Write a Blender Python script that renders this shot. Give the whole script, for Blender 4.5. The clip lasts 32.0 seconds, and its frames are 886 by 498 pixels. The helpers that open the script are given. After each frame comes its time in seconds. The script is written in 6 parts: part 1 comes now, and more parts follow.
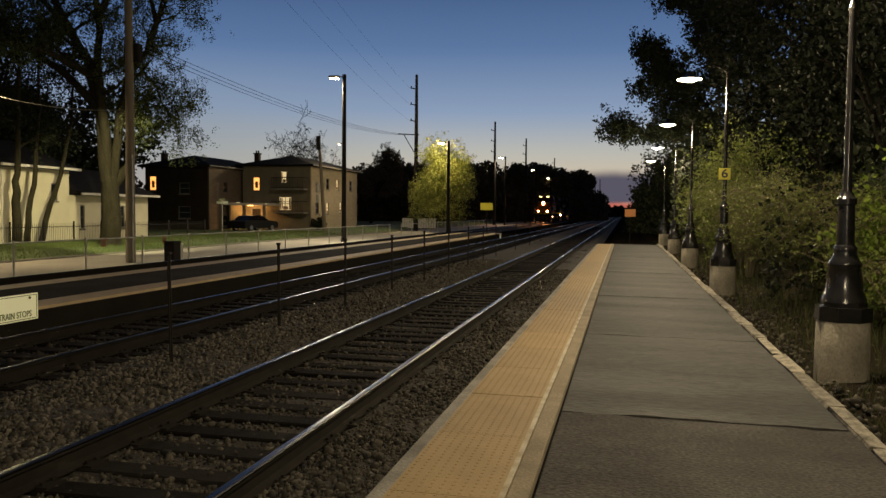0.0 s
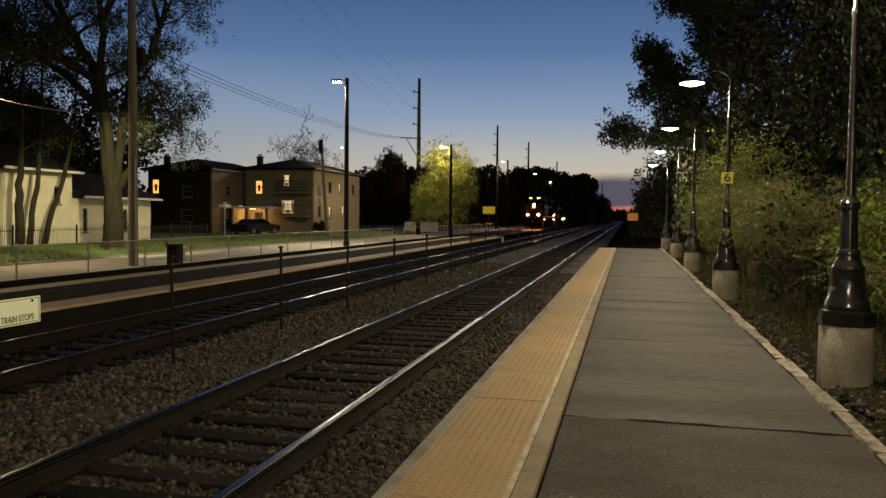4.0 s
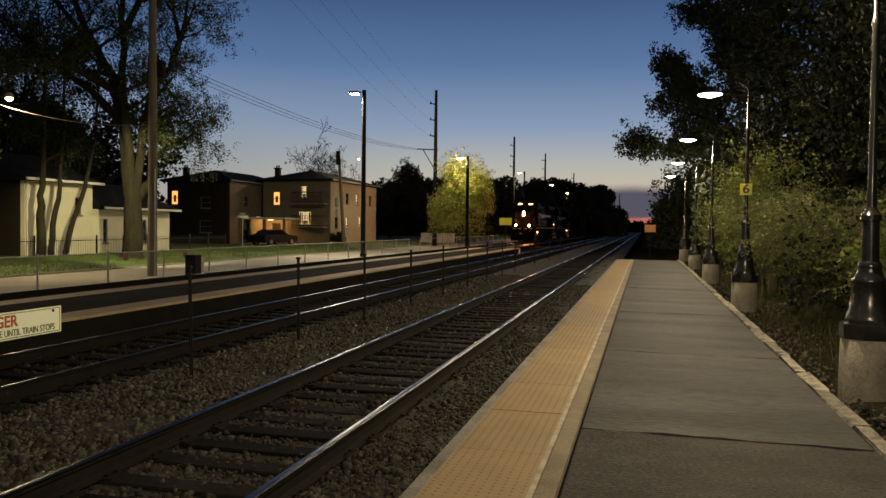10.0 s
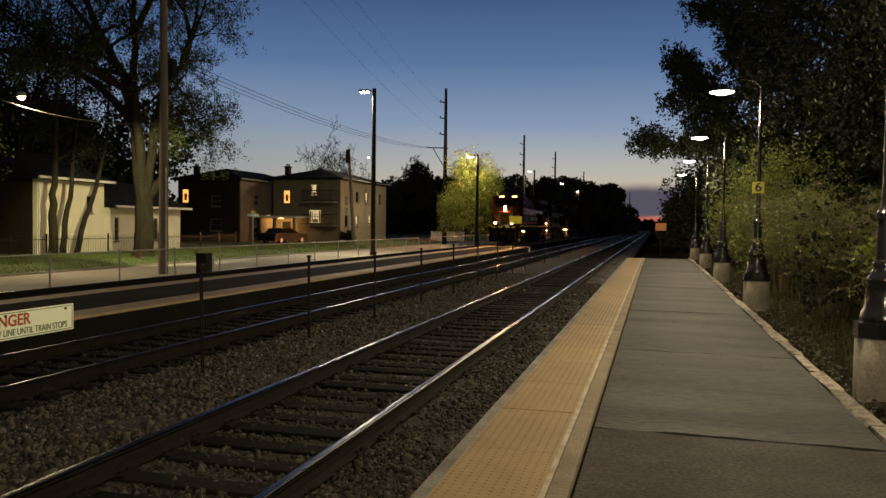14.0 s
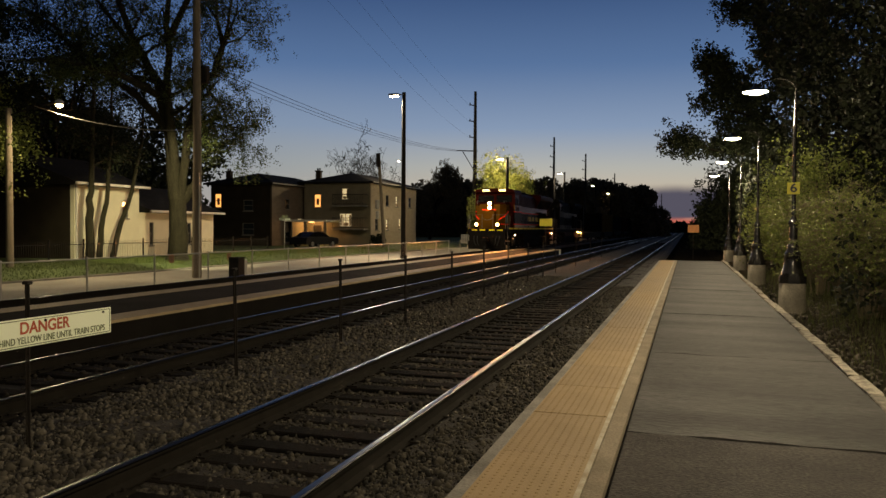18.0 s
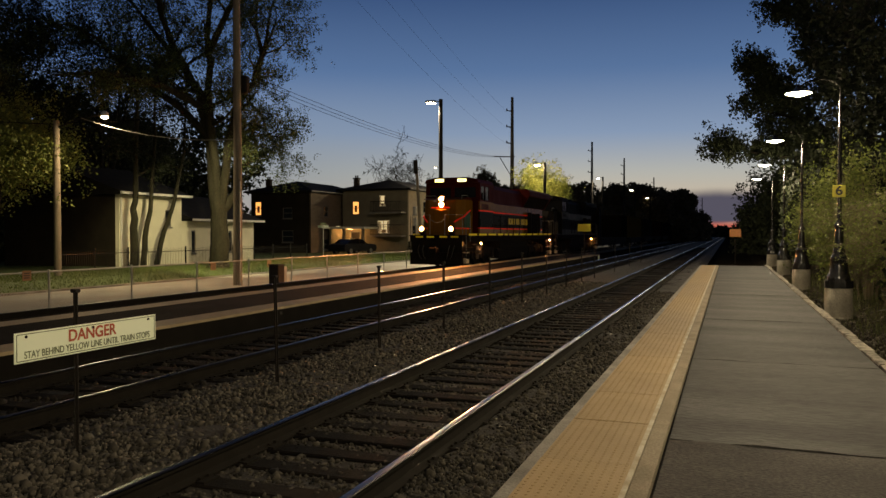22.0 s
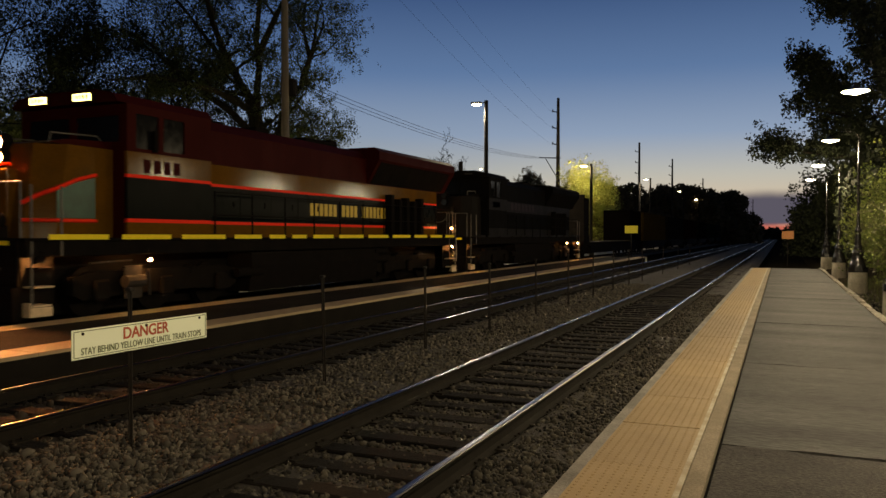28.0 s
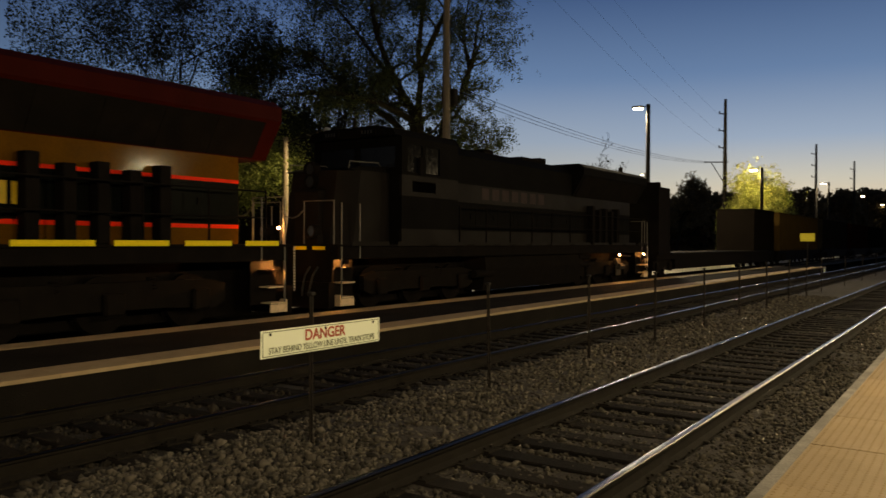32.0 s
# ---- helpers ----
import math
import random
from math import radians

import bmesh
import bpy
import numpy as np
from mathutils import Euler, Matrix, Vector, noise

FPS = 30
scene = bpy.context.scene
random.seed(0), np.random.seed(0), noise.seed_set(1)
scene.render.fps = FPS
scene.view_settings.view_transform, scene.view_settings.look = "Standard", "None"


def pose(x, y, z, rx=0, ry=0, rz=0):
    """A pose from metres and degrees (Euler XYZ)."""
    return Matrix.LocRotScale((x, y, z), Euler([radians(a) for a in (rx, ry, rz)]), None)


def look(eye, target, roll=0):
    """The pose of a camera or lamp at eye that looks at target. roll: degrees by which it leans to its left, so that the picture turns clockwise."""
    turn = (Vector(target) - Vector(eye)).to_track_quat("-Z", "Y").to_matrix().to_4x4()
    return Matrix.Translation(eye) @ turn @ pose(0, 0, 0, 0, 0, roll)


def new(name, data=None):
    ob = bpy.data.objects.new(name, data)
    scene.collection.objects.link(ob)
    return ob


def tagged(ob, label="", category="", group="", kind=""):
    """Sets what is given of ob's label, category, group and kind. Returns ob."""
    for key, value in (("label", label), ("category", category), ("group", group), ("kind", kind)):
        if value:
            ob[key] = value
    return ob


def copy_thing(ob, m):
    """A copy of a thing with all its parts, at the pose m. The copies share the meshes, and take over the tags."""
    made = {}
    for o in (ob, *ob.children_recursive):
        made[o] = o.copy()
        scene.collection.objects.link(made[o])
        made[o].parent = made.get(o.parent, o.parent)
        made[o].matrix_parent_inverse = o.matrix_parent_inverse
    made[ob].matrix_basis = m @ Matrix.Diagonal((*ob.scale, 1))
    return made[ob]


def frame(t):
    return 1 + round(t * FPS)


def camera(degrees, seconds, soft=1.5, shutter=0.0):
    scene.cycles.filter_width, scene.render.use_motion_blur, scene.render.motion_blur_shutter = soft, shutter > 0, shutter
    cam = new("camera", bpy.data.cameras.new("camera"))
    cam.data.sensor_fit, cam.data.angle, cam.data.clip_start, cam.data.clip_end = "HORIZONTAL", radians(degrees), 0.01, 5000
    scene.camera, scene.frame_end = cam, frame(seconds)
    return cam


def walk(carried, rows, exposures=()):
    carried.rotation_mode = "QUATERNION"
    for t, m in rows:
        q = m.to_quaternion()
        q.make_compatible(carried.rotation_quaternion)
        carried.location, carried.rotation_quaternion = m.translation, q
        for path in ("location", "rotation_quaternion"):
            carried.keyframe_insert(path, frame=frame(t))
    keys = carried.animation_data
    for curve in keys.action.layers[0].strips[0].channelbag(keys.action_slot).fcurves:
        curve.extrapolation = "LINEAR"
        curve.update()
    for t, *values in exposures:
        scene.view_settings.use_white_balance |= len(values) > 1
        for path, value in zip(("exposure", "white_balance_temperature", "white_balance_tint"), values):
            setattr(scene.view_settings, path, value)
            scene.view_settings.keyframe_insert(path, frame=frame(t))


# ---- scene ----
cam = camera(58.68, 32.0, soft=1.5, shutter=0.5)
# seconds, place (x, y, z), yaw, pitch, roll
PATH = (
    (0, 0.021, 0.000, 1.697, 12.97, -2.70, -0.50),
    (0.5, 0.021, -0.002, 1.697, 13.00, -2.69, -0.53),
    (1, 0.027, -0.003, 1.697, 13.05, -2.67, -0.57),
    (1.5, 0.020, -0.001, 1.695, 13.06, -2.63, -0.61),
    (2, 0.024, 0.004, 1.697, 13.09, -2.58, -0.66),
    (2.5, 0.020, 0.003, 1.695, 13.09, -2.51, -0.68),
    (3, 0.017, 0.005, 1.697, 13.09, -2.46, -0.66),
    (3.5, 0.019, 0.005, 1.696, 13.09, -2.43, -0.60),
    (5.5, 0.012, 0.013, 1.697, 13.37, -2.51, -0.67),
    (6, 0.011, 0.014, 1.694, 13.45, -2.49, -0.75),
    (6.5, 0.009, 0.014, 1.695, 13.51, -2.43, -0.80),
    (7, 0.007, 0.010, 1.693, 13.60, -2.32, -0.81),
    (7.5, 0.011, 0.004, 1.694, 13.73, -2.17, -0.77),
    (8, 0.013, 0.003, 1.698, 13.89, -2.06, -0.78),
    (8.5, 0.014, 0.002, 1.698, 14.08, -1.90, -0.75),
    (9, 0.011, 0.004, 1.698, 14.22, -1.77, -0.73),
    (9.5, 0.011, 0.001, 1.698, 14.30, -1.67, -0.69),
    (10, 0.015, 0.001, 1.699, 14.34, -1.64, -0.66),
    (10.5, 0.007, 0.006, 1.698, 14.33, -1.65, -0.68),
    (11, 0.008, 0.005, 1.698, 14.35, -1.71, -0.65),
    (11.5, 0.004, 0.007, 1.701, 14.38, -1.76, -0.68),
    (12, 0.002, 0.013, 1.697, 14.43, -1.78, -0.62),
    (12.5, 0.004, 0.016, 1.697, 14.55, -1.78, -0.60),
    (13, -0.001, 0.013, 1.695, 14.67, -1.75, -0.61),
    (13.5, -0.005, 0.019, 1.698, 14.85, -1.77, -0.65),
    (14, -0.006, 0.019, 1.695, 15.04, -1.76, -0.68),
    (14.5, -0.005, 0.022, 1.696, 15.23, -1.75, -0.62),
    (16.5, -0.008, 0.018, 1.697, 15.92, -1.58, -0.52),
    (17, -0.008, 0.016, 1.699, 16.26, -1.60, -0.51),
    (17.5, -0.011, 0.014, 1.698, 16.70, -1.60, -0.47),
    (18, -0.013, 0.010, 1.698, 17.21, -1.56, -0.38),
    (18.5, -0.014, 0.011, 1.700, 17.72, -1.50, -0.30),
    (19, -0.010, 0.009, 1.698, 18.15, -1.41, -0.22),
    (19.5, -0.009, 0.005, 1.700, 18.51, -1.35, -0.14),
    (20, -0.007, 0.002, 1.701, 18.81, -1.30, -0.09),
    (20.5, -0.013, 0.006, 1.698, 19.07, -1.24, -0.03),
    (21, -0.010, 0.000, 1.701, 19.35, -1.20, 0.00),
    (21.5, -0.014, -0.002, 1.700, 19.63, -1.15, 0.02),
    (22, -0.016, -0.001, 1.701, 19.93, -1.12, 0.04),
    (22.5, -0.019, 0.002, 1.699, 20.25, -1.12, 0.03),
    (23, -0.024, 0.005, 1.696, 20.53, -1.14, 0.07),
    (23.5, -0.025, 0.004, 1.698, 20.76, -1.18, 0.05),
    (24, -0.023, 0.002, 1.697, 20.96, -1.18, 0.06),
    (24.5, -0.022, -0.001, 1.698, 21.13, -1.14, 0.06),
    (25, -0.022, -0.003, 1.701, 21.38, -1.08, 0.05),
    (25.5, -0.027, -0.005, 1.700, 21.75, -0.97, -0.00),
    (26, -0.030, -0.005, 1.697, 22.20, -0.86, -0.06),
    (26.5, -0.038, 0.000, 1.695, 22.58, -0.80, -0.07),
    (28.5, -0.044, 0.009, 1.690, 23.50, -1.11, -0.10),
    (29, -0.057, 0.010, 1.694, 24.02, -1.21, -0.15),
    (29.5, -0.068, 0.008, 1.694, 24.86, -1.17, -0.16),
    (30, -0.075, 0.004, 1.691, 26.07, -1.02, -0.20),
    (30.5, -0.088, -0.002, 1.687, 27.68, -0.81, -0.23),
    (31, -0.101, -0.021, 1.688, 29.63, -0.62, -0.30),
    (31.5, -0.119, -0.045, 1.694, 31.87, -0.56, -0.35),
    (32, -0.134, -0.063, 1.699, 34.48, -0.52, -0.27),
)
walk(cam, [(t, pose(x, y, z, 90 + p, r, w)) for t, x, y, z, w, p, r in PATH],
     exposures=((0.0, 0.30, 7550, 10), (20.0, 0.19, 7500, 10), (26.0, 0.24, 7700, 10), (29.0, 0.38, 8100, 10), (32.0, 0.52, 8700, 10)))

# ---- world: clear dusk sky after sunset, glow low along the tracks ----
world = bpy.data.worlds.new("dusk_sky")
scene.world = world
world.use_nodes = True
wn, wl = world.node_tree.nodes, world.node_tree.links
wn.clear()


tc = wn.new("ShaderNodeTexCoord")
sep = wn.new("ShaderNodeSeparateXYZ")
wl.new(tc.outputs["Generated"], sep.inputs[0])
ramp = wn.new("ShaderNodeValToRGB")
stops = ((0.0, (0.008, 0.006, 0.005)), (0.497, (0.05, 0.04, 0.04)), (0.506, (0.46, 0.34, 0.28)), (0.520, (0.44, 0.39, 0.325)),
         (0.537, (0.35, 0.375, 0.385)), (0.562, (0.18, 0.265, 0.43)), (0.60, (0.072, 0.145, 0.315)),
         (0.65, (0.025, 0.063, 0.178)), (0.72, (0.018, 0.042, 0.115)), (0.82, (0.017, 0.033, 0.082)), (1.0, (0.016, 0.028, 0.066)))
els = ramp.color_ramp.elements
while len(els) < len(stops):
    els.new(0.5)
for e, (pos, col) in zip(els, stops):
    e.position, e.color = pos, (*col, 1)
half = wn.new("ShaderNodeMath")
half.operation = "MULTIPLY_ADD"
half.inputs[1].default_value, half.inputs[2].default_value = 0.5, 0.5
wl.new(sep.outputs["Z"], half.inputs[0])
wl.new(half.outputs[0], ramp.inputs[0])
# the west, where the sun went down, is brighter than the rest
glow = wn.new("ShaderNodeMapRange")
glow.interpolation_type = "SMOOTHSTEP"
glow.inputs["From Min"].default_value, glow.inputs["From Max"].default_value = -0.1, 0.85
glow.inputs["To Min"].default_value, glow.inputs["To Max"].default_value = 0.24, 1.05
wl.new(sep.outputs["Y"], glow.inputs["Value"])
mul = wn.new("ShaderNodeVectorMath")
mul.operation = "SCALE"
wl.new(ramp.outputs["Color"], mul.inputs[0])
wl.new(glow.outputs["Result"], mul.inputs["Scale"])
# a low cloud bank over the end of the tracks, with the red afterglow under it
noise_c = wn.new("ShaderNodeTexNoise")
noise_c.inputs["Scale"].default_value, noise_c.inputs["Detail"].default_value = 9.0, 4.0
wl.new(tc.outputs["Generated"], noise_c.inputs["Vector"])


def wmath(op, p, q):
    n = wn.new("ShaderNodeMath")
    n.operation, n.use_clamp = op, op in ("MULTIPLY",)
    for k, v in enumerate((p, q)):
        if isinstance(v, (int, float)):
            n.inputs[k].default_value = v
        else:
            wl.new(v, n.inputs[k])
    return n.outputs[0]


def wstep(value, lo, hi):
    n = wn.new("ShaderNodeMapRange")
    n.interpolation_type = "SMOOTHSTEP"
    n.inputs["From Min"].default_value, n.inputs["From Max"].default_value = lo, hi
    wl.new(value, n.inputs["Value"])
    return n.outputs["Result"]


wn_z = wmath("SUBTRACT", sep.outputs["Z"], wmath("MULTIPLY", noise_c.outputs["Fac"], 0.016))
# cloud: from 1 to 4 degrees up, thinning out to the south
bank = wmath("MULTIPLY", wmath("MULTIPLY", wstep(wn_z, 0.050, 0.034), wstep(wn_z, 0.002, 0.007)), wstep(sep.outputs["X"], -0.09, -0.055))
red = wmath("MULTIPLY", wmath("MULTIPLY", wstep(sep.outputs["Z"], 0.016, 0.009), wstep(sep.outputs["X"], -0.10, -0.05)), wstep(sep.outputs["X"], 0.12, 0.05))
# the low warm band turns to grey-blue away from the tracks
side = wmath("MULTIPLY", wmath("MULTIPLY", wstep(sep.outputs["X"], -0.18, -0.60), wstep(sep.outputs["Z"], 0.20, 0.07)), 0.6)
sd_ = wn.new("ShaderNodeMix")
sd_.data_type = "RGBA"
sd_.inputs["B"].default_value = (0.165, 0.22, 0.30, 1)
wl.new(side, sd_.inputs["Factor"])
wl.new(mul.outputs[0], sd_.inputs["A"])
cl = wn.new("ShaderNodeMix")
cl.data_type = "RGBA"
cl.inputs["B"].default_value = (0.075, 0.075, 0.115, 1)
wl.new(bank, cl.inputs["Factor"])
wl.new(sd_.outputs["Result"], cl.inputs["A"])
rd = wn.new("ShaderNodeMix")
rd.data_type = "RGBA"
rd.inputs["B"].default_value = (0.42, 0.105, 0.085, 1)
wl.new(red, rd.inputs["Factor"])
wl.new(cl.outputs["Result"], rd.inputs["A"])
bg = wn.new("ShaderNodeBackground")
bg.inputs["Strength"].default_value = 1.0
wl.new(rd.outputs["Result"], bg.inputs["Color"])
wo = wn.new("ShaderNodeOutputWorld")
wl.new(bg.outputs[0], wo.inputs[0])

LAMP_PLATFORM, LAMP_STREET, LAMP_TREE = 660.0, 500.0, 1300.0


# ---- materials ----
def mat(name, base, rough=0.8, metal=0.0, alt=None, scale=8.0, fine=60.0, bump=0.15, amount=0.6, spec=0.4, emit=None, power=0.0,
        random_shade=0.0, stretch=(1, 1, 1), coat=0.0, grain=0.28):
    """A surface with stains at one scale and grain at another, in object space."""
    m = bpy.data.materials.new(name)
    m.use_nodes = True
    n, l = m.node_tree.nodes, m.node_tree.links
    b = n["Principled BSDF"]
    b.inputs["Roughness"].default_value, b.inputs["Metallic"].default_value = rough, metal
    b.inputs["Specular IOR Level"].default_value = spec
    b.inputs["Coat Weight"].default_value = coat
    if emit:
        b.inputs["Emission Color"].default_value, b.inputs["Emission Strength"].default_value = (*emit, 1), power
    tex = n.new("ShaderNodeTexCoord")
    mp = n.new("ShaderNodeMapping")
    mp.inputs["Scale"].default_value = stretch
    l.new(tex.outputs["Object"], mp.inputs["Vector"])
    big, small = n.new("ShaderNodeTexNoise"), n.new("ShaderNodeTexNoise")
    big.inputs["Scale"].default_value, big.inputs["Detail"].default_value = scale, 5
    small.inputs["Scale"].default_value, small.inputs["Detail"].default_value = fine, 3
    l.new(mp.outputs[0], big.inputs["Vector"])
    l.new(mp.outputs[0], small.inputs["Vector"])
    alt = alt or tuple(c * 0.6 for c in base)
    mix = n.new("ShaderNodeMix")
    mix.data_type = "RGBA"
    mix.inputs["A"].default_value, mix.inputs["B"].default_value = (*base, 1), (*alt, 1)
    f = n.new("ShaderNodeMapRange")
    f.inputs["From Min"].default_value, f.inputs["From Max"].default_value = 0.35, 0.68
    f.inputs["To Max"].default_value = amount
    l.new(big.outputs["Fac"], f.inputs["Value"])
    l.new(f.outputs["Result"], mix.inputs["Factor"])
    g = n.new("ShaderNodeMapRange")
    g.inputs["To Min"].default_value, g.inputs["To Max"].default_value = 1 - grain, 1 + grain
    g.clamp = False
    l.new(small.outputs["Fac"], g.inputs["Value"])
    sc = n.new("ShaderNodeVectorMath")
    sc.operation = "SCALE"
    l.new(mix.outputs["Result"], sc.inputs[0])
    l.new(g.outputs["Result"], sc.inputs["Scale"])
    last = sc
    if random_shade:
        inf = n.new("ShaderNodeObjectInfo")
        r = n.new("ShaderNodeMapRange")
        r.inputs["To Min"].default_value, r.inputs["To Max"].default_value = 1 - random_shade, 1 + random_shade
        l.new(inf.outputs["Random"], r.inputs["Value"])
        s2 = n.new("ShaderNodeVectorMath")
        s2.operation = "SCALE"
        l.new(last.outputs[0], s2.inputs[0])
        l.new(r.outputs["Result"], s2.inputs["Scale"])
        last = s2
    l.new(last.outputs[0], b.inputs["Base Color"])
    rr = n.new("ShaderNodeMapRange")
    rr.inputs["To Min"].default_value, rr.inputs["To Max"].default_value = max(0.02, rough - 0.12), min(1, rough + 0.12)
    l.new(big.outputs["Fac"], rr.inputs["Value"])
    l.new(rr.outputs["Result"], b.inputs["Roughness"])
    if bump:
        bp = n.new("ShaderNodeBump")
        bp.inputs["Strength"].default_value, bp.inputs["Distance"].default_value = bump, 0.02
        l.new(small.outputs["Fac"], bp.inputs["Height"])
        l.new(bp.outputs[0], b.inputs["Normal"])
    return m


def island_mat(name, low, high, rough=0.8, through_light=0.0):
    """Leaves or stones of one mesh, each with a shade of its own."""
    m = bpy.data.materials.new(name)
    m.use_nodes = True
    n, l = m.node_tree.nodes, m.node_tree.links
    b = n["Principled BSDF"]
    b.inputs["Roughness"].default_value = rough
    b.inputs["Specular IOR Level"].default_value = 0.25
    geo = n.new("ShaderNodeNewGeometry")
    r = n.new("ShaderNodeValToRGB")
    r.color_ramp.elements[0].color, r.color_ramp.elements[1].color = (*low, 1), (*high, 1)
    l.new(geo.outputs["Random Per Island"], r.inputs[0])
    l.new(r.outputs[0], b.inputs["Base Color"])
    if through_light:
        t = n.new("ShaderNodeBsdfTranslucent")
        l.new(r.outputs[0], t.inputs["Color"])
        mx = n.new("ShaderNodeMixShader")
        mx.inputs[0].default_value = through_light
        l.new(b.outputs[0], mx.inputs[1])
        l.new(t.outputs[0], mx.inputs[2])
        l.new(mx.outputs[0], n["Material Output"].inputs["Surface"])
    return m


def glass_mat(name, tint=(0.02, 0.025, 0.03), rough=0.05):
    m = mat(name, tint, rough, 0.0, bump=0.0, amount=0.3, spec=0.45)
    return m


def glow_mat(name, colour, power):
    m = bpy.data.materials.new(name)
    m.use_nodes = True
    n, l = m.node_tree.nodes, m.node_tree.links
    b = n["Principled BSDF"]
    b.inputs["Base Color"].default_value = (0.8, 0.8, 0.8, 1)
    b.inputs["Emission Color"].default_value, b.inputs["Emission Strength"].default_value = (*colour, 1), power
    return m


M_ASPHALT = mat("asphalt", (0.034, 0.0328, 0.0296), 0.78, alt=(0.017, 0.0166, 0.0158), scale=1.0, fine=34, bump=0.5, amount=0.95, stretch=(0.3, 1.15, 1), grain=1.3, spec=0.25)
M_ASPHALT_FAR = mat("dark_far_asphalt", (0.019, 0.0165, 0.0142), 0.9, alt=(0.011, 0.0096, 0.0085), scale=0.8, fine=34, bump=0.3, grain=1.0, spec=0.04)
M_ASPHALT_OLD = mat("old_brown_asphalt", (0.044, 0.0375, 0.0318), 0.85, alt=(0.021, 0.019, 0.017), scale=1.7, fine=46, bump=0.7, amount=0.95, stretch=(0.8, 1.2, 1), grain=1.7, spec=0.25)
M_FOUND = mat("near_black_concrete", (0.014, 0.012, 0.010), 0.97, alt=(0.008, 0.007, 0.006), scale=1.5, fine=50, bump=0.4, spec=0.05)
M_PEDESTAL = mat("pale_pedestal_concrete", (0.36, 0.325, 0.26), 0.9, alt=(0.17, 0.15, 0.12), scale=2.4, fine=40, bump=0.3, amount=0.9, random_shade=0.12, stretch=(1, 1, 0.7), grain=0.5)
M_CONCRETE = mat("concrete", (0.24, 0.225, 0.195), 0.9, alt=(0.11, 0.102, 0.088), scale=2.6, fine=50, bump=0.35, amount=0.85, grain=0.6)
M_BAND = mat("stained_tan_concrete", (0.25, 0.205, 0.14), 0.9, alt=(0.15, 0.12, 0.08), scale=2.6, fine=50, bump=0.35, amount=0.85, grain=0.6)
M_KERB = mat("kerb_concrete", (0.27, 0.24, 0.19), 0.92, alt=(0.055, 0.048, 0.036), scale=7, fine=45, bump=0.6, random_shade=0.3, amount=0.95, grain=0.9)
M_TACTILE = mat("tactile_yellow", (0.295, 0.20, 0.082), 0.6, alt=(0.22, 0.15, 0.06), scale=2.2, fine=90, bump=0.08, random_shade=0.08, grain=0.35)
M_WHITE_LINE = mat("white_line_paint", (0.46, 0.41, 0.31), 0.75, alt=(0.26, 0.2, 0.11), scale=5, fine=60, amount=0.9)
M_TACTILE_RED = mat("tactile_worn", (0.41, 0.305, 0.18), 0.65, alt=(0.30, 0.215, 0.12), scale=3.0, fine=120, random_shade=0.1)
M_RAIL_SIDE = mat("rail_rust", (0.0135, 0.0112, 0.0088), 0.95, 0.0, alt=(0.008, 0.0068, 0.0055), scale=4, fine=70, spec=0.1)
M_RAIL_TOP = mat("rail_polished", (0.056, 0.053, 0.049), 0.26, 1.0, alt=(0.024, 0.0225, 0.021), scale=3, fine=40, bump=0.03, stretch=(1, 0.05, 1))
M_TIE = mat("tie_timber", (0.011, 0.0088, 0.007), 0.95, alt=(0.006, 0.005, 0.0042), scale=3, fine=40, bump=0.5, random_shade=0.4, stretch=(1, 6, 6), grain=0.8, spec=0.1)
M_STEEL_DARK = mat("dark_steel", (0.02, 0.0185, 0.017), 0.75, 0.2, alt=(0.032, 0.022, 0.016), scale=6, spec=0.15)
M_BALLAST_BED = mat("ballast_bed", (0.027, 0.022, 0.0175), 0.95, alt=(0.018, 0.015, 0.012), scale=0.9, fine=38, bump=0.9, amount=0.9, grain=0.9)
M_STONE = island_mat("ballast_stone", (0.010, 0.009, 0.0073), (0.11, 0.097, 0.078), 0.9)
M_STONE_MID = island_mat("midtone_ballast_stone", (0.007, 0.0063, 0.0053), (0.075, 0.066, 0.052), 0.92)
M_STONE_DARK = island_mat("dark_ballast_stone", (0.007, 0.006, 0.005), (0.034, 0.028, 0.021), 0.92)
M_SOIL = mat("soil", (0.022, 0.018, 0.013), 0.98, alt=(0.012, 0.011, 0.008), scale=0.5, fine=14, bump=0.6, spec=0.0)
M_GRASS_GROUND = mat("lawn_ground", (0.075, 0.115, 0.032), 0.95, alt=(0.05, 0.07, 0.024), scale=0.4, fine=30, bump=0.5)
M_BLADE = island_mat("grass_blades", (0.06, 0.10, 0.02), (0.14, 0.185, 0.042), 0.8, 0.3)
M_ROAD = mat("road_concrete", (0.36, 0.34, 0.285), 0.92, alt=(0.22, 0.205, 0.17), scale=0.5, fine=60, bump=0.2)
M_BLACK_PAINT = mat("black_gloss_paint", (0.012, 0.012, 0.013), 0.22, 0.0, alt=(0.02, 0.018, 0.016), scale=9, fine=80, bump=0.05, spec=0.6)
M_MATTE_BLACK = mat("matte_black_iron", (0.006, 0.006, 0.006), 0.95, alt=(0.009, 0.008, 0.007), scale=9, bump=0.05, spec=0.02)
M_GALV = mat("galvanised_steel", (0.46, 0.45, 0.41), 0.5, 0.25, alt=(0.32, 0.31, 0.28), scale=6, fine=60, bump=0.05)
M_POLE_WOOD = mat("weathered_pole_wood", (0.16, 0.12, 0.085), 0.9, alt=(0.08, 0.06, 0.045), scale=2, fine=50, bump=0.4, stretch=(8, 8, 0.5))
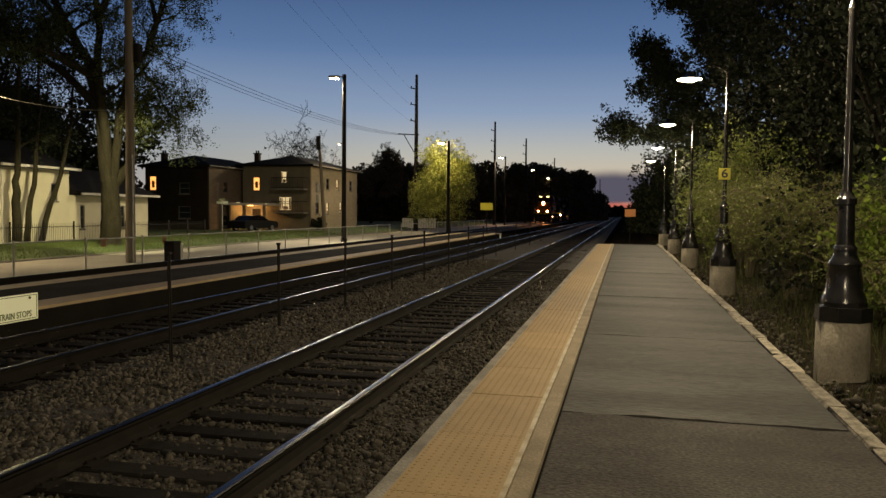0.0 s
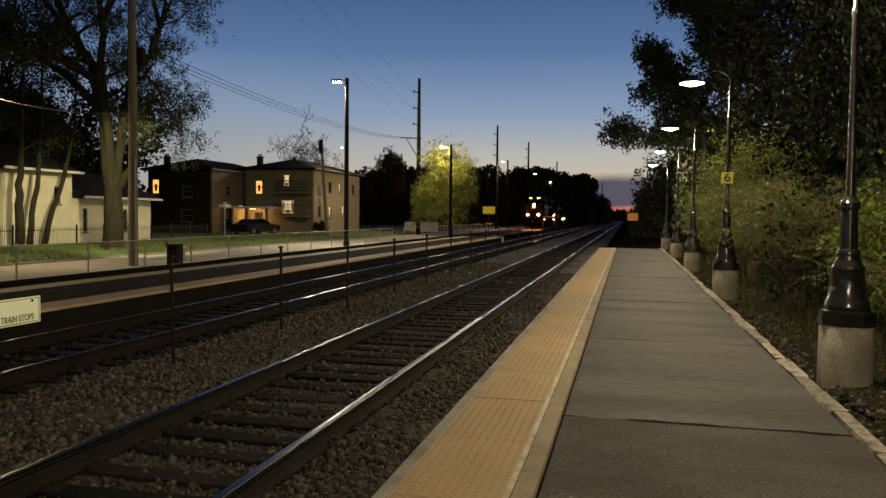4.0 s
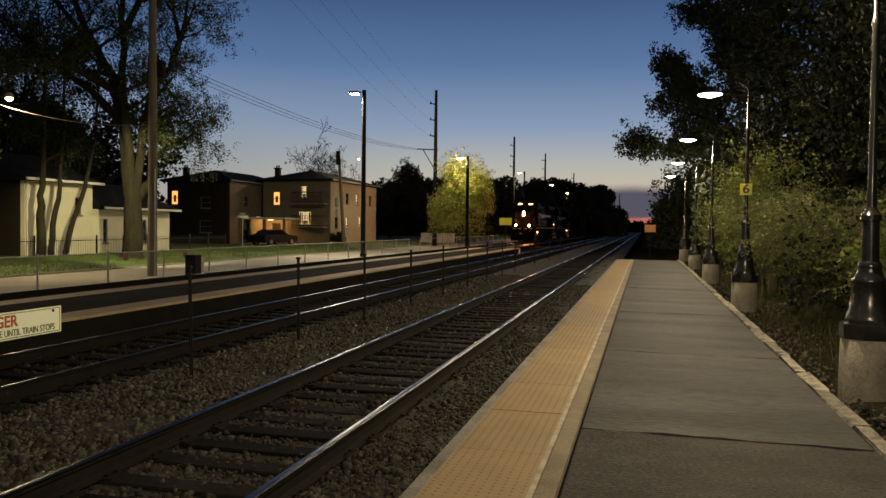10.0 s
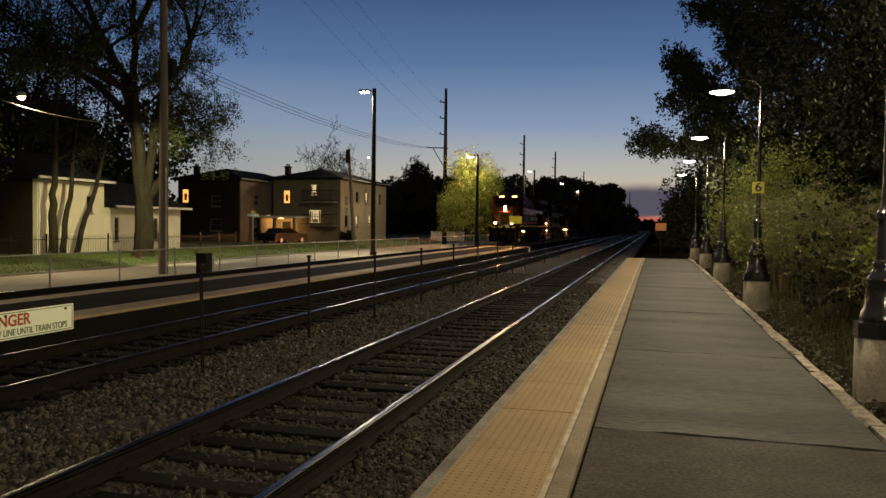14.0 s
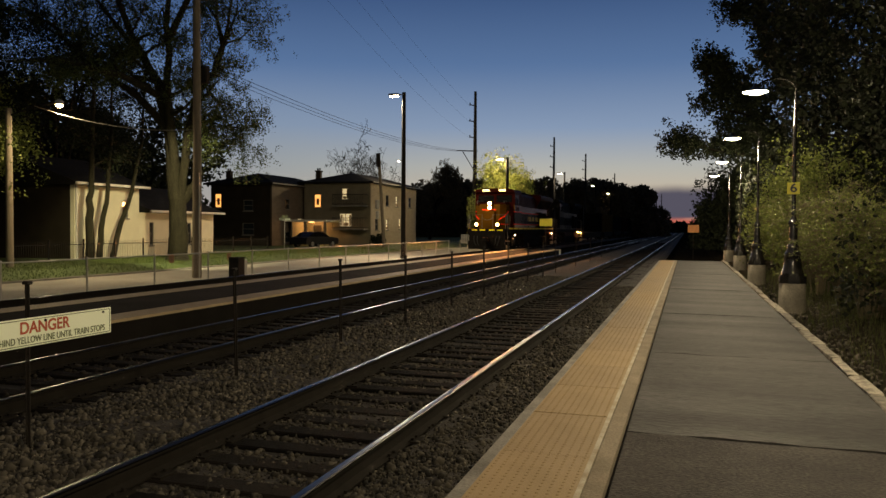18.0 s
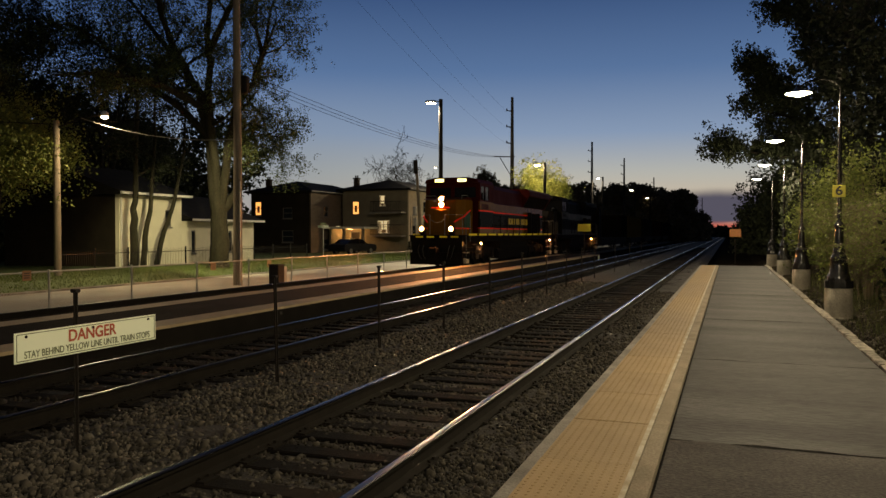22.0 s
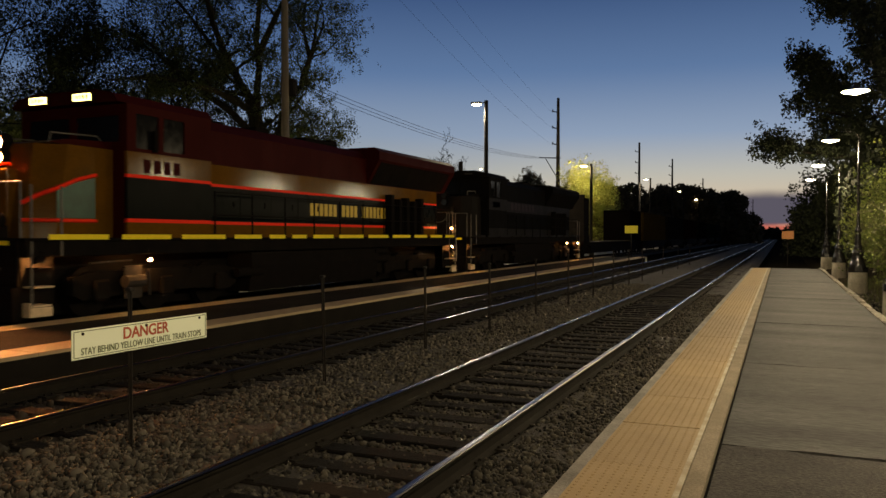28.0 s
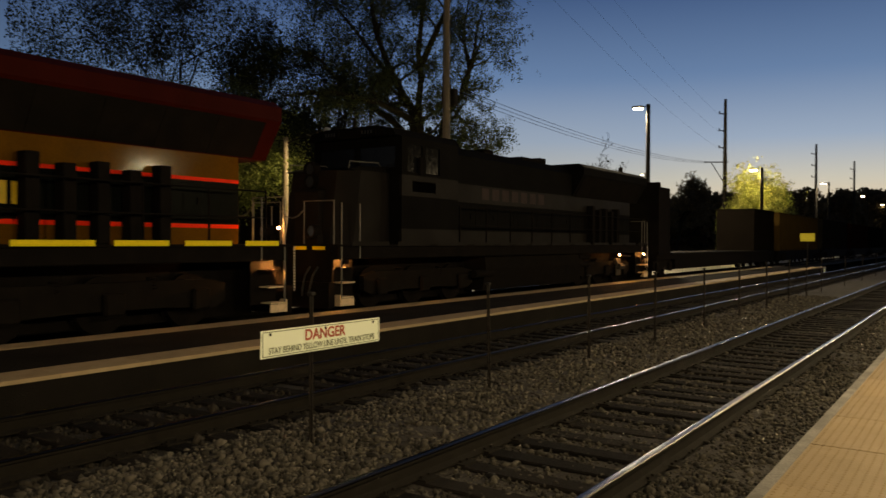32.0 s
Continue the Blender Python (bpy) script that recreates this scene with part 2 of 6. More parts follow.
M_POLE_DARK = mat("dark_pole", (0.026, 0.024, 0.022), 0.9, alt=(0.016, 0.014, 0.013), scale=2, fine=40, stretch=(6, 6, 0.5), spec=0.08)
M_WIRE = mat("cable", (0.008, 0.008, 0.008), 0.95, spec=0.05)
M_HEMP = mat("weathered_cable_sheath", (0.10, 0.095, 0.08), 0.8, alt=(0.06, 0.056, 0.05), scale=5, bump=0.0)
M_SIGN_WHITE = mat("sign_white", (0.92, 0.98, 0.80), 0.35, alt=(0.88, 0.96, 0.74), scale=2.5, fine=160, bump=0.0, amount=0.3, grain=0.05)
M_SIGN_RED = mat("sign_red", (0.50, 0.10, 0.045), 0.5, bump=0.0)
M_SIGN_GREEN = mat("sign_dark_green", (0.12, 0.15, 0.065), 0.5, bump=0.0)
M_SIGN_YELLOW = mat("sign_yellow", (0.56, 0.50, 0.05), 0.5, alt=(0.48, 0.42, 0.04), bump=0.0, amount=0.3)
M_SIGN_ORANGE = mat("sign_orange", (0.80, 0.27, 0.04), 0.4, bump=0.0, amount=0.3)
# orange dulled so the notices look unlit on the fence
M_NOTICE = mat("dimmed_orange_notice", (0.30, 0.15, 0.07), 0.6, bump=0.0, amount=0.4)
M_SIGN_BLACK = mat("sign_black", (0.02, 0.02, 0.02), 0.5, bump=0.0)
M_TWIG = mat("pale_twigs", (0.115, 0.095, 0.056), 0.9, alt=(0.06, 0.05, 0.03), scale=3, fine=40)
M_BARK = mat("bark", (0.034, 0.031, 0.019), 0.97, alt=(0.015, 0.0135, 0.009), scale=2.2, fine=20, bump=1.0, stretch=(3, 3, 0.5), grain=0.9, spec=0.1)
M_BARK_DARK = mat("bark_dark", (0.016, 0.014, 0.010), 0.97, alt=(0.009, 0.008, 0.007), scale=3, fine=26, bump=0.8, stretch=(3, 3, 0.6), spec=0.1)
M_WEED = island_mat("rank_weeds", (0.03, 0.04, 0.012), (0.10, 0.11, 0.04), 0.8, 0.3)
# two leaf colours sunk below real foliage to carry the night shade
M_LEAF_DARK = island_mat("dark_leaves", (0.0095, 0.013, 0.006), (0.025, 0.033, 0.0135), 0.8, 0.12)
M_LEAF_SHADED = island_mat("shaded_green_leaves", (0.006, 0.008, 0.004), (0.015, 0.0195, 0.0085), 0.85, 0.1)
# far leaves browned and lightened in place of headlight glow
M_LEAF_WOODS = island_mat("glow_brown_leaves", (0.06, 0.05, 0.03), (0.15, 0.12, 0.07), 0.9, 0.3)
# leaf colour lightened and yellowed to carry the lamp's glow
M_LEAF_LAMPLIT = island_mat("pale_lamplit_leaves", (0.17, 0.20, 0.05), (0.40, 0.42, 0.14), 0.7, 0.4)
M_LEAF_SPRING = island_mat("spring_leaves", (0.055, 0.078, 0.017), (0.17, 0.195, 0.055), 0.6, 0.45)
M_LEAF_FRESH = island_mat("fresh_green_leaves", (0.06, 0.10, 0.014), (0.17, 0.225, 0.035), 0.6, 0.45)
M_LEAF_WILLOW = island_mat("fine_spring_leaves", (0.036, 0.052, 0.017), (0.09, 0.11, 0.038), 0.7, 0.35)
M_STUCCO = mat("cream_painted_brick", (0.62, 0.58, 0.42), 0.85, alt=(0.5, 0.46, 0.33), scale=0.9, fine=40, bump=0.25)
# tan house's front: shade is in the colour, lamplight reaches only its side
M_STUCCO_SHADED = mat("olive_shaded_brick", (0.185, 0.16, 0.11), 0.92, alt=(0.12, 0.104, 0.072), scale=1.2, fine=50, bump=0.3)
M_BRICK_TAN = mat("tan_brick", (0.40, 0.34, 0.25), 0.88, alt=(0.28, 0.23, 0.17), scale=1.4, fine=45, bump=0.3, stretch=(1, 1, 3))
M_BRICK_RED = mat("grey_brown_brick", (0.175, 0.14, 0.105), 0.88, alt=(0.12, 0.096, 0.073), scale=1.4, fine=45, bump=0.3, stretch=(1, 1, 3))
# brick darkened for walls turned away from the lamps
M_BRICK_SHADED = mat("shaded_brown_brick", (0.028, 0.023, 0.016), 0.95, alt=(0.017, 0.014, 0.010), scale=1.2, fine=50, bump=0.3, spec=0.05)
M_ROOF = mat("dark_shingles", (0.014, 0.013, 0.012), 0.98, alt=(0.008, 0.008, 0.008), scale=3, fine=30, bump=0.4, spec=0.1)
M_TRIM = mat("white_trim", (0.62, 0.60, 0.54), 0.6, alt=(0.5, 0.48, 0.42), scale=4)
M_FRAME = mat("window_frame_grey", (0.16, 0.15, 0.13), 0.6, scale=4)
M_CURTAIN = mat("drawn_curtain_cloth", (0.30, 0.20, 0.11), 0.9, alt=(0.22, 0.14, 0.08), scale=6, fine=40, bump=0.2, stretch=(5, 5, 1))
M_CHIMNEY = mat("dark_chimney_brick", (0.05, 0.04, 0.032), 0.95, alt=(0.03, 0.024, 0.02), scale=3, fine=40, bump=0.3, spec=0.1)
M_CAR_GLASS = mat("dark_car_glass", (0.007, 0.007, 0.008), 0.14, bump=0.0, spec=0.1)
M_POLE_GREY = mat("silvered_pole_wood", (0.20, 0.165, 0.12), 0.9, alt=(0.11, 0.09, 0.066), scale=2, fine=50, bump=0.4, stretch=(8, 8, 0.5))
M_GLASS = glass_mat("dark_glass")
M_LIT_WARM = glow_mat("lit_window_warm", (1.0, 0.42, 0.10), 1.3)
M_LIT_PALE = glow_mat("lit_window_pale", (1.0, 0.78, 0.42), 0.55)
M_PORCH = glow_mat("porch_lamp_warm", (1.0, 0.5, 0.18), 5.0)
M_LUM = glow_mat("platform_luminaire_lens", (1.0, 0.86, 0.60), 14.0)
M_LUM_STREET = glow_mat("street_luminaire_lens", (1.0, 0.86, 0.62), 30.0)
M_LUM_ORANGE = glow_mat("street_luminaire_warm_lens", (1.0, 0.62, 0.30), 40.0)
M_LUM_YELLOW = glow_mat("street_luminaire_yellow_lens", (1.0, 0.80, 0.28), 40.0)
M_CAR = mat("dark_car_paint", (0.008, 0.008, 0.009), 0.4, 0.0, bump=0.0, spec=0.3)
M_RUBBER = mat("rubber", (0.02, 0.02, 0.02), 0.85)
M_CHROME = mat("alloy", (0.5, 0.5, 0.5), 0.3, 0.9, bump=0.0)


# ---- building helpers ----
def box(bm, x0, x1, y0, y1, z0, z1, bevel=0.0):
    r = bmesh.ops.create_cube(bm, size=1)
    vs = r["verts"]
    for v in vs:
        v.co = Vector(((x0 + x1) / 2 + v.co.x * (x1 - x0), (y0 + y1) / 2 + v.co.y * (y1 - y0), (z0 + z1) / 2 + v.co.z * (z1 - z0)))
    if bevel:
        es = list({e for v in vs for e in v.link_edges})
        bmesh.ops.bevel(bm, geom=es, offset=bevel, segments=1, affect="EDGES", profile=0.7)
    return vs


def tube(bm, pts, radii, seg=8, cap=True):
    """A round tapered tube along points."""
    rings = []
    pts = [Vector(p) for p in pts]
    side = None
    for i, p in enumerate(pts):
        d = (pts[min(i + 1, len(pts) - 1)] - pts[max(i - 1, 0)]).normalized()
        if side is None:
            side = d.orthogonal().normalized()
        else:
            side = side - d * side.dot(d)
            side = side.normalized() if side.length > 1e-6 else d.orthogonal().normalized()
        up = d.cross(side)
        r = radii[i] if isinstance(radii, (list, tuple)) else radii
        rings.append([bm.verts.new(p + side * (r * math.cos(2 * math.pi * k / seg)) + up * (r * math.sin(2 * math.pi * k / seg))) for k in range(seg)])
    for a, b in zip(rings, rings[1:]):
        for k in range(seg):
            bm.faces.new((a[k], a[(k + 1) % seg], b[(k + 1) % seg], b[k]))
    if cap:
        bm.faces.new(rings[0][::-1])
        bm.faces.new(rings[-1])
    return rings


def turned(bm, profile, seg=20, at=(0, 0, 0)):
    rings = []
    for r, z in profile:
        rings.append([bm.verts.new((at[0] + r * math.cos(2 * math.pi * k / seg), at[1] + r * math.sin(2 * math.pi * k / seg), at[2] + z)) for k in range(seg)])
    for a, b in zip(rings, rings[1:]):
        for k in range(seg):
            bm.faces.new((a[k], a[(k + 1) % seg], b[(k + 1) % seg], b[k]))
    bm.faces.new(rings[0][::-1])
    bm.faces.new(rings[-1])


def prism(bm, outline, axis, a, b):
    """An outline of 2D points drawn out along an axis from a to b. Axis y: outline is (x, z); axis x: (y, z); axis z: (x, y)."""
    def put(p, s):
        return {"y": (p[0], s, p[1]), "x": (s, p[0], p[1]), "z": (p[0], p[1], s)}[axis]
    va = [bm.verts.new(put(p, a)) for p in outline]
    vb = [bm.verts.new(put(p, b)) for p in outline]
    n = len(outline)
    for i in range(n):
        bm.faces.new((va[i], va[(i + 1) % n], vb[(i + 1) % n], vb[i]))
    bm.faces.new(va[::-1])
    bm.faces.new(vb)
    bmesh.ops.recalc_face_normals(bm, faces=bm.faces)


def mesh_of(name, bm, material, smooth=False):
    bmesh.ops.recalc_face_normals(bm, faces=bm.faces)
    me = bpy.data.meshes.new(name)
    bm.to_mesh(me)
    bm.free()
    me.materials.append(material)
    if smooth:
        me.polygons.foreach_set("use_smooth", [True] * len(me.polygons))
        try:
            me.set_sharp_from_angle(angle=radians(38))
        except AttributeError:
            pass
    return me


def part(name, bm, material, parent, label="", smooth=False):
    ob = new(name, mesh_of(name, bm, material, smooth))
    ob.parent = parent
    if label:
        tagged(ob, label)
    return ob


def thing(name, label, category, group="", at=None, kind=""):
    ob = new(name)
    ob.empty_display_size = 0.2
    if at is not None:
        ob.matrix_basis = at if isinstance(at, Matrix) else pose(*at)
    return tagged(ob, label, category, group, kind)


def solid(name, bm, material, label="", category="", group="", kind="", smooth=False):
    """A thing of one mesh, or a piece of the setting."""
    return tagged(new(name, mesh_of(name, bm, material, smooth)), label, category, group, kind)


def raw(name, verts, faces, material):
    me = bpy.data.meshes.new(name)
    me.from_pydata(verts, [], faces)
    me.materials.append(material)
    return me


def shared(name, me, parent, m):
    ob = new(name, me)
    ob.parent = parent
    ob.matrix_basis = m
    return ob


# ---- ground, tracks, platforms, road ----
def strip(name, section, y0, y1, steps, material, wobble=0.0, seed=1, **tags):
    """A sheet whose cross-section (x, z) runs along y."""
    rng = np.random.default_rng(seed)
    ys = np.linspace(y0, y1, steps + 1)
    verts, faces, n = [], [], len(section)
    for y in ys:
        for x, z in section:
            verts.append((x, y, z + (rng.normal() * wobble if wobble else 0)))
    for i in range(steps):
        for j in range(n - 1):
            a = i * n + j
            faces.append((a, a + 1, a + n + 1, a + n))
    return tagged(new(name, raw(name, verts, faces, material)), **tags)


TRACK_X = (-3.09, -7.125, -13.9)
PLAT_Z, PLAT_END = 0.14, 41.0

strip("ground", [(-3000, -0.2), (-80, -0.2), (-28, -0.08), (-24, -0.12), (-22.6, -0.36), (-17.3, -0.42), (-16.3, -0.5), (-1.2, -0.5), (1.7, -0.4),
                 (2.3, -0.12), (4, -0.05), (9, 0.1), (3000, 0.1)], -300, 3000, 3, M_SOIL,
      label="bare dark soil under the railway and street", category="ground", kind="structure")
lawn = strip("lawn", [(-60, -0.15), (-40, -0.07), (-28, -0.03), (-24, -0.07), (-22.75, -0.33)], -30, 150, 60, M_GRASS_GROUND, 0.015, 3,
             label="green lawn between the street and the houses", category="lawn", kind="structure")
bm = bmesh.new()
box(bm, -22.6, -17.35, -60, 400, -0.46, -0.36)
road = solid("road", bm, M_ROAD, "pale worn concrete street beside the chain-link fence", "road", kind="structure")
bm = bmesh.new()
box(bm, -22.75, -22.6, -60, 400, -0.46, -0.28, 0.01)
part("kerb", bm, M_CONCRETE, road)

bed = strip("ballast_bed", [(-9.0, -0.5), (-8.7, -0.3), (-8.2, -0.215), (-6.1, -0.215), (-5.7, -0.16), (-5.1, -0.125), (-4.6, -0.145), (-3.98, -0.165), (-3.88, -0.205), (-2.30, -0.205),
                            (-2.2, -0.16), (-1.75, -0.165), (-1.55, -0.21), (-1.3, -0.29)], -40, 420, 920, M_BALLAST_BED, 0.012, 5,
            label="crushed grey stone ballast between two tracks", category="ballast", kind="structure")
strip("ballast_bed_far", [(-16.2, -0.5), (-15.6, -0.25), (-15.2, -0.215), (-12.6, -0.215), (-12.2, -0.3)], -40, 420, 300, M_BALLAST_BED, 0.012, 6,
      label="crushed grey stone ballast under the far track", category="ballast", kind="structure")

# sleepers and rails
bm = bmesh.new()
box(bm, -1.3, 1.3, -0.115, 0.115, -0.35, -0.172, 0.012)
TIE_MESH = mesh_of("tie", bm, M_TIE)
bm = bmesh.new()
for s in (-0.75, 0.75):
    box(bm, s - 0.17, s + 0.17, -0.095, 0.095, -0.174, -0.156)
    for dx in (-0.1, 0.1):
        for dy in (-0.05, 0.05):
            box(bm, s + dx - 0.012, s + dx + 0.012, dy - 0.012, dy + 0.012, -0.158, -0.135)
PLATE_MESH = mesh_of("tie_plate", bm, M_RAIL_SIDE)
rt = random.Random(4)
for k, cx in enumerate(TRACK_X):
    tr = thing("track", ("near railway track with polished rails on dark timber ties", "middle railway track on dark timber ties in ballast",
                         "far railway track behind the outer platform")[k], "track", "railway tracks", (cx, 0, 0), "structure")
    for s in (-0.75, 0.75):
        bm = bmesh.new()
        prism(bm, [(s - 0.07, -0.17), (s + 0.07, -0.17), (s + 0.07, -0.158), (s + 0.012, -0.135), (s + 0.009, -0.05), (s + 0.033, -0.04), (s + 0.034, -0.02),
                   (s - 0.034, -0.02), (s - 0.033, -0.04), (s - 0.009, -0.05), (s - 0.012, -0.135), (s - 0.07, -0.158)], "y", -40, 420)
        rail = part("rail", bm, M_RAIL_SIDE, tr)
        bm = bmesh.new()
        prism(bm, [(s - 0.035, -0.02), (s + 0.035, -0.02), (s + 0.035, -0.009), (s + 0.027, -0.002), (s + 0.012, 0), (s - 0.012, 0), (s - 0.027, -0.002), (s - 0.035, -0.009)],
              "y", -40, 420)
        part("running_surface", bm, M_RAIL_TOP, rail, "shiny worn rail head")
    y = -6.0
    while y < (110 if k < 2 else 60):
        m = pose(rt.uniform(-0.05, 0.05), y + rt.uniform(-0.03, 0.03), rt.uniform(-0.012, 0.008), 0, 0, rt.uniform(-1.2, 1.2))
        tie = shared("tie", TIE_MESH, tr, m)
        if k < 2 and y < 30:
            shared("tie_plate", PLATE_MESH, tie, pose(0, 0, 0))
        y += 0.5

# loose stones
ICO = bmesh.new()
bmesh.ops.create_icosphere(ICO, subdivisions=1, radius=1)
ICO_V = np.array([v.co[:] for v in ICO.verts])
ICO_F = np.array([[v.index for v in f.verts] for f in ICO.faces])
ICO.free()


def stones(name, n, xr, yr, zfun, size, seed, material, near=True):
    rng = np.random.default_rng(seed)
    x = rng.uniform(*xr, n)
    u = rng.uniform(0, 1, n)
    y = yr[0] + (yr[1] - yr[0]) * (u ** 1.8 if near else u)
    s = np.clip(rng.lognormal(-0.18, 0.36, n), 0.4, 2.1) * size
    z = zfun(x) + s * rng.uniform(-0.25, 0.6, n)
    a = rng.uniform(0, 2 * np.pi, n)
    sq = rng.uniform(0.55, 1.1, (n, 3)) * s[:, None]
    v = ICO_V[None] * (1 + rng.normal(0, 0.34, (n, len(ICO_V), 1)))
    v = v * sq[:, None, :]
    c, d = np.cos(a)[:, None], np.sin(a)[:, None]
    vx, vy = v[:, :, 0] * c - v[:, :, 1] * d, v[:, :, 0] * d + v[:, :, 1] * c
    v = np.stack([vx + x[:, None], vy + y[:, None], v[:, :, 2] + z[:, None]], 2).reshape(-1, 3)
    f = (ICO_F[None] + (np.arange(n) * len(ICO_V))[:, None, None]).reshape(-1, 3)
    me = bpy.data.meshes.new(name)
    me.vertices.add(len(v))
    me.vertices.foreach_set("co", v.ravel())
    me.loops.add(f.size)
    me.loops.foreach_set("vertex_index", f.ravel())
    me.polygons.add(len(f))
    me.polygons.foreach_set("loop_start", np.arange(0, f.size, 3))
    me.update(calc_edges=True)
    me.materials.append(material)
    return me


BED = ((-9.0, -8.7, -8.2, -6.1, -5.7, -5.1, -4.6, -3.98, -3.88, -2.3, -2.2, -1.75, -1.55, -1.3),
       (-0.5, -0.3, -0.215, -0.215, -0.16, -0.125, -0.145, -0.165, -0.205, -0.205, -0.16, -0.165, -0.21, -0.29))


def bed_z(x):
    return np.interp(x, *BED)


for nm, n, xr, yr, sz, sd in (("ballast_stones", 36000, (-6.1, -3.9), (2.5, 30), 0.023, 11), ("ballast_stones", 17000, (-2.26, -1.34), (1.8, 26), 0.021, 12),
                              ("ballast_stones", 14000, (-3.85, -2.3), (2.0, 24), 0.021, 13), ("ballast_stones", 8000, (-8.9, -6.1), (3.0, 28), 0.032, 14)):
    ob = new(nm, stones(nm, n, xr, yr, bed_z, sz, sd, M_STONE_DARK if sd == 14 else (M_STONE_MID if sd in (12, 13) else M_STONE)))
    tagged(ob, "loose crushed ballast stones beside the rails", "stones", kind="stuff")


# near platform
near = thing("platform", "low asphalt station platform with yellow tactile edge", "platform", at=(0, 0, 0), kind="structure")
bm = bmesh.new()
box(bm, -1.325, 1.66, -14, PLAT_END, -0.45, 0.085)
part("foundation", bm, M_FOUND, near, "near-black platform wall")
bm = bmesh.new()
box(bm, -1.335, -1.24, -14, PLAT_END, 0.03, PLAT_Z - 0.004, 0.008)
part("edge_strip", bm, M_CONCRETE, near, "chipped concrete edge")
bm = bmesh.new()
box(bm, -0.585, -0.463, -14, PLAT_END, 0.06, PLAT_Z, 0.006)
part("concrete_band", bm, M_BAND, near, "plain concrete band beside the tactile strip")
bm = bmesh.new()
box(bm, -0.622, -0.587, -14, PLAT_END, 0.06, PLAT_Z + 0.004)
part("white_line", bm, M_WHITE_LINE, near, "worn white painted line")


def tactile_mesh(name, width, length, material, pitch=0.061):
    bm = bmesh.new()
    box(bm, -width / 2 + 0.002, width / 2 - 0.002, 0.003, length - 0.003, -0.05, 0.0)
    nx, ny = int(width / pitch), int(length / pitch)
    for i in range(nx):
        for j in range(ny):
            x, y = (i + 0.5) * width / nx - width / 2, (j + 0.5) * length / ny
            ra, rb, h = 0.0115, 0.006, 0.0034
            lo = [bm.verts.new((x + ra * a, y + ra * b, 0.0005)) for a, b in ((1, 0), (0, 1), (-1, 0), (0, -1))]
            hi = [bm.verts.new((x + rb * a, y + rb * b, h)) for a, b in ((1, 0), (0, 1), (-1, 0), (0, -1))]
            bm.faces.new(hi)
            for k in range(4):
                bm.faces.new((lo[k], lo[(k + 1) % 4], hi[(k + 1) % 4], hi[k]))
    return mesh_of(name, bm, material)


PANEL = tactile_mesh("tactile_panel", 0.618, 1.22, M_TACTILE)
y = -12.91
while y < PLAT_END - 0.5:
    shared("tactile_panel", PANEL, near, pose(-0.931, y, PLAT_Z + random.uniform(-0.0015, 0.0015)))
    y += 1.22
# asphalt laid in lengths, with open joints
cuts = (-14, -3.1, 6.2, 10.3, 15.2, 21.5, 29.0, PLAT_END)
for a, b in zip(cuts, cuts[1:]):
    bm = bmesh.new()
    nx, ny = 10, max(4, int((b - a) / 0.5))
    rng = random.Random(int(a * 10))
    grid = [[bm.verts.new((-0.432 + 2.08 * i / nx, a + 0.02 + (b - a - 0.04) * j / ny + (rng.uniform(-0.03, 0.03) if j in (0, ny) and 0 < i < nx else 0),
                           PLAT_Z - 0.012 * (i / nx) - rng.uniform(0, 0.004))) for i in range(nx + 1)] for j in range(ny + 1)]
    for j in range(ny):
        for i in range(nx):
            bm.faces.new((grid[j][i], grid[j][i + 1], grid[j + 1][i + 1], grid[j + 1][i]))
    r = bmesh.ops.extrude_face_region(bm, geom=bm.faces[:])
    for v in [g for g in r["geom"] if isinstance(g, bmesh.types.BMVert)]:
        v.co.z -= 0.05
    part("asphalt_panel", bm, M_ASPHALT_OLD if b < 7 else M_ASPHALT, near)
# kerb along the back
rk = random.Random(8)
y = -8.0
while y < PLAT_END:
    ln = rk.uniform(0.7, 1.5)
    bm = bmesh.new()
    box(bm, 1.655, 1.80 + rk.uniform(-0.02, 0.02), 0.0, ln - 0.015, -0.32, PLAT_Z + 0.012 + rk.uniform(-0.015, 0.015), 0.015)
    for v in bm.verts:
        v.co += Vector((rk.uniform(-0.012, 0.012), rk.uniform(-0.01, 0.01), rk.uniform(-0.012, 0.008)))
    ob = part("kerb_stone", bm, M_KERB, near)
    ob.location = (0, y, 0)
    y += ln
# gravel that has spilt along the kerb
me = stones("kerb_gravel", 2600, (1.82, 3.4), (4.5, 30), lambda x: np.full_like(x, -0.115), 0.03, 21, M_STONE)
tagged(new("kerb_gravel", me), "loose pale gravel and litter behind the kerb", "gravel", kind="stuff")


# weeds behind the kerb
rng = np.random.default_rng(31)
n = 16000
gx, gy = 1.86 + 3.4 * rng.uniform(0, 1, n) ** 0.8, 3.0 + 33 * rng.uniform(0, 1, n) ** 1.4
tuft = 0.5 + 0.5 * np.sin(gx * 5.1 + 1.7 * np.sin(gy * 2.3)) * np.sin(gy * 3.7 + gx)
keep = tuft + 0.25 * (gx - 2.2) > rng.uniform(0.1, 0.8, n)
gx, gy, tuft = gx[keep], gy[keep], tuft[keep]
n = len(gx)
gz = np.interp(gx, (1.7, 2.3, 4.0, 9.0), (-0.4, -0.12, -0.05, 0.1))
h = rng.uniform(0.08, 0.22, n) * (0.7 + 0.9 * tuft) + 0.1 * np.clip(gx - 2.8, 0, 1)
ang = rng.uniform(0, np.pi, n)
dx, dy = 0.006 * np.cos(ang), 0.006 * np.sin(ang)
tip = rng.normal(0, 0.06, (n, 2))
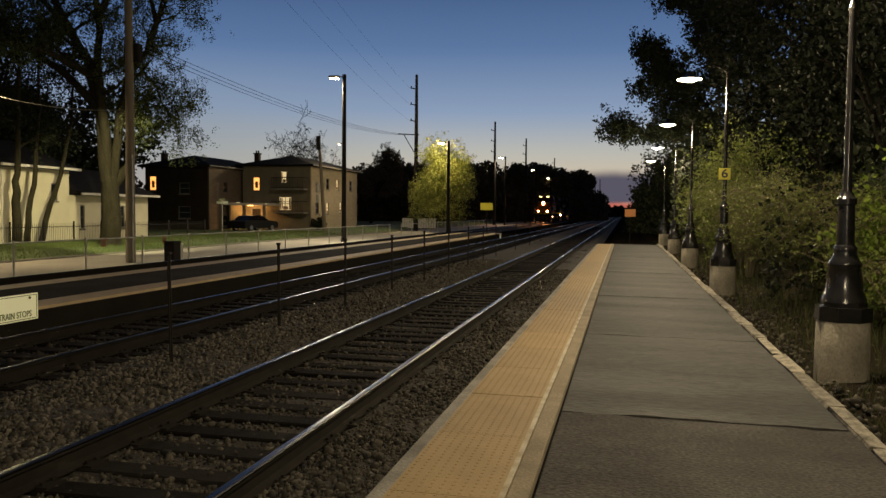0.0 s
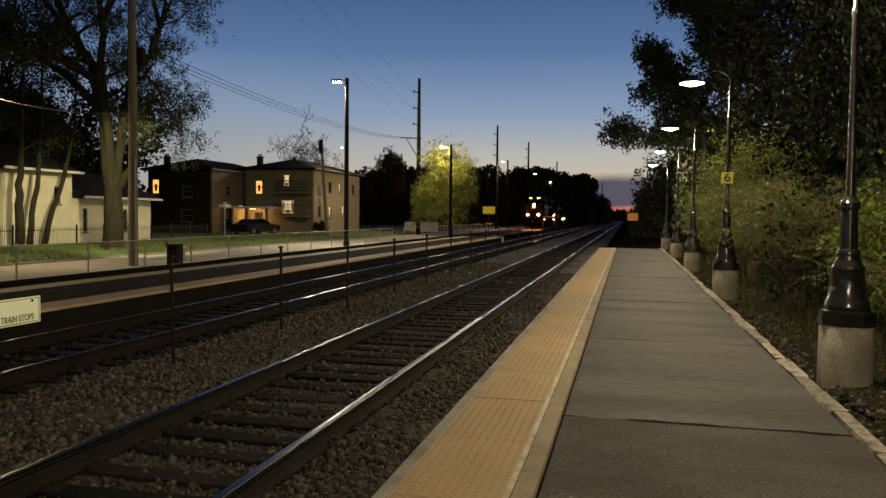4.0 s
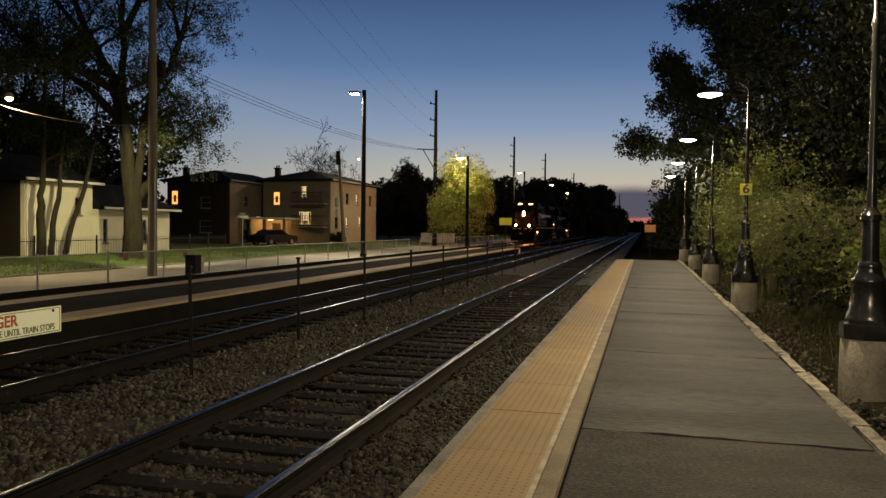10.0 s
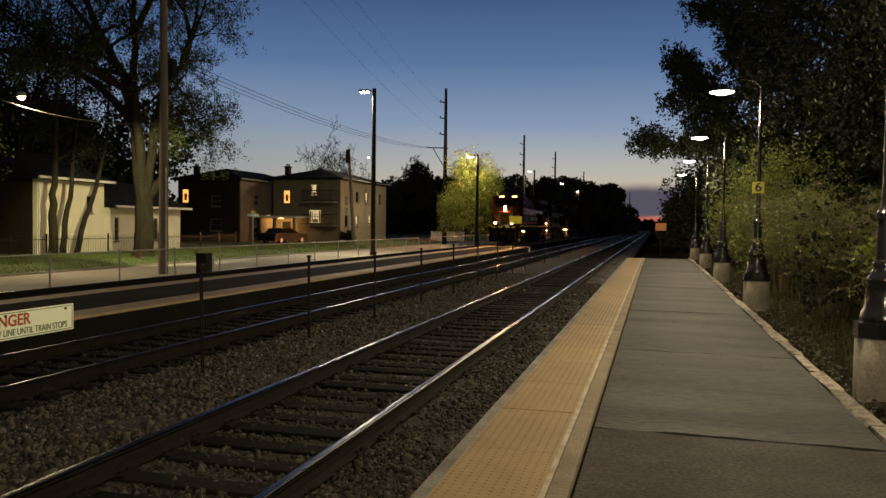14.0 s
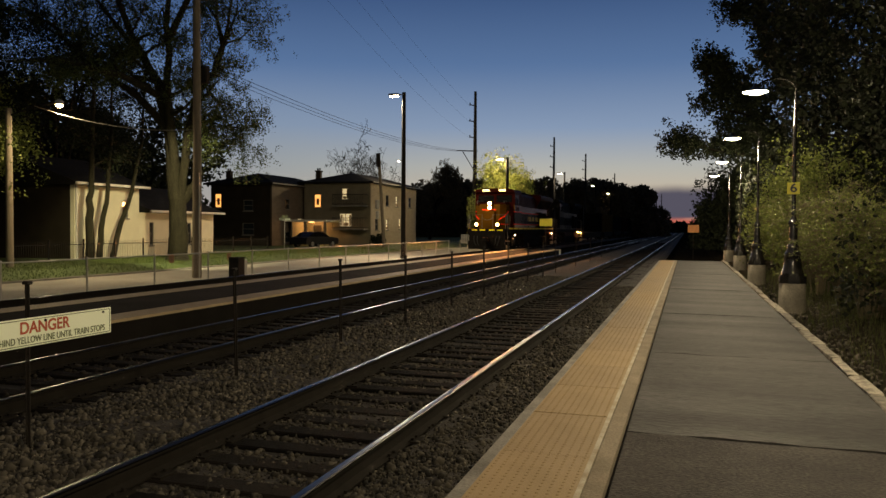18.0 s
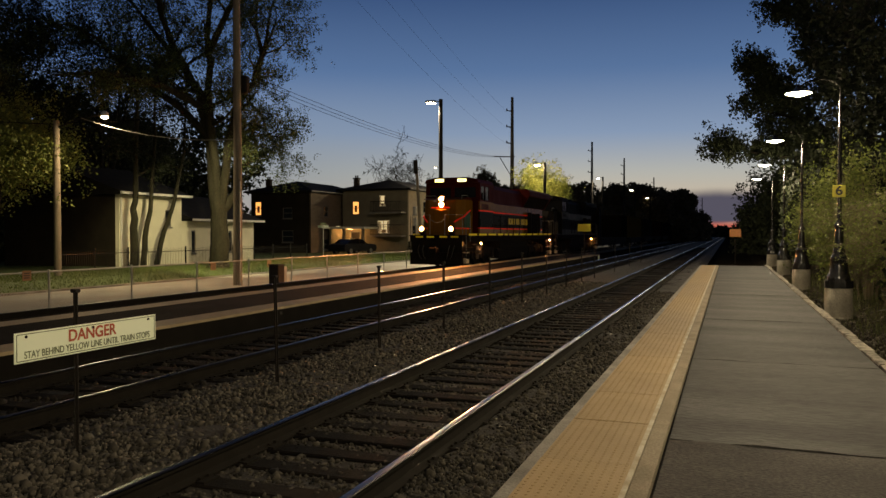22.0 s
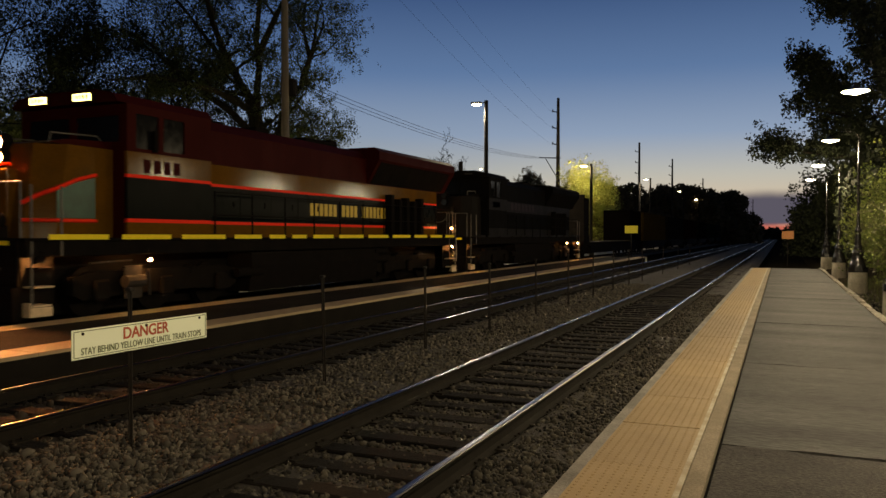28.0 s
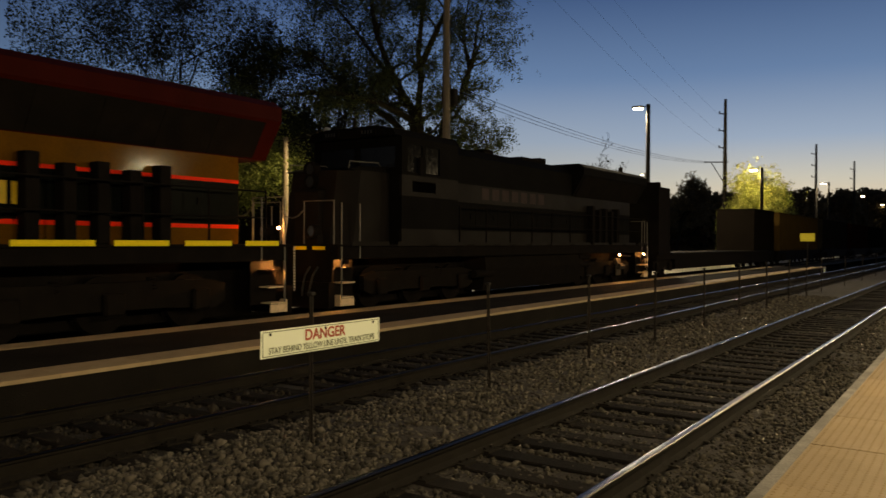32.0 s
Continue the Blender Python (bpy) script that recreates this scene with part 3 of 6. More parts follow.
v = np.stack([np.stack([gx - dx, gy - dy, gz - 0.02], 1), np.stack([gx + dx, gy + dy, gz - 0.02], 1), np.stack([gx + tip[:, 0], gy + tip[:, 1], gz + h], 1)], 1).reshape(-1, 3)
tagged(new("weeds", raw("weeds", v.tolist(), np.arange(3 * n).reshape(-1, 3).tolist(), M_WEED)), "rank dark weeds and grass behind the kerb", "weeds", kind="stuff")

# far platform
far = thing("platform_far", "narrow outer platform between two tracks with tactile edges", "platform", at=(0, 0, 0), kind="structure")
FAR_END = 58.0
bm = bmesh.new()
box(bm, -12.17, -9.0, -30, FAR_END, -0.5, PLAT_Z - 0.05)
part("foundation", bm, M_FOUND, far, "near-black platform wall")
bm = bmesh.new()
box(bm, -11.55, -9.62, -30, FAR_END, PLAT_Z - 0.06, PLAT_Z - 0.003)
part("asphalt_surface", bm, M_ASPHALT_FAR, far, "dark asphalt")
PANEL_FAR = tactile_mesh("tactile_panel", 0.618, 1.22, M_TACTILE_RED, 0.1)
for xc in (-9.31, -11.86):
    y = -6.0
    while y < FAR_END - 0.5:
        shared("tactile_panel", PANEL_FAR, far, pose(xc, y, PLAT_Z + random.uniform(-0.0015, 0.0015)))
        y += 1.22


# ---- lamps along the near platform ----
def platform_lamp(label):
    p = thing("platform_lamp", label, "street lamp", "lamps along the platform")
    bm = bmesh.new()
    turned(bm, [(0.285, -0.35), (0.28, 0.1), (0.275, 0.5), (0.265, 0.53)], 28)
    part("pedestal", bm, M_PEDESTAL, p, "round cast concrete pedestal", True)
    bm = bmesh.new()
    prism(bm, [(0.295 * math.cos(math.pi / 8 + k * math.pi / 4), 0.295 * math.sin(math.pi / 8 + k * math.pi / 4)) for k in range(8)], "z", 0.53, 0.69)
    prism(bm, [(0.24 * math.cos(math.pi / 8 + k * math.pi / 4), 0.24 * math.sin(math.pi / 8 + k * math.pi / 4)) for k in range(8)], "z", 0.69, 0.74)
    part("base_plate", bm, M_BLACK_PAINT, p)
    bm = bmesh.new()
    turned(bm, [(0.235, 0.74), (0.225, 0.80), (0.20, 0.84), (0.185, 0.98), (0.165, 1.12), (0.175, 1.14), (0.175, 1.17), (0.14, 1.22), (0.12, 1.28),
                (0.122, 1.31), (0.122, 1.34), (0.1, 1.37)], 16)
    part("cast_base", bm, M_BLACK_PAINT, p, "stepped glossy black cast base", True)
    bm = bmesh.new()
    turned(bm, [(0.094, 1.37), (0.086, 1.80), (0.104, 1.82), (0.104, 1.88), (0.07, 1.92), (0.055, 1.96)], 16)
    part("lower_shaft", bm, M_BLACK_PAINT, p, "thick lower shaft with a collar", True)
    bm = bmesh.new()
    turned(bm, [(0.052, 1.96), (0.045, 2.2), (0.038, 3.92), (0.048, 3.94), (0.048, 3.98), (0.031, 4.02), (0.025, 4.5)], 14)
    part("shaft", bm, M_BLACK_PAINT, p, "", True)
    bm = bmesh.new()
    turned(bm, [(0.025, 4.5), (0.034, 4.52), (0.026, 4.55), (0.018, 4.66), (0.006, 4.79)], 12)
    part("finial", bm, M_BLACK_PAINT, p, "", True)
    bm = bmesh.new()
    pts = [(0, 0, 4.3)]
    for k in range(11):
        a = math.pi * k / 10
        pts.append((-0.41 + 0.41 * math.cos(a), 0, 4.78 + 0.24 * math.sin(a)))
    tube(bm, pts, [0.013] * len(pts), 8)
    part("arm", bm, M_MATTE_BLACK, p, "slim curved bracket", True)
    bm = bmesh.new()
    turned(bm, [(0.275, 4.742), (0.25, 4.755), (0.16, 4.79), (0.09, 4.82), (0.05, 4.87), (0.03, 4.93)], 22, (-0.82, 0, 0))
    shade = part("shade", bm, M_BLACK_PAINT, p, "wide black bell shade", True)
    bm = bmesh.new()
    turned(bm, [(0.02, 4.676), (0.07, 4.681), (0.13, 4.698), (0.2, 4.722), (0.268, 4.738)], 22, (-0.82, 0, 0))
    part("lens", bm, M_LUM, shade, "glowing shallow glass lens", True)
    return p


LAMPS = ((2.3, -9.7), (2.3, -0.2), (2.41, 9.5), (2.21, 18.8), (2.22, 28.2), (2.28, 38.0), (2.26, 47.6))
proto = platform_lamp("black cast-iron platform lamp on a round concrete pedestal")
proto.matrix_basis = pose(*LAMPS[0], 0)
for x, y in LAMPS[1:]:
    copy_thing(proto, pose(x, y, 0))
for x, y in LAMPS:
    la = bpy.data.lights.new("platform_light", "POINT")
    la.shadow_soft_size, la.energy, la.color = 0.2, LAMP_PLATFORM, (1.0, 0.87, 0.62)
    o = new("platform_light", la)
    o.location = (x - 0.82, y, 4.46)

# number plate on the second lamp
sg = thing("number_sign", "yellow square sign with a black 6 on the lamp shaft", "sign", at=(LAMPS[3][0] - 0.02, LAMPS[3][1] - 0.09, 2.6, 0, 0, 0))
bm = bmesh.new()
box(bm, -0.125, 0.125, -0.006, 0.006, -0.125, 0.125, 0.004)
part("plate", bm, M_SIGN_YELLOW, sg)
bm = bmesh.new()
box(bm, -0.03, 0.03, 0.006, 0.06, -0.06, -0.03)
part("bracket", bm, M_STEEL_DARK, sg)


def words(name, text, size, material, parent, m, squeeze=1.0):
    """Lettering as a thin mesh, in the parent's space."""
    cu = bpy.data.curves.new(name, "FONT")
    cu.body, cu.size, cu.align_x, cu.align_y, cu.extrude, cu.offset = text, size, "CENTER", "CENTER", 0.001, size * (0.022 if size > 0.1 else 0.004)
    tmp = bpy.data.objects.new(name, cu)
    scene.collection.objects.link(tmp)
    me = bpy.data.meshes.new_from_object(tmp.evaluated_get(bpy.context.evaluated_depsgraph_get()))
    bpy.data.objects.remove(tmp)
    me.materials.clear()
    me.materials.append(material)
    me.transform(Matrix.Diagonal((squeeze, 1, 1, 1)))
    ob = new(name, me)
    ob.parent = parent
    ob.matrix_basis = m
    return ob


words("numeral", "6", 0.27, M_SIGN_BLACK, sg, pose(0, -0.0085, 0.005, 90, 0, 0), 1.1)

# ---- posts between the tracks ----
post = thing("fence_post", "slim dark steel post standing in the ballast", "post", "posts between the tracks")
bm = bmesh.new()
for a, b, c, d in ((-0.022, 0.022, -0.004, 0.004), (-0.004, 0.004, -0.022, 0.022)):
    box(bm, a, b, c, d, -0.5, 1.14)
part("upright", bm, M_STEEL_DARK, post)
bm = bmesh.new()
box(bm, -0.03, 0.03, -0.03, 0.03, 1.14, 1.17, 0.006)
part("cap", bm, M_STEEL_DARK, post)
POST_Y = [5.14, 8.26, 11.24, 14.2, 17.3, 20.3, 23.3, 26.3, 29.3, 32.3, 38.3, 44.3, 50.3]
post.matrix_basis = pose(-5.15, POST_Y[0], 0.07)
for i, y in enumerate(POST_Y[1:]):
    copy_thing(post, pose(-5.15, y, random.uniform(-0.03, 0.06), random.uniform(-0.6, 0.6), random.uniform(-1, 1), 0))

sign = thing("danger_sign", "long white warning sign with red and dark lettering on a post", "sign", at=(-5.115, 5.285, 0.824, 0, 0, 0))
bm = bmesh.new()
box(bm, -0.004, 0.004, -0.785, 0.785, -0.118, 0.118, 0.003)
part("panel", bm, M_SIGN_WHITE, sign, "white reflective panel")
bm = bmesh.new()
for a, b, c, d in ((-0.765, 0.765, 0.1, 0.106), (-0.765, 0.765, -0.106, -0.1), (-0.768, -0.762, -0.1, 0.1), (0.762, 0.768, -0.1, 0.1)):
    box(bm, 0.0045, 0.0062, a, b, c, d)
part("border", bm, M_SIGN_GREEN, sign, "thin dark border line")
words("heading", "DANGER", 0.135, M_SIGN_RED, sign, pose(0.007, 0.0, 0.035, 90, 0, 90), 0.98)
words("line_of_text", "STAY BEHIND YELLOW LINE UNTIL TRAIN STOPS", 0.079, M_SIGN_GREEN, sign, pose(0.007, 0.0, -0.062, 90, 0, 90), 0.80)
for dy in (-0.68, 0.0, 0.68):
    bm = bmesh.new()
    tube(bm, [(0.004, dy, 0.082), (0.011, dy, 0.082)], 0.012, 8)
    part("bolt", bm, M_STEEL_DARK, sign)
bm = bmesh.new()
box(bm, -0.03, -0.004, -0.045, 0.0, -0.09, 0.09)
part("bracket", bm, M_STEEL_DARK, sign)

# ---- chain-link fence along the street ----
FENCE_X, FENCE_Z = -17.1, -0.36
fence = thing("chain_link_fence", "low chain-link fence with round galvanised posts and top rail", "fence", at=(FENCE_X, 0, FENCE_Z))
bm = bmesh.new()
turned(bm, [(0.03, -0.1), (0.03, 1.08), (0.036, 1.09), (0.02, 1.12)], 8)
FP = mesh_of("fence_upright", bm, M_GALV, True)
y = -14.9
FENCE_Y = []
while y < 105:
    FENCE_Y.append(y)
    shared("fence_upright", FP, fence, pose(0, y, 0, random.uniform(-0.8, 0.8), random.uniform(-0.8, 0.8), 0))
    y += 3.11
for a, b in zip(FENCE_Y, FENCE_Y[1:]):
    if abs(a - 57) < 2:
        continue
    bm = bmesh.new()
    tube(bm, [(0, a, 1.06), (0, (a + b) / 2, 1.05), (0, b, 1.06)], 0.021, 6)
    part("top_rail", bm, M_GALV, fence)
vs, fs = [], []


def flat_wire(p, q, w=0.0028):
    k = len(vs)
    vs.extend([(p[0], p[1] - w, p[2]), (p[0], p[1] + w, p[2]), (q[0], q[1] + w, q[2]), (q[0], q[1] - w, q[2])])
    fs.append((k, k + 1, k + 2, k + 3))


y = 12.0
while y < 62:
    flat_wire((0.0, y, 0.03), (0.0, y + 1.0, 1.03))
    flat_wire((0.004, y + 1.0, 0.03), (0.004, y, 1.03))
    y += 0.1
ob = new("wire_mesh", raw("wire_mesh", vs, fs, M_GALV))
ob.parent = fence
tagged(ob, "fine diamond wire mesh", kind="stuff")


# ---- poles, street lamps and cables of the street ----
def cable(name, a, b, sag, radius, label="sagging overhead cable between poles", group="overhead cables", material=M_WIRE):
    bm = bmesh.new()
    a, b = Vector(a), Vector(b)
    pts = [a.lerp(b, k / 14) - Vector((0, 0, sag * 4 * (k / 14) * (1 - k / 14))) for k in range(15)]
    tube(bm, pts, radius, 5)
    return solid(name, bm, material, label, "cable", group)


pole = thing("utility_pole", "tall weathered timber utility pole beside the fence", "utility pole", at=(-18.5, 26.85, -0.42))
bm = bmesh.new()
tube(bm, [(0, 0, -0.3), (0.03, 0, 5), (0.0, 0.02, 10), (0.02, 0, 15.5)], [0.19, 0.165, 0.145, 0.12], 12)
part("shaft", bm, M_POLE_GREY, pole, "", True)
bm = bmesh.new()
box(bm, -1.2, 1.2, -0.06, 0.06, 14.4, 14.54, 0.01)
part("crossarm", bm, M_POLE_WOOD, pole)
bm = bmesh.new()
box(bm, -0.34, 0.34, 0.16, 0.42, 7.75, 8.45, 0.04)
hood = part("floodlight", bm, M_POLE_DARK, pole, "grey floodlight box turned to the houses")
bm = bmesh.new()
box(bm, -0.29, 0.29, 0.421, 0.43, 7.82, 8.2, 0.003)
part("lens", bm, M_LUM_STREET, hood, "glowing lens")
fl = bpy.data.lights.new("floodlight", "SPOT")
fl.energy, fl.color, fl.spot_size, fl.spot_blend, fl.shadow_soft_size = 5600.0, (1.0, 0.93, 0.60), radians(54), 0.5, 0.12
o = new("floodlight", fl)
o.matrix_basis = look((-18.4, 27.42, 7.5), (-27.4, 36.9, -0.7))
bm = bmesh.new()
tube(bm, [(0.19, -0.1, 0.0), (0.19, -0.1, 4.2)], 0.03, 6)
part("conduit", bm, M_GALV, pole)

leftpole = thing("utility_pole", "short pale timber pole with a street lamp arm", "utility pole", at=(-26.0, 25.1, -0.25))
bm = bmesh.new()
tube(bm, [(0, 0, -0.2), (0, 0, 6.6)], [0.15, 0.12], 10)
part("shaft", bm, M_POLE_GREY, leftpole, "", True)
bm = bmesh.new()
tube(bm, [(0, 0, 6.3), (1.2, 0.1, 6.66), (2.2, 0.15, 6.74)], 0.03, 6)
part("arm", bm, M_POLE_DARK, leftpole, "", True)
bm = bmesh.new()
turned(bm, [(0.05, 6.66), (0.16, 6.69), (0.15, 6.81), (0.06, 6.88)], 14, (2.36, 0.15, 0))
head = part("luminaire", bm, M_GALV, leftpole, "", True)
bm = bmesh.new()
turned(bm, [(0.04, 6.56), (0.12, 6.60), (0.14, 6.655)], 14, (2.36, 0.15, 0))
part("lens", bm, M_LUM_ORANGE, head, "glowing warm lens", True)
cable("cable", (-24.75, 25.15, 6.4), (-18.4, 26.9, 5.5), 0.35, 0.022, "pale sagging cable lit by the street lamp", material=M_HEMP)
cable("cable", (-26.0, 25.1, 6.2), (-34, 8, 6.6), 0.4, 0.018)
cable("cable", (-26.0, 25.1, 6.3), (-18.5, 26.9, 7.0), 0.3, 0.014)


def street_lamp(name, label, x, y, z0, top, arm, lens, group="street lamps", steel=M_POLE_DARK, head=0.7):
    p = thing(name, label, "street lamp", group, (x, y, z0))
    h = top - z0
    bm = bmesh.new()
    tube(bm, [(0, 0, -0.1), (0, 0, h * 0.5), (0, 0, h)], [0.16, 0.145, 0.13], 10)
    part("shaft", bm, steel, p, "", True)
    bm = bmesh.new()
    box(bm, -0.16, 0.16, -0.16, 0.16, -0.1, 0.3, 0.02)
    part("base", bm, steel, p)
    bm = bmesh.new()
    tube(bm, [(0, 0, h - 0.22), (arm * 0.5, 0, h - 0.14), (arm, 0, h - 0.12)], 0.035, 6)
    part("arm", bm, steel, p, "", True)
    bm = bmesh.new()
    s = 1 if arm > 0 else -1
    box(bm, *sorted((arm, arm + s * head)), -0.25 * head, 0.25 * head, h - 0.2, h - 0.05, 0.04)
    hd = part("luminaire", bm, M_GALV, p)
    bm = bmesh.new()
    box(bm, *sorted((arm + s * 0.05, arm + s * 0.89 * head)), -0.21 * head, 0.21 * head, h - 0.203 - 0.11 * head, h - 0.203, 0.03 * head)
    part("lens", bm, lens, hd, "glowing lens")
    return p


street_lamp("street_lamp", "tall dark street lamp pole with one short arm", -17.9, 48.9, -0.4, 10.55, -0.35, M_LUM_STREET)
street_lamp("street_lamp", "street lamp with yellowish light beside a leafy tree", -16.75, 75.0, -0.4, 8.55, -0.4, M_LUM_YELLOW)
street_lamp("street_lamp", "slim distant street lamp with white light", -18.8, 126, -0.4, 10.65, -0.4, M_LUM_STREET)
for x, y, zt, hd in ((-16.5, 150, 9.95, 0.7), (-16.9, 185, 9.95, 0.7), (-27.9, 76, 8.65, 0.3)):
    street_lamp("street_lamp", "small distant street lamp", x, y, -0.3, zt, -0.3, M_LUM_STREET, head=hd)


def street_light(loc, power, colour, kind="AREA"):
    la = bpy.data.lights.new("street_light", kind)
    la.energy, la.color = power, colour
    if kind == "AREA":
        la.shape, la.size = "DISK", 0.4
    else:
        la.shadow_soft_size = 0.15
    o = new("street_light", la)
    o.location = loc
    return o


street_light((-18.6, 48.9, 10.1), LAMP_STREET * 3, (1.0, 0.88, 0.66))
street_light((-17.4, 75.0, 8.1), LAMP_TREE, (1.0, 0.80, 0.48), "POINT")
street_light((-23.64, 25.25, 6.25), 420, (1.0, 0.82, 0.52))
street_light((-27.6, 74.2, 8.0), 900, (1.0, 0.86, 0.62), "POINT")
street_light((-19.5, 126, 10.2), LAMP_STREET * 0.6, (1.0, 0.9, 0.7))
def steel_pole(x, y, top, arms, brace, label):
    p = thing("transmission_pole", label, "utility pole", "power line poles", (x, y, -0.4))
    h = top + 0.4
    bm = bmesh.new()
    tube(bm, [(0, 0, 0), (0, 0, h * 0.5), (0, 0, h)], [0.26, 0.21, 0.14], 10)
    part("shaft", bm, M_POLE_DARK, p, "", True)
    for k in range(arms):
        bm = bmesh.new()
        z = h - 1.5 - 1.7 * k
        tube(bm, [(0, 0, z), (-0.55, 0, z + 0.12), (-0.62, 0, z + 0.12)], [0.07, 0.05, 0.09], 6)
        tube(bm, [(-0.58, 0, z + 0.1), (-0.58, 0, z + 0.34)], [0.1, 0.05], 6)
        part("insulator", bm, M_POLE_DARK, p)
    if brace:
        bm = bmesh.new()
        z = h - 6.3
        tube(bm, [(0.3, 0, z), (-2.0, 0, z + 0.12)], 0.06, 6)
        part("crossarm", bm, M_POLE_DARK, p)
        bm = bmesh.new()
        tube(bm, [(0, 0, z - 2.2), (-1.35, 0, z)], 0.05, 6)
        part("brace", bm, M_POLE_DARK, p)
    return p


PA, PB, PC = (-21.6, 81.0), (-20.6, 126.5), (-19.3, 157.0)
steel_pole(*PA, 16.1, 3, True, "dark slender power line pole with a braced crossarm")
for (x, y), zt in ((PB, 16.3), (PC, 16.4), ((-18.7, 215), 16.5), ((-18.5, 285), 16.5), ((-12.0, 330), 16.5), ((-10.5, 345), 16.5)):
    steel_pole(x, y, zt, 3, False, "distant dark power line pole")
for k in range(3):
    cable("cable", (PA[0] - 0.6, PA[1], 14.6 - 1.7 * k), (-14.2, 8, 19.5 - 1.8 * k), 1.2, 0.0055)
    cable("cable", (PA[0] - 2.0 + 0.8 * k, PA[1], 9.85), (-19.9 + 0.75 * k, 28.0, 8.45 - 0.14 * k), 0.8, 0.012)

smallpole = thing("utility_pole", "leaning timber service pole with a transformer and boxes", "utility pole", at=(-26.1, 65.0, -0.2))
bm = bmesh.new()
tube(bm, [(0.55, 0, -0.2), (0.0, 0, 8.0)], [0.17, 0.12], 9)
part("shaft", bm, M_POLE_GREY, smallpole, "", True)
for dx, z0, z1, r in ((0.3, 7.2, 8.4, 0.2), (0.25, 3.5, 4.3, 0.2), (0.25, 2.6, 3.3, 0.16)):
    bm = bmesh.new()
    turned(bm, [(r * 0.8, z0), (r, z0 + 0.05), (r, z1 - 0.05), (r * 0.7, z1)], 10, (dx - 0.3, -0.2, 0))
    part("transformer", bm, M_POLE_DARK if z0 > 7 else M_GALV, smallpole, "", True)

# utility box by the fence
ub = thing("utility_box", "dark square steel utility cabinet beside the fence", "cabinet", at=(-16.35, 26.2, -0.42))
bm = bmesh.new()
box(bm, -0.08, 0.34, -0.35, 0.1, 0.0, 0.92, 0.02)
part("body", bm, M_STEEL_DARK, ub)
bm = bmesh.new()
box(bm, -0.10, 0.36, -0.37, 0.12, 0.92, 0.96, 0.01)
part("lid", bm, M_STEEL_DARK, ub)
bm = bmesh.new()
box(bm, -0.06, 0.32, 0.101, 0.30, 0.0, 0.86, 0.012)
part("side_cabinet", bm, M_GALV, ub)


for yy, zz_, m_ in ((15.46, 0.62, M_NOTICE), (23.29, 0.55, M_NOTICE), (26.88, 0.52, M_NOTICE)):
    fs_ = thing("fence_notice", "small square notice wired to the chain-link fence", "sign", "notices on the fence", (FENCE_X + 0.035, yy, zz_))
    bm = bmesh.new()
    box(bm, 0.0, 0.006, -0.14, 0.14, -0.13, 0.13, 0.002)
    part("plate", bm, m_, fs_)
    bm = bmesh.new()
    for k in range(3):
        box(bm, 0.0065, 0.008, -0.09, 0.09, -0.07 + 0.06 * k, -0.045 + 0.06 * k)
    part("text_bar", bm, M_SIGN_BLACK, fs_)


def board_sign(name, label, x, y, z, w, h, material, posts=True, turn=0):
    s = thing(name, label, "sign", at=(x, y, 0, 0, 0, turn))
    bm = bmesh.new()
    box(bm, -w / 2, w / 2, -0.01, 0.01, z - h / 2, z + h / 2, 0.006)
    part("board", bm, material, s)
    bm = bmesh.new()
    tube(bm, [(0, 0.05, -0.5), (0, 0.05, z + h / 2)], 0.035, 8)
    part("post", bm, M_STEEL_DARK, s)
    return s


board_sign("orange_sign", "orange rectangular trackside sign on a post", 0.42, 60, 1.73, 0.78, 0.56, M_SIGN_ORANGE)
board_sign("yellow_sign", "yellow rectangular trackside sign on a post", -10.2, 59.1, 2.13, 0.95, 0.55, M_SIGN_YELLOW)
wb = thing("signal_box", "small white trackside box on the ballast", "box", at=(-9.3, 59.2, -0.5))
bm = bmesh.new()
box(bm, -0.2, 0.2, -0.2, 0.2, 0.0, 0.55, 0.03)
part("body", bm, M_SIGN_WHITE, wb)
bm = bmesh.new()
box(bm, -0.22, 0.22, -0.22, 0.22, 0.55, 0.6, 0.01)
part("lid", bm, M_GALV, wb)

ss = thing("street_name_sign", "pale street name sign on a slim post", "sign", at=(-28.6, 52.5, -0.1))
bm = bmesh.new()
tube(bm, [(0, 0, -0.1), (0, 0, 2.5)], 0.03, 8)
part("post", bm, M_GALV, ss)
bm = bmesh.new()
box(bm, -0.45, 0.45, -0.01, 0.01, 2.25, 2.42)
part("blade", bm, M_SIGN_WHITE, ss)
bm = bmesh.new()
box(bm, -0.01, 0.01, -0.4, 0.4, 2.45, 2.62)
part("blade", bm, M_SIGN_GREEN, ss)


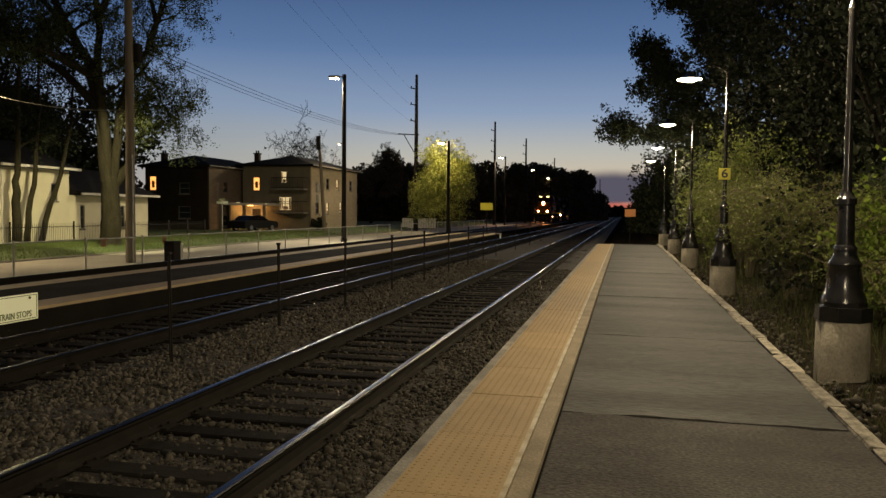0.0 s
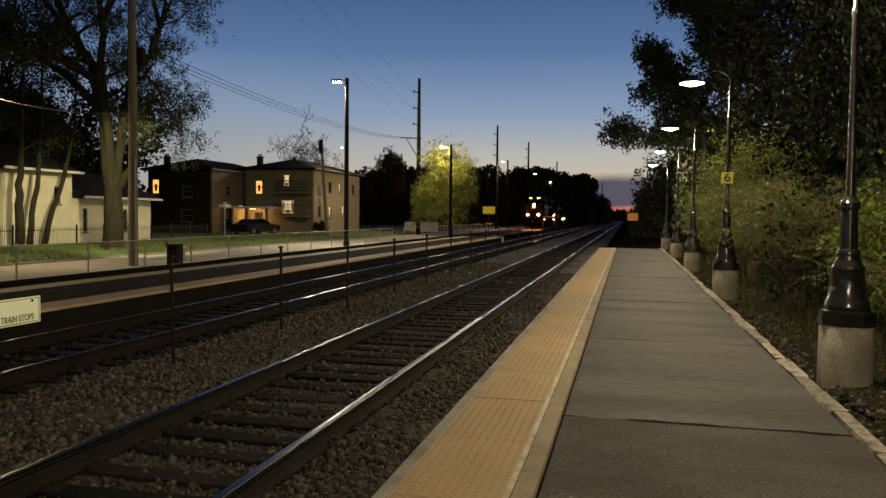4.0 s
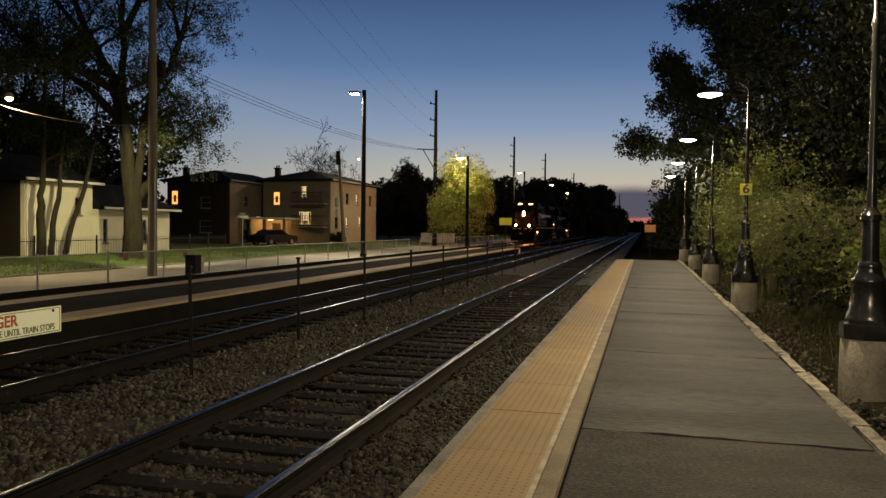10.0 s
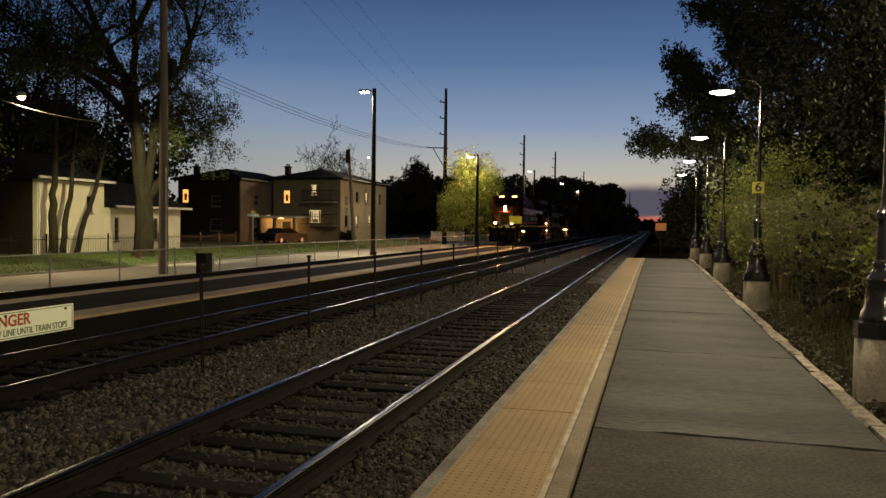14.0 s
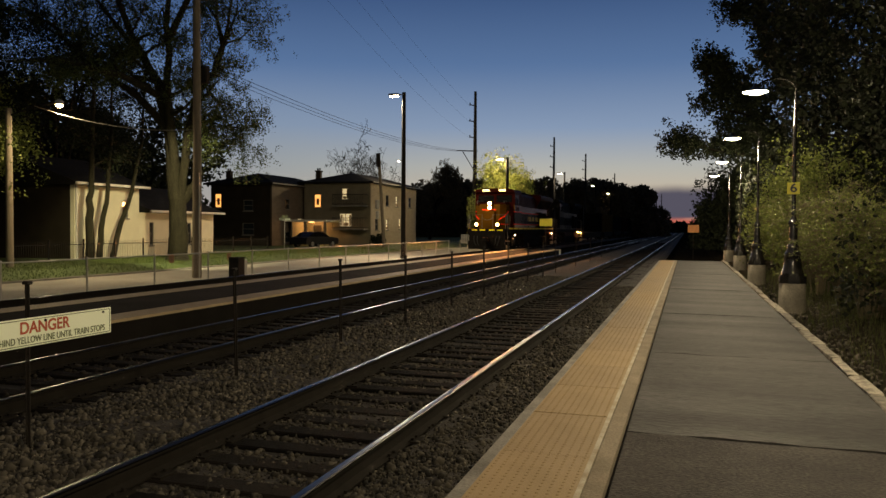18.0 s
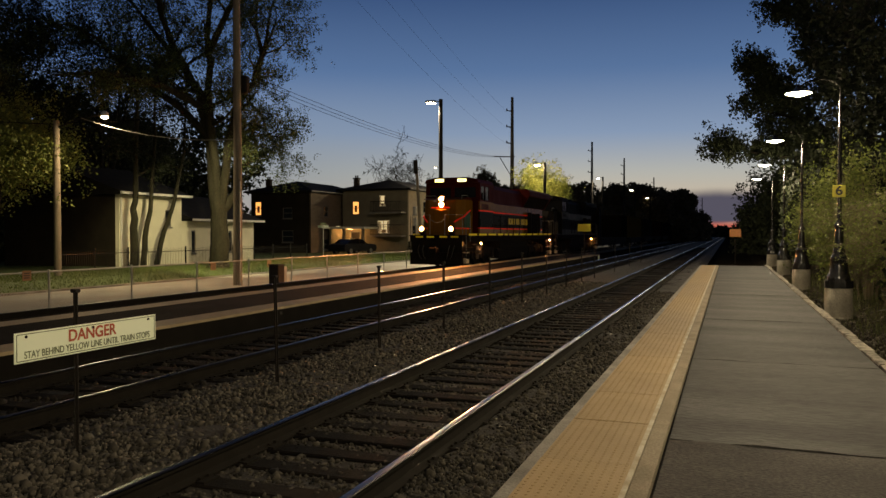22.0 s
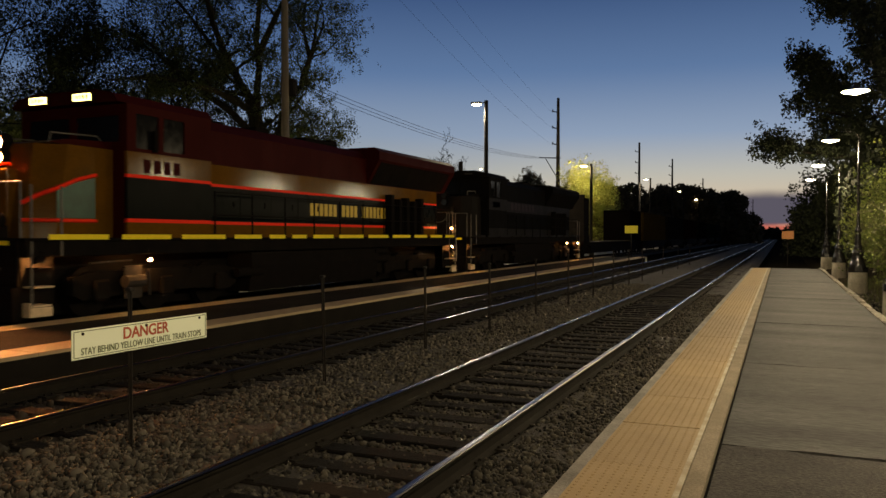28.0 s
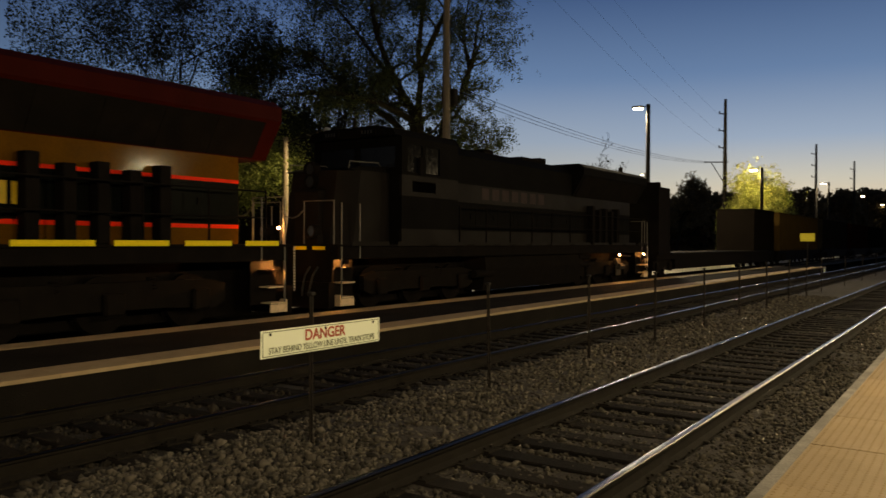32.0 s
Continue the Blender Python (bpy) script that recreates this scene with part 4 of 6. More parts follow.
# ---- buildings ----
def facade(parent, name, m, width, height, openings, material, thick=0.25):
    """A wall in its own x-z plane, seen from its -y side, with holes through it; each opening: x, z, w, h, kind."""
    xs = sorted({0, width, *[o[0] for o in openings], *[o[0] + o[2] for o in openings]})
    zs = sorted({0, height, *[o[1] for o in openings], *[o[1] + o[3] for o in openings]})
    bm = bmesh.new()
    for x0, x1 in zip(xs, xs[1:]):
        for z0, z1 in zip(zs, zs[1:]):
            cx, cz = (x0 + x1) / 2, (z0 + z1) / 2
            if any(o[0] < cx < o[0] + o[2] and o[1] < cz < o[1] + o[3] for o in openings):
                continue
            box(bm, x0, x1, 0, thick, z0, z1)
    bmesh.ops.remove_doubles(bm, verts=bm.verts[:], dist=0.001)
    seen, twice = {}, []
    for f in bm.faces:
        key = tuple(round(v, 3) for v in f.calc_center_median())
        if key in seen:
            twice += [f, seen[key]]
        seen[key] = f
    bmesh.ops.delete(bm, geom=list(set(twice)), context="FACES")
    w = part(name, bm, material, parent)
    w.matrix_basis = m
    for x, z, ww, hh, kind in openings:
        bm = bmesh.new()
        f = 0.06
        for a, b, c, d in ((x, x + ww, z, z + f), (x, x + ww, z + hh - f, z + hh), (x, x + f, z + f, z + hh - f), (x + ww - f, x + ww, z + f, z + hh - f)):
            box(bm, a, b, 0.04, 0.12, c, d)
        if kind != "door":
            box(bm, x + f, x + ww - f, 0.05, 0.11, z + hh / 2 - 0.025, z + hh / 2 + 0.025)
            if ww > 1.2:
                box(bm, x + ww / 2 - 0.025, x + ww / 2 + 0.025, 0.05, 0.11, z + f, z + hh - f)
        win = part("door" if kind == "door" else "window", bm, M_FRAME, parent)
        win.matrix_basis = m
        bm = bmesh.new()
        box(bm, x + f, x + ww - f, 0.075, 0.085, z + f, z + hh - f)
        part("pane", bm, {"dark": M_GLASS, "warm": M_LIT_WARM, "pale": M_LIT_PALE, "door": M_STEEL_DARK}[kind], win)
        if kind in ("warm", "pale"):
            bm = bmesh.new()
            if kind == "warm":
                box(bm, x + 0.3 * ww, x + 0.7 * ww, 0.062, 0.072, z + 0.2 * hh, z + 0.68 * hh, 0.004)
            else:
                for a, b in ((0.08, 0.2), (0.24, 0.3), (0.78, 0.92)):
                    box(bm, x + a * ww, x + b * ww, 0.062, 0.072, z + 0.08 * hh, z + 0.9 * hh, 0.004)
                box(bm, x + 0.34 * ww, x + 0.72 * ww, 0.062, 0.072, z + 0.08 * hh, z + 0.3 * hh, 0.004)
            part("curtain", bm, M_CURTAIN, win, "half-drawn brown curtain")
        bm = bmesh.new()
        box(bm, x - 0.05, x + ww + 0.05, -0.06, 0.04, z - 0.08, z)
        part("sill", bm, M_FRAME, win)
    return w


def hip_roof(parent, x0, x1, y0, y1, z, rise, over=0.5, material=None):
    bm = bmesh.new()
    a, b, c, d = x0 - over, x1 + over, y0 - over, y1 + over
    run = min(b - a, d - c) / 2
    if b - a < d - c:
        r0, r1 = ((a + b) / 2, c + run), ((a + b) / 2, d - run)
    else:
        r0, r1 = (a + run, (c + d) / 2), (b - run, (c + d) / 2)
    lo = [bm.verts.new((x, y, z)) for x, y in ((a, c), (b, c), (b, d), (a, d))]
    ft = [bm.verts.new((x, y, z + 0.16)) for x, y in ((a, c), (b, c), (b, d), (a, d))]
    p, q = bm.verts.new((*r0, z + rise)), bm.verts.new((*r1, z + rise))
    bm.faces.new(lo[::-1])
    for k in range(4):
        bm.faces.new((lo[k], lo[(k + 1) % 4], ft[(k + 1) % 4], ft[k]))
    if b - a < d - c:
        for vs_ in ((ft[0], ft[1], p), (ft[1], ft[2], q, p), (ft[2], ft[3], q), (ft[3], ft[0], p, q)):
            bm.faces.new(vs_)
    else:
        for vs_ in ((ft[0], ft[1], q, p), (ft[1], ft[2], q), (ft[2], ft[3], p, q), (ft[3], ft[0], p)):
            bm.faces.new(vs_)
    return part("roof", bm, material or M_ROOF, parent)


def apartment(label, x0, x1, y0, y1, z0, height, front, side, front_mat, side_mat, chimney):
    """Front looks to -y, side looks to +x (the tracks)."""
    h = thing("apartment_house", label, "house", "houses beyond the street", (0, 0, 0))
    facade(h, "front_wall", pose(x0, y0, z0), x1 - x0, height, front, front_mat)
    facade(h, "side_wall", pose(x1, y0 + 0.25, z0, 0, 0, 90), y1 - y0 - 0.25, height, side, side_mat)
    bm = bmesh.new()
    box(bm, x0, x0 + 0.25, y0 + 0.25, y1, z0, z0 + height)
    part("back_wall", bm, front_mat, h)
    bm = bmesh.new()
    box(bm, x0 + 0.25, x1 - 0.25, y1 - 0.25, y1, z0, z0 + height)
    part("back_wall", bm, front_mat, h)
    for z in (z0 + height * 0.42, z0 + height - 0.2):
        bm = bmesh.new()
        box(bm, x0 + 0.25, x1 - 0.25, y0 + 0.25, y1 - 0.25, z, z + 0.15)
        part("floor_slab", bm, M_CONCRETE, h)
    rf = hip_roof(h, x0, x1, y0, y1, z0 + height, 1.25)
    bm = bmesh.new()
    cx, cy = chimney
    box(bm, cx - 0.24, cx + 0.24, cy - 0.24, cy + 0.24, z0 + height + 0.1, z0 + height + 1.25, 0.02)
    box(bm, cx - 0.3, cx + 0.3, cy - 0.3, cy + 0.3, z0 + height + 1.25, z0 + height + 1.36)
    for d in (-0.11, 0.11):
        tube(bm, [(cx + d, cy, z0 + height + 1.36), (cx + d, cy, z0 + height + 1.6)], 0.08, 8)
    part("chimney", bm, M_CHIMNEY, rf)
    bm = bmesh.new()
    box(bm, x1 + 0.42, x1 + 0.54, y0 - 0.5, y1 + 0.5, z0 + height + 0.02, z0 + height + 0.14)
    part("gutter", bm, M_FRAME, rf)
    return h


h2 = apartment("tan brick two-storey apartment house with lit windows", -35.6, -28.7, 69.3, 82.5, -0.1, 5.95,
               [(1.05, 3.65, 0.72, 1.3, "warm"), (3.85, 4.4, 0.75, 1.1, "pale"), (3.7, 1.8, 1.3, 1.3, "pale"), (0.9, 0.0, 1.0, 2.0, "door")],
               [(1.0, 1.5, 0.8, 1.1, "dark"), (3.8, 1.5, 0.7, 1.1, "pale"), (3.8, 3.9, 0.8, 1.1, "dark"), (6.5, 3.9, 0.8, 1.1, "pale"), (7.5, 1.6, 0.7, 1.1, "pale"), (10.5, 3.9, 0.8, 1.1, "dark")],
               M_STUCCO_SHADED, M_BRICK_TAN, (-34.7, 70.6))
h1 = apartment("brown brick apartment house with a shade-darkened front and one lit window", -42.2, -36.0, 63.5, 77, -0.1, 5.6,
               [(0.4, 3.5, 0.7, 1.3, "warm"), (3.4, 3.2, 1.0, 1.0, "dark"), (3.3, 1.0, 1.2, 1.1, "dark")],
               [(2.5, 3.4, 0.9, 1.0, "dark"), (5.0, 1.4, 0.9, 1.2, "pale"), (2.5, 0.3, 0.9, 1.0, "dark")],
               M_BRICK_SHADED, M_BRICK_RED, (-41.2, 65.0))


def balcony(parent, x0, x1, y, z, deep):
    bm = bmesh.new()
    box(bm, x0, x1, y - deep, y - 0.002, z - 0.14, z, 0.01)
    bal = part("balcony", bm, M_CONCRETE, parent, "concrete balcony with dark railing")
    bm = bmesh.new()
    for zz in (z + 0.1, z + 1.0):
        tube(bm, [(x0 + 0.04, y - 0.01, zz), (x0 + 0.04, y - deep + 0.04, zz), (x1 - 0.04, y - deep + 0.04, zz), (x1 - 0.04, y - 0.01, zz)], 0.025, 5)
    part("rail", bm, M_STEEL_DARK, bal)
    k = 0
    while x0 + 0.1 + 0.16 * k < x1 - 0.05:
        bm = bmesh.new()
        x = x0 + 0.1 + 0.16 * k
        box(bm, x - 0.01, x + 0.01, y - deep + 0.03, y - deep + 0.05, z + 0.1, z + 1.0)
        part("baluster", bm, M_STEEL_DARK, bal)
        k += 1


for z in (1.55, 3.75):
    balcony(h2, -32.2, -28.9, 69.3, z, 1.1)
# carport between them, lit warm
cp = thing("carport", "low flat-roofed carport lit by a warm lamp", "carport", at=(-33.7, 66.0, -0.1))
bm = bmesh.new()
box(bm, -3.2, 2.0, 0.0, 3.25, 2.25, 2.45, 0.02)
part("roof", bm, M_TRIM, cp)
# wall added to keep the carport lamp's light off the next house
bm = bmesh.new()
box(bm, -1.75, -1.6, 0.3, 3.25, 0.0, 2.25)
part("side_wall", bm, M_STUCCO_SHADED, cp)
for x in (-3.0, -0.2, 1.8):
    bm = bmesh.new()
    box(bm, x - 0.1, x + 0.1, 0.1, 0.3, 0.0, 2.25)
    part("post", bm, M_STUCCO_SHADED, cp)
bm = bmesh.new()
box(bm, -0.7, -0.3, 1.9, 2.3, 2.2, 2.248, 0.01)
part("lamp", bm, M_PORCH, cp, "glowing warm wall lamp")
street_light((-34.2, 68.1, 1.95), 120, (1.0, 0.52, 0.2), "POINT")

# pale building behind the iron fence
wh = thing("pale_building", "cream painted brick building with a lower side wing", "building", at=(0, 0, 0))
facade(wh, "wall_high", pose(-30.0, 33.0, -0.1, 0, 0, 90), 5.0, 3.87, [(3.6, 2.2, 0.5, 0.95, "dark")], M_STUCCO)
facade(wh, "wall_low", pose(-30.0, 38.0, -0.1, 0, 0, 90), 7.4, 2.55, [(0.9, 0.65, 0.38, 1.35, "dark"), (2.7, 0.65, 0.38, 1.35, "dark"), (4.6, 0.65, 0.38, 1.35, "dark")], M_STUCCO)
facade(wh, "wall_end", pose(-38.0, 33.0, -0.1), 7.75, 3.87, [], M_BRICK_SHADED)
bm = bmesh.new()
box(bm, -37.75, -30.25, 45.15, 45.4, -0.1, 2.45)
part("wall_back", bm, M_STUCCO, wh)
bm = bmesh.new()
box(bm, -38.0, -37.75, 33.25, 45.4, -0.1, 2.45)
part("wall_back", bm, M_STUCCO, wh)
bm = bmesh.new()
prism(bm, [(-30.0 + 0.45, 3.77), (-30.0 + 0.45, 3.92), (-34, 5.5), (-38.4, 3.92), (-38.4, 3.77)], "y", 32.6, 38.3)
part("roof_high", bm, M_ROOF, wh)
bm = bmesh.new()
prism(bm, [(-30.0 + 0.5, 2.45), (-30.0 + 0.5, 2.6), (-34, 4.2), (-38.4, 2.6), (-38.4, 2.45)], "y", 38.35, 45.9)
part("roof_low", bm, M_ROOF, wh)
for y0, y1, z in ((32.6, 38.3, 3.78), (38.35, 45.9, 2.46)):
    bm = bmesh.new()
    box(bm, -29.54, -29.42, y0, y1, z, z + 0.13)
    part("gutter", bm, M_TRIM, wh, "white gutter")
bm = bmesh.new()
box(bm, -29.98, -29.9, 33.05, 33.13, -0.1, 3.77)
part("downpipe", bm, M_TRIM, wh)

iron = thing("iron_fence", "black wrought-iron picket fence before the pale building", "fence", at=(-28.0, 0, -0.08))
bm = bmesh.new()
tube(bm, [(0, 0, 0), (0, 0, 0.95), (0, 0, 1.05)], [0.009, 0.009, 0.002], 4)
PICKET = mesh_of("picket", bm, M_BLACK_PAINT)
y = 27.0
while y < 49:
    shared("picket", PICKET, iron, pose(0, y, 0))
    y += 0.13
for z in (0.15, 0.85):
    bm = bmesh.new()
    box(bm, -0.015, 0.015, 26.9, 49.1, z - 0.015, z + 0.015)
    part("rail", bm, M_BLACK_PAINT, iron)
for y in np.arange(27, 49.1, 2.2):
    bm = bmesh.new()
    box(bm, -0.03, 0.03, y - 0.03, y + 0.03, -0.1, 1.12)
    part("post", bm, M_BLACK_PAINT, iron)


def parked_car(label, x, y, turn):
    c = thing("parked_car", label, "car", "parked cars", (x, y, -0.1, 0, 0, turn))
    bm = bmesh.new()
    prism(bm, [(-2.2, 0.28), (2.2, 0.28), (2.28, 0.6), (2.15, 0.82), (1.2, 0.92), (-1.7, 0.95), (-2.2, 0.85), (-2.27, 0.55)], "y", -0.88, 0.88)
    part("body", bm, M_CAR, c)
    bm = bmesh.new()
    prism(bm, [(-1.75, 0.92), (1.2, 0.9), (0.4, 1.29), (-0.2, 1.34), (-1.0, 1.31)], "y", -0.72, 0.72)
    part("cabin", bm, M_CAR_GLASS, c)
    bm = bmesh.new()
    prism(bm, [(-1.0, 1.31), (0.4, 1.29), (0.2, 1.35), (-0.3, 1.37), (-0.8, 1.35)], "y", -0.7, 0.7)
    part("roof", bm, M_CAR, c)
    for wx in (-1.4, 1.4):
        for wy in (-0.8, 0.8):
            bm = bmesh.new()
            tube(bm, [(wx, wy - 0.1, 0.32), (wx, wy + 0.1, 0.32)], 0.32, 18)
            w = part("wheel", bm, M_RUBBER, c)
            bm = bmesh.new()
            tube(bm, [(wx, wy - 0.11, 0.32), (wx, wy + 0.11, 0.32)], 0.2, 12)
            part("rim", bm, M_CHROME, w)
    for s in (-0.6, 0.6):
        bm = bmesh.new()
        box(bm, 2.18, 2.27, s - 0.18, s + 0.18, 0.6, 0.75, 0.02)
        part("headlight", bm, M_CHROME, c)
    return c


parked_car("dark parked saloon car on the side street", -31.0, 62.3, 78)
# wooden fence pieces and an air unit beside the tan house
wf = thing("white_fence", "low white timber garden fence", "fence", at=(-24.5, 86, -0.2))
for k in range(14):
    bm = bmesh.new()
    box(bm, k * 0.28, k * 0.28 + 0.24, -0.01, 0.01, 0.05, 1.15)
    part("board", bm, M_TRIM, wf)
bm = bmesh.new()
box(bm, 0, 3.9, 0.012, 0.05, 0.8, 0.9)
part("rail", bm, M_TRIM, wf)


# ---- trees and bushes ----
def leaf_mesh(name, centres, size, rng, material, stretch=1.6):
    n = len(centres)
    a = rng.normal(size=(n, 3))
    a /= np.linalg.norm(a, axis=1)[:, None]
    b = np.cross(a, rng.normal(size=(n, 3)))
    b /= np.linalg.norm(b, axis=1)[:, None]
    s = size * rng.uniform(0.6, 1.3, (n, 1))
    p = np.stack([centres - a * s * stretch / 2, centres + b * s / 2, centres + a * s * stretch / 2, centres - b * s / 2], 1).reshape(-1, 3)
    me = bpy.data.meshes.new(name)
    me.vertices.add(4 * n)
    me.vertices.foreach_set("co", p.ravel())
    me.loops.add(4 * n)
    me.loops.foreach_set("vertex_index", np.arange(4 * n))
    me.polygons.add(n)
    me.polygons.foreach_set("loop_start", np.arange(0, 4 * n, 4))
    me.update(calc_edges=True)
    me.materials.append(material)
    return me


def tree(name, label, at, height, spread, girth, seed, leaves, leaf, leaf_mat, bark, fork=0.35, limbs=5, depth=4, droop=0.0, cloud=0.5, lean=(0, 0), group="trees", cat="tree", reach=None, stems=(), turn=0.0, sprig=1.0, bare=0.0, thin=0.006):
    """A trunk that forks into limbs and twigs; leaves gather round the twigs."""
    rng = np.random.default_rng(seed)
    t = thing(name, label, cat, group, at)
    bm = bmesh.new()
    twigs = []

    def grow(p, d, length, r, level):
        pts, radii, n = [p], [r], 4 if level < 2 else 3
        for k in range(n):
            bend = rng.normal(0, 0.16 + 0.05 * level, 3)
            bend[2] -= droop * level * 0.09
            d = d + bend
            d /= np.linalg.norm(d)
            p = p + d * length / n
            pts.append(p)
            radii.append(max(thin, r * (1 - 0.45 * (k + 1) / n)))
        tube(bm, pts, radii, 9 if level == 0 else (6 if level < 3 else 4), cap=False)
        if level >= depth - 1:
            twigs.extend(pts[1:])
        if level >= depth:
            return
        kids = limbs if level == 0 else int(rng.integers(2, 4))
        for k in range(kids):
            a = 2 * np.pi * (k + rng.uniform(-0.25, 0.25)) / kids + (seed % 7)
            out = np.array([np.cos(a), np.sin(a), 0.0])
            tilt = rng.uniform(0.25, 0.8) if level == 0 else rng.uniform(0.35, 0.95)
            nd = d * np.cos(tilt) + out * np.sin(tilt) * spread
            nd /= np.linalg.norm(nd)
            grow(pts[-1] if level == 0 else pts[int(rng.integers(2, len(pts)))], nd, length * rng.uniform(0.62, 0.85) if level else (height * (1 - fork)) * rng.uniform(0.4, 0.52),
                 radii[-1] * (rng.uniform(0.6, 0.8) if level else rng.uniform(0.62, 0.95)), level + 1)

    if stems:
        ca, sa = math.cos(turn), math.sin(turn)
        for r0, r1, line in stems:
            line = [np.array([x * ca - y * sa, x * sa + y * ca, z]) for x, y, z in line]
            fine = [line[0]]
            for p, q in zip(line, line[1:]):
                for k in (1, 2, 3):
                    fine.append(p + (q - p) * k / 3 + rng.normal(0, 0.06 * min(1.0, r0 / 0.4), 3) * (k < 3))
            n = len(fine)
            tube(bm, fine, [r0 + (r1 - r0) * k / (n - 1) for k in range(n)], 10, cap=False)
            if r1 < 0.2:
                for k in range(n // 3, n):
                    if fine[k][2] < bare:
                        continue
                    a = rng.uniform(0, 2 * np.pi)
                    nd = fine[k] - fine[k - 1]
                    nd = nd / np.linalg.norm(nd) * 0.55 + np.array([np.cos(a), np.sin(a), rng.uniform(-0.1, 0.6)])
                    grow(fine[k], nd / np.linalg.norm(nd), sprig * rng.uniform(1.6, 2.9), max(0.03, 0.5 * (r0 + (r1 - r0) * k / (n - 1))), depth - 2)
    else:
        grow(np.array([0.0, 0.0, -0.2]), np.array([lean[0], lean[1], 1.0]), height * fork, girth, 0)
    tw = np.array(twigs)
    if reach:
        axis = np.median(tw[:, :2], axis=0) * 0.3
        far_out = np.percentile(np.hypot(tw[:, 0] - axis[0], tw[:, 1] - axis[1]), 93)
        k = min(1.0, (reach - cloud) / far_out)
        up = (height - cloud) / np.percentile(tw[:, 2], 98)

        def pull(x, y, z):
            w = min(1.0, max(0.0, (z - 0.5) / (height * fork)))
            s = 1 + (k - 1) * w
            out = math.hypot(x, y) * s
            if out > 0.95 * reach:
                s *= 0.95 * reach / out
            return x * s, y * s, z * (1 + (up - 1) * w)
        for v_ in bm.verts:
            v_.co = pull(*v_.co)
        tw = np.array([pull(*p) for p in tw])
    part("trunk", bm, bark, t, "", True)
    clumps = max(40, leaves // 14)
    heart = tw[rng.integers(0, len(tw), clumps)] + rng.normal(0, cloud, (clumps, 3)) * np.array([1, 1, 0.8])
    c = heart[rng.integers(0, clumps, leaves)] + rng.normal(0, max(0.9 * leaf, 0.28 * cloud), (leaves, 3))
    if droop:
        c[:, 2] -= np.abs(rng.normal(0, droop, leaves))
    c = c[c[:, 2] > 0.3]
    if reach:
        c = c[np.hypot(c[:, 0], c[:, 1]) < reach * 1.08]
    crown = new("crown", leaf_mesh("crown", c, leaf, rng, leaf_mat))
    crown.parent = t
    tagged(crown, kind="stuff")
    return t


# the large tree on the lawn, its near neighbours and the dark woods behind the pale building
tree("tree", "large old tree with forked trunk and fine new leaves", (-24.6, 34.1, -0.1), 19.0, 0.85, 0.72, 5, 80000, 0.062, M_LEAF_WILLOW, M_BARK, 0.2, 7, 5, 0.12, 0.34, turn=radians(35.8),
     stems=((0.58, 0.40, [(0, 0, -0.2), (-0.02, 0, 0.4), (0, 0, 3.2)]), (0.34, 0.08, [(-0.1, 0, 3.1), (-0.4, 0.3, 6.9), (-0.9, 0.4, 9), (-2.0, 0.8, 11), (-2.8, 1.0, 13), (-3.4, 1.2, 16.5)]),
            (0.28, 0.07, [(0, 0.1, 3.1), (-0.3, -0.2, 6.5), (-0.5, -0.4, 9), (-0.4, -0.6, 13), (0.1, -0.9, 17.5)]),
            (0.24, 0.05, [(0.15, 0, 3.1), (0.45, -0.4, 6.3), (0.95, -0.8, 8.5), (1.7, -1.2, 9.4), (2.2, -1.4, 11.0), (2.6, -1.6, 13.2)]),
            (0.22, 0.05, [(-0.4, 0.2, 6.6), (-2.0, 0.9, 8.4), (-4.6, 1.5, 10.2), (-5.9, 1.8, 11.8), (-7.4, 2.0, 12.6)]),
            (0.20, 0.05, [(-0.7, 0.3, 8.2), (-2.6, -1.2, 9.0), (-5.2, -2.0, 9.4), (-7.2, -2.6, 9.0)]),
            (0.18, 0.05, [(0.45, -0.4, 6.0), (1.2, 0.2, 6.9), (1.9, 0.4, 7.5), (2.4, 0.5, 7.2)]),
            (0.18, 0.05, [(-0.4, -0.5, 11.0), (0.9, -0.9, 13.8), (1.9, -0.6, 16.6)]),
            (0.16, 0.04, [(-1.5, 0.6, 10.0), (-3.6, 2.6, 13.0), (-5.5, 3.4, 15.5)]),
            (0.24, 0.2, [(0.2, 0.1, 3.0), (0.8, 0.1, 3.8), (1.1, 0.2, 4.6)]),
            (0.12, 0.04, [(0.8, -0.7, 8.0), (1.6, 0.3, 8.6), (2.2, 0.6, 8.0), (2.6, 0.6, 6.9)]), (0.12, 0.04, [(1.8, -1.2, 9.6), (2.4, -0.6, 11.4), (2.9, -0.4, 12.8)]),
            (0.12, 0.04, [(2.1, -1.4, 10.8), (1.9, 0.6, 12.8), (2.2, 1.0, 15.0)])), bare=6.3, sprig=0.62)
tree("tree", "large dark tree behind the pale building", (-35.5, 37.5, -0.1), 20.0, 0.85, 0.5, 71, 36000, 0.08, M_LEAF_DARK, M_BARK_DARK, 0.2, 7, 4, 0.2, 0.8, reach=8.0)
